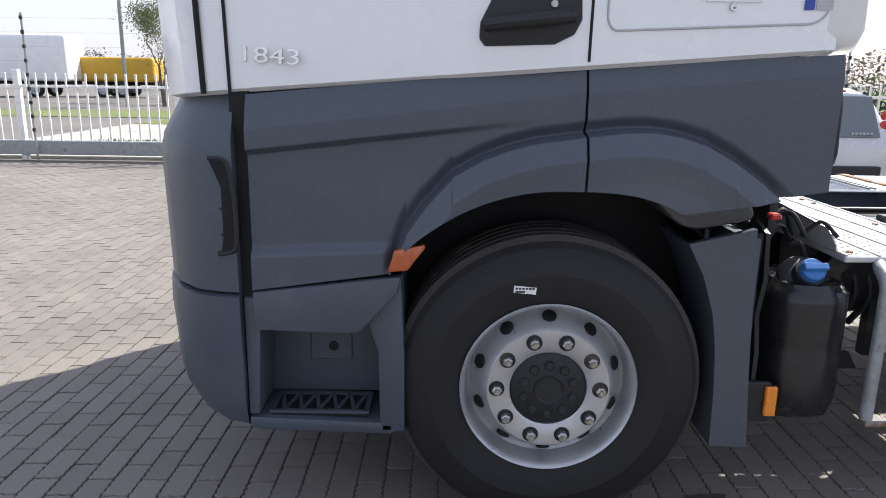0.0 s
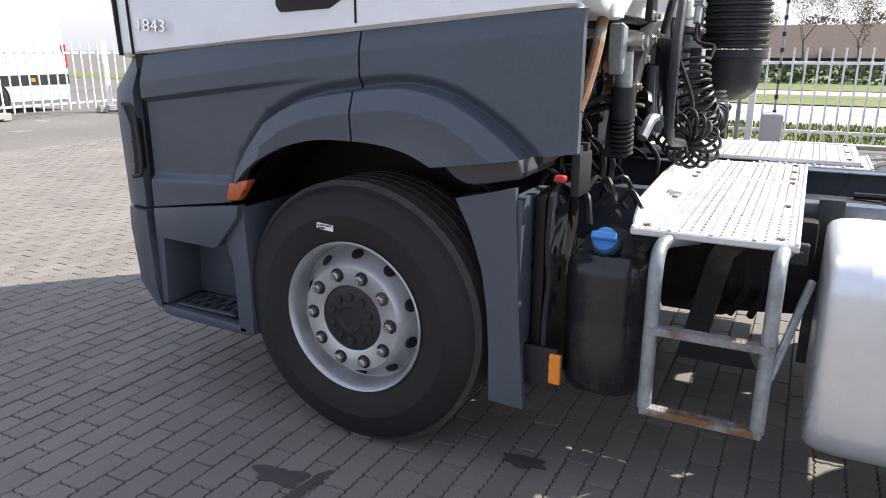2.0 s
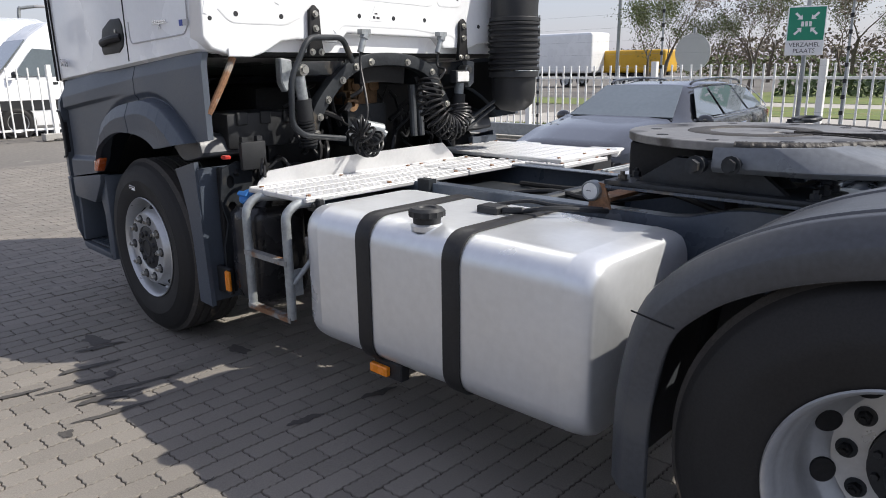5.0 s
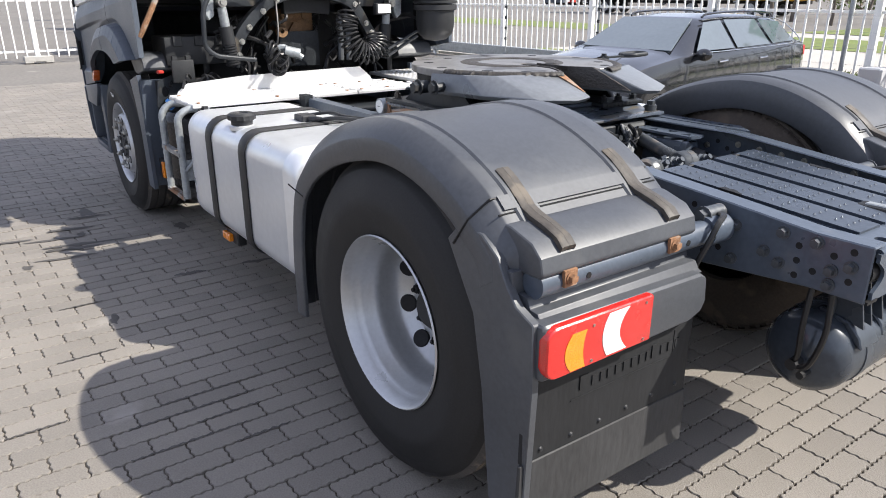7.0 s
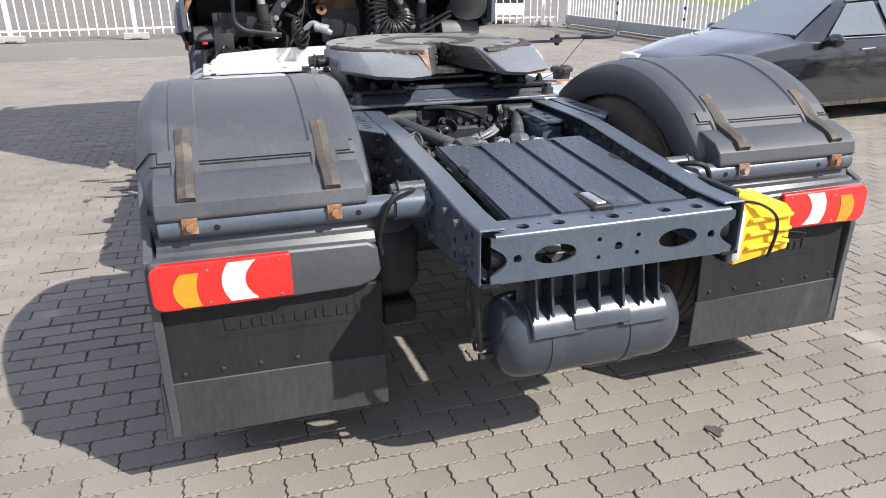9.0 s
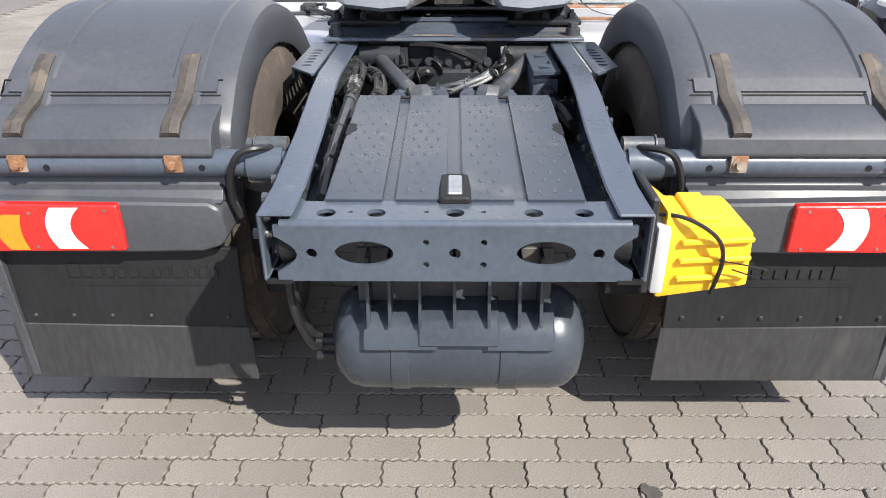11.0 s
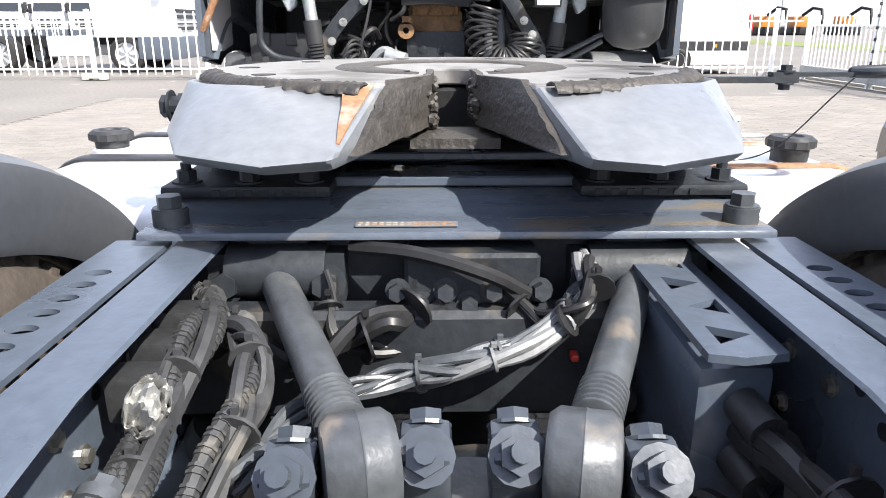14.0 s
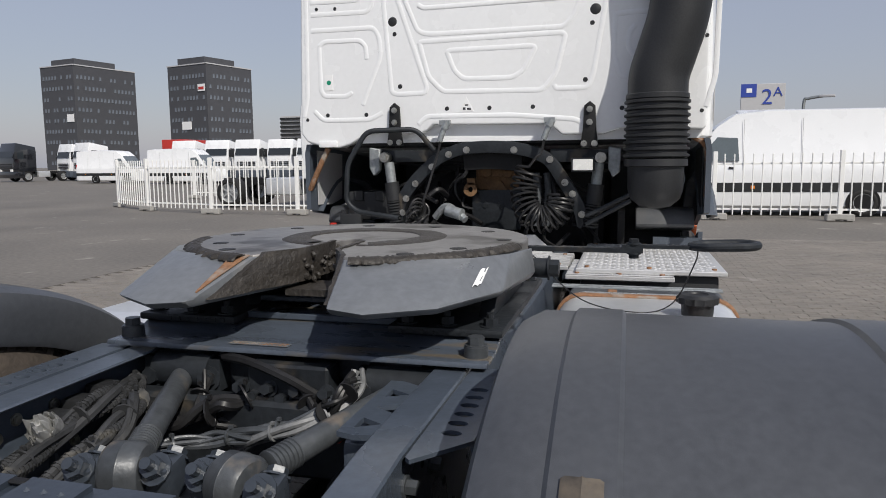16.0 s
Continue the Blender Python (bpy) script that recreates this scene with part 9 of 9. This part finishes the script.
# oil stains lying on the pavers
for x, y, r, q in ((-0.10, -1.50, 0.13, 1.7), (0.42, -1.62, 0.05, 2.2), (0.62, -1.02, 0.10, 2.0), (1.95, -1.75, 0.05, 2.4), (3.75, -2.15, 0.06, 2.0), (2.1, -2.35, 0.05, 1.3), (4.62, 0.55, 0.05, 1.5), (4.95, -0.45, 0.035, 1.2), (0.9, -2.0, 0.06, 1.6)):
    bm = bmesh.new()
    vs = []
    for k in range(28):
        a = 2 * math.pi * k / 28
        rr = 0.55 * r * (0.75 + 0.6 * noise.noise(Vector((x * 7 + math.cos(a) * 1.4, y * 5 + math.sin(a) * 1.4, r * 9))))
        vs.append(bm.verts.new((rr * math.cos(a) * q, rr * math.sin(a), 0)))
    bm.faces.new(vs)
    tagged(finish(bm, "oil_stain", M["oil"], m=Matrix.Translation((x, y, 0.0035))), "dark oil stain soaked into the pavers", "stain", kind="structure")

# oil that has run along the joints beside the rear wheel
rnd = random.Random(17)
run = 0
for i, y0, n in ((28, -1.78, 9), (29, -1.92, 14), (30, -1.70, 7), (31, -1.96, 12), (32, -1.62, 6), (27, -2.30, 6), (22, -2.05, 7), (16, -1.95, 6)):
    bm = bmesh.new()
    x0 = (i + 0.5) * PW
    rows = []
    for k in range(n * 2 + 1):
        y = y0 + k * PL / 12
        w = 0.0035 + 0.004 * rnd.random() * math.sin(math.pi * k / (n * 2))
        dx = 0.0032 if k % 2 else -0.0032
        rows.append([(x0 + dx - w, y, 0.0), (x0 + dx + w, y, 0.0)])
    sheet(bm, rows)
    tagged(finish(bm, "oil_stain", M["oil"], m=Matrix.Translation((0, 0, 0.0028))), "dark oil run along the paver joints", "stain", kind="structure")

# damp dirty streaks on the pavers beside the front wheel
rnd = random.Random(23)
for x, y, length, width in ((0.26, -1.66, 0.30, 0.035), (0.64, -1.64, 0.50, 0.030), (0.69, -1.72, 0.32, 0.040), (0.02, -1.52, 0.26, 0.035), (1.59, -0.86, 0.20, 0.030), (1.55, -1.25, 0.18, 0.030), (0.44, -1.80, 0.34, 0.028), (0.86, -1.78, 0.36, 0.026), (0.34, -2.02, 0.24, 0.022)):
    bm = bmesh.new()
    rows = []
    for k in range(25):
        q = k / 24
        w = width * math.sin(math.pi * q) ** 0.6 * (0.6 + 0.9 * abs(noise.noise(Vector((x * 9, q * 5, y * 7))))) + 0.001
        dx = 0.02 * noise.noise(Vector((q * 3, x * 5, 2))) + 0.16 * (q - 0.5) * length
        rows.append([(dx - w, (q - 0.5) * length, 0), (dx + w * rnd.uniform(0.7, 1.0), (q - 0.5) * length, 0)])
    sheet(bm, rows)
    tagged(finish(bm, "damp_streak", M["oil"], m=Matrix.Translation((x, y, 0.0042))), "dark damp streak on the pavers", "stain", kind="structure")
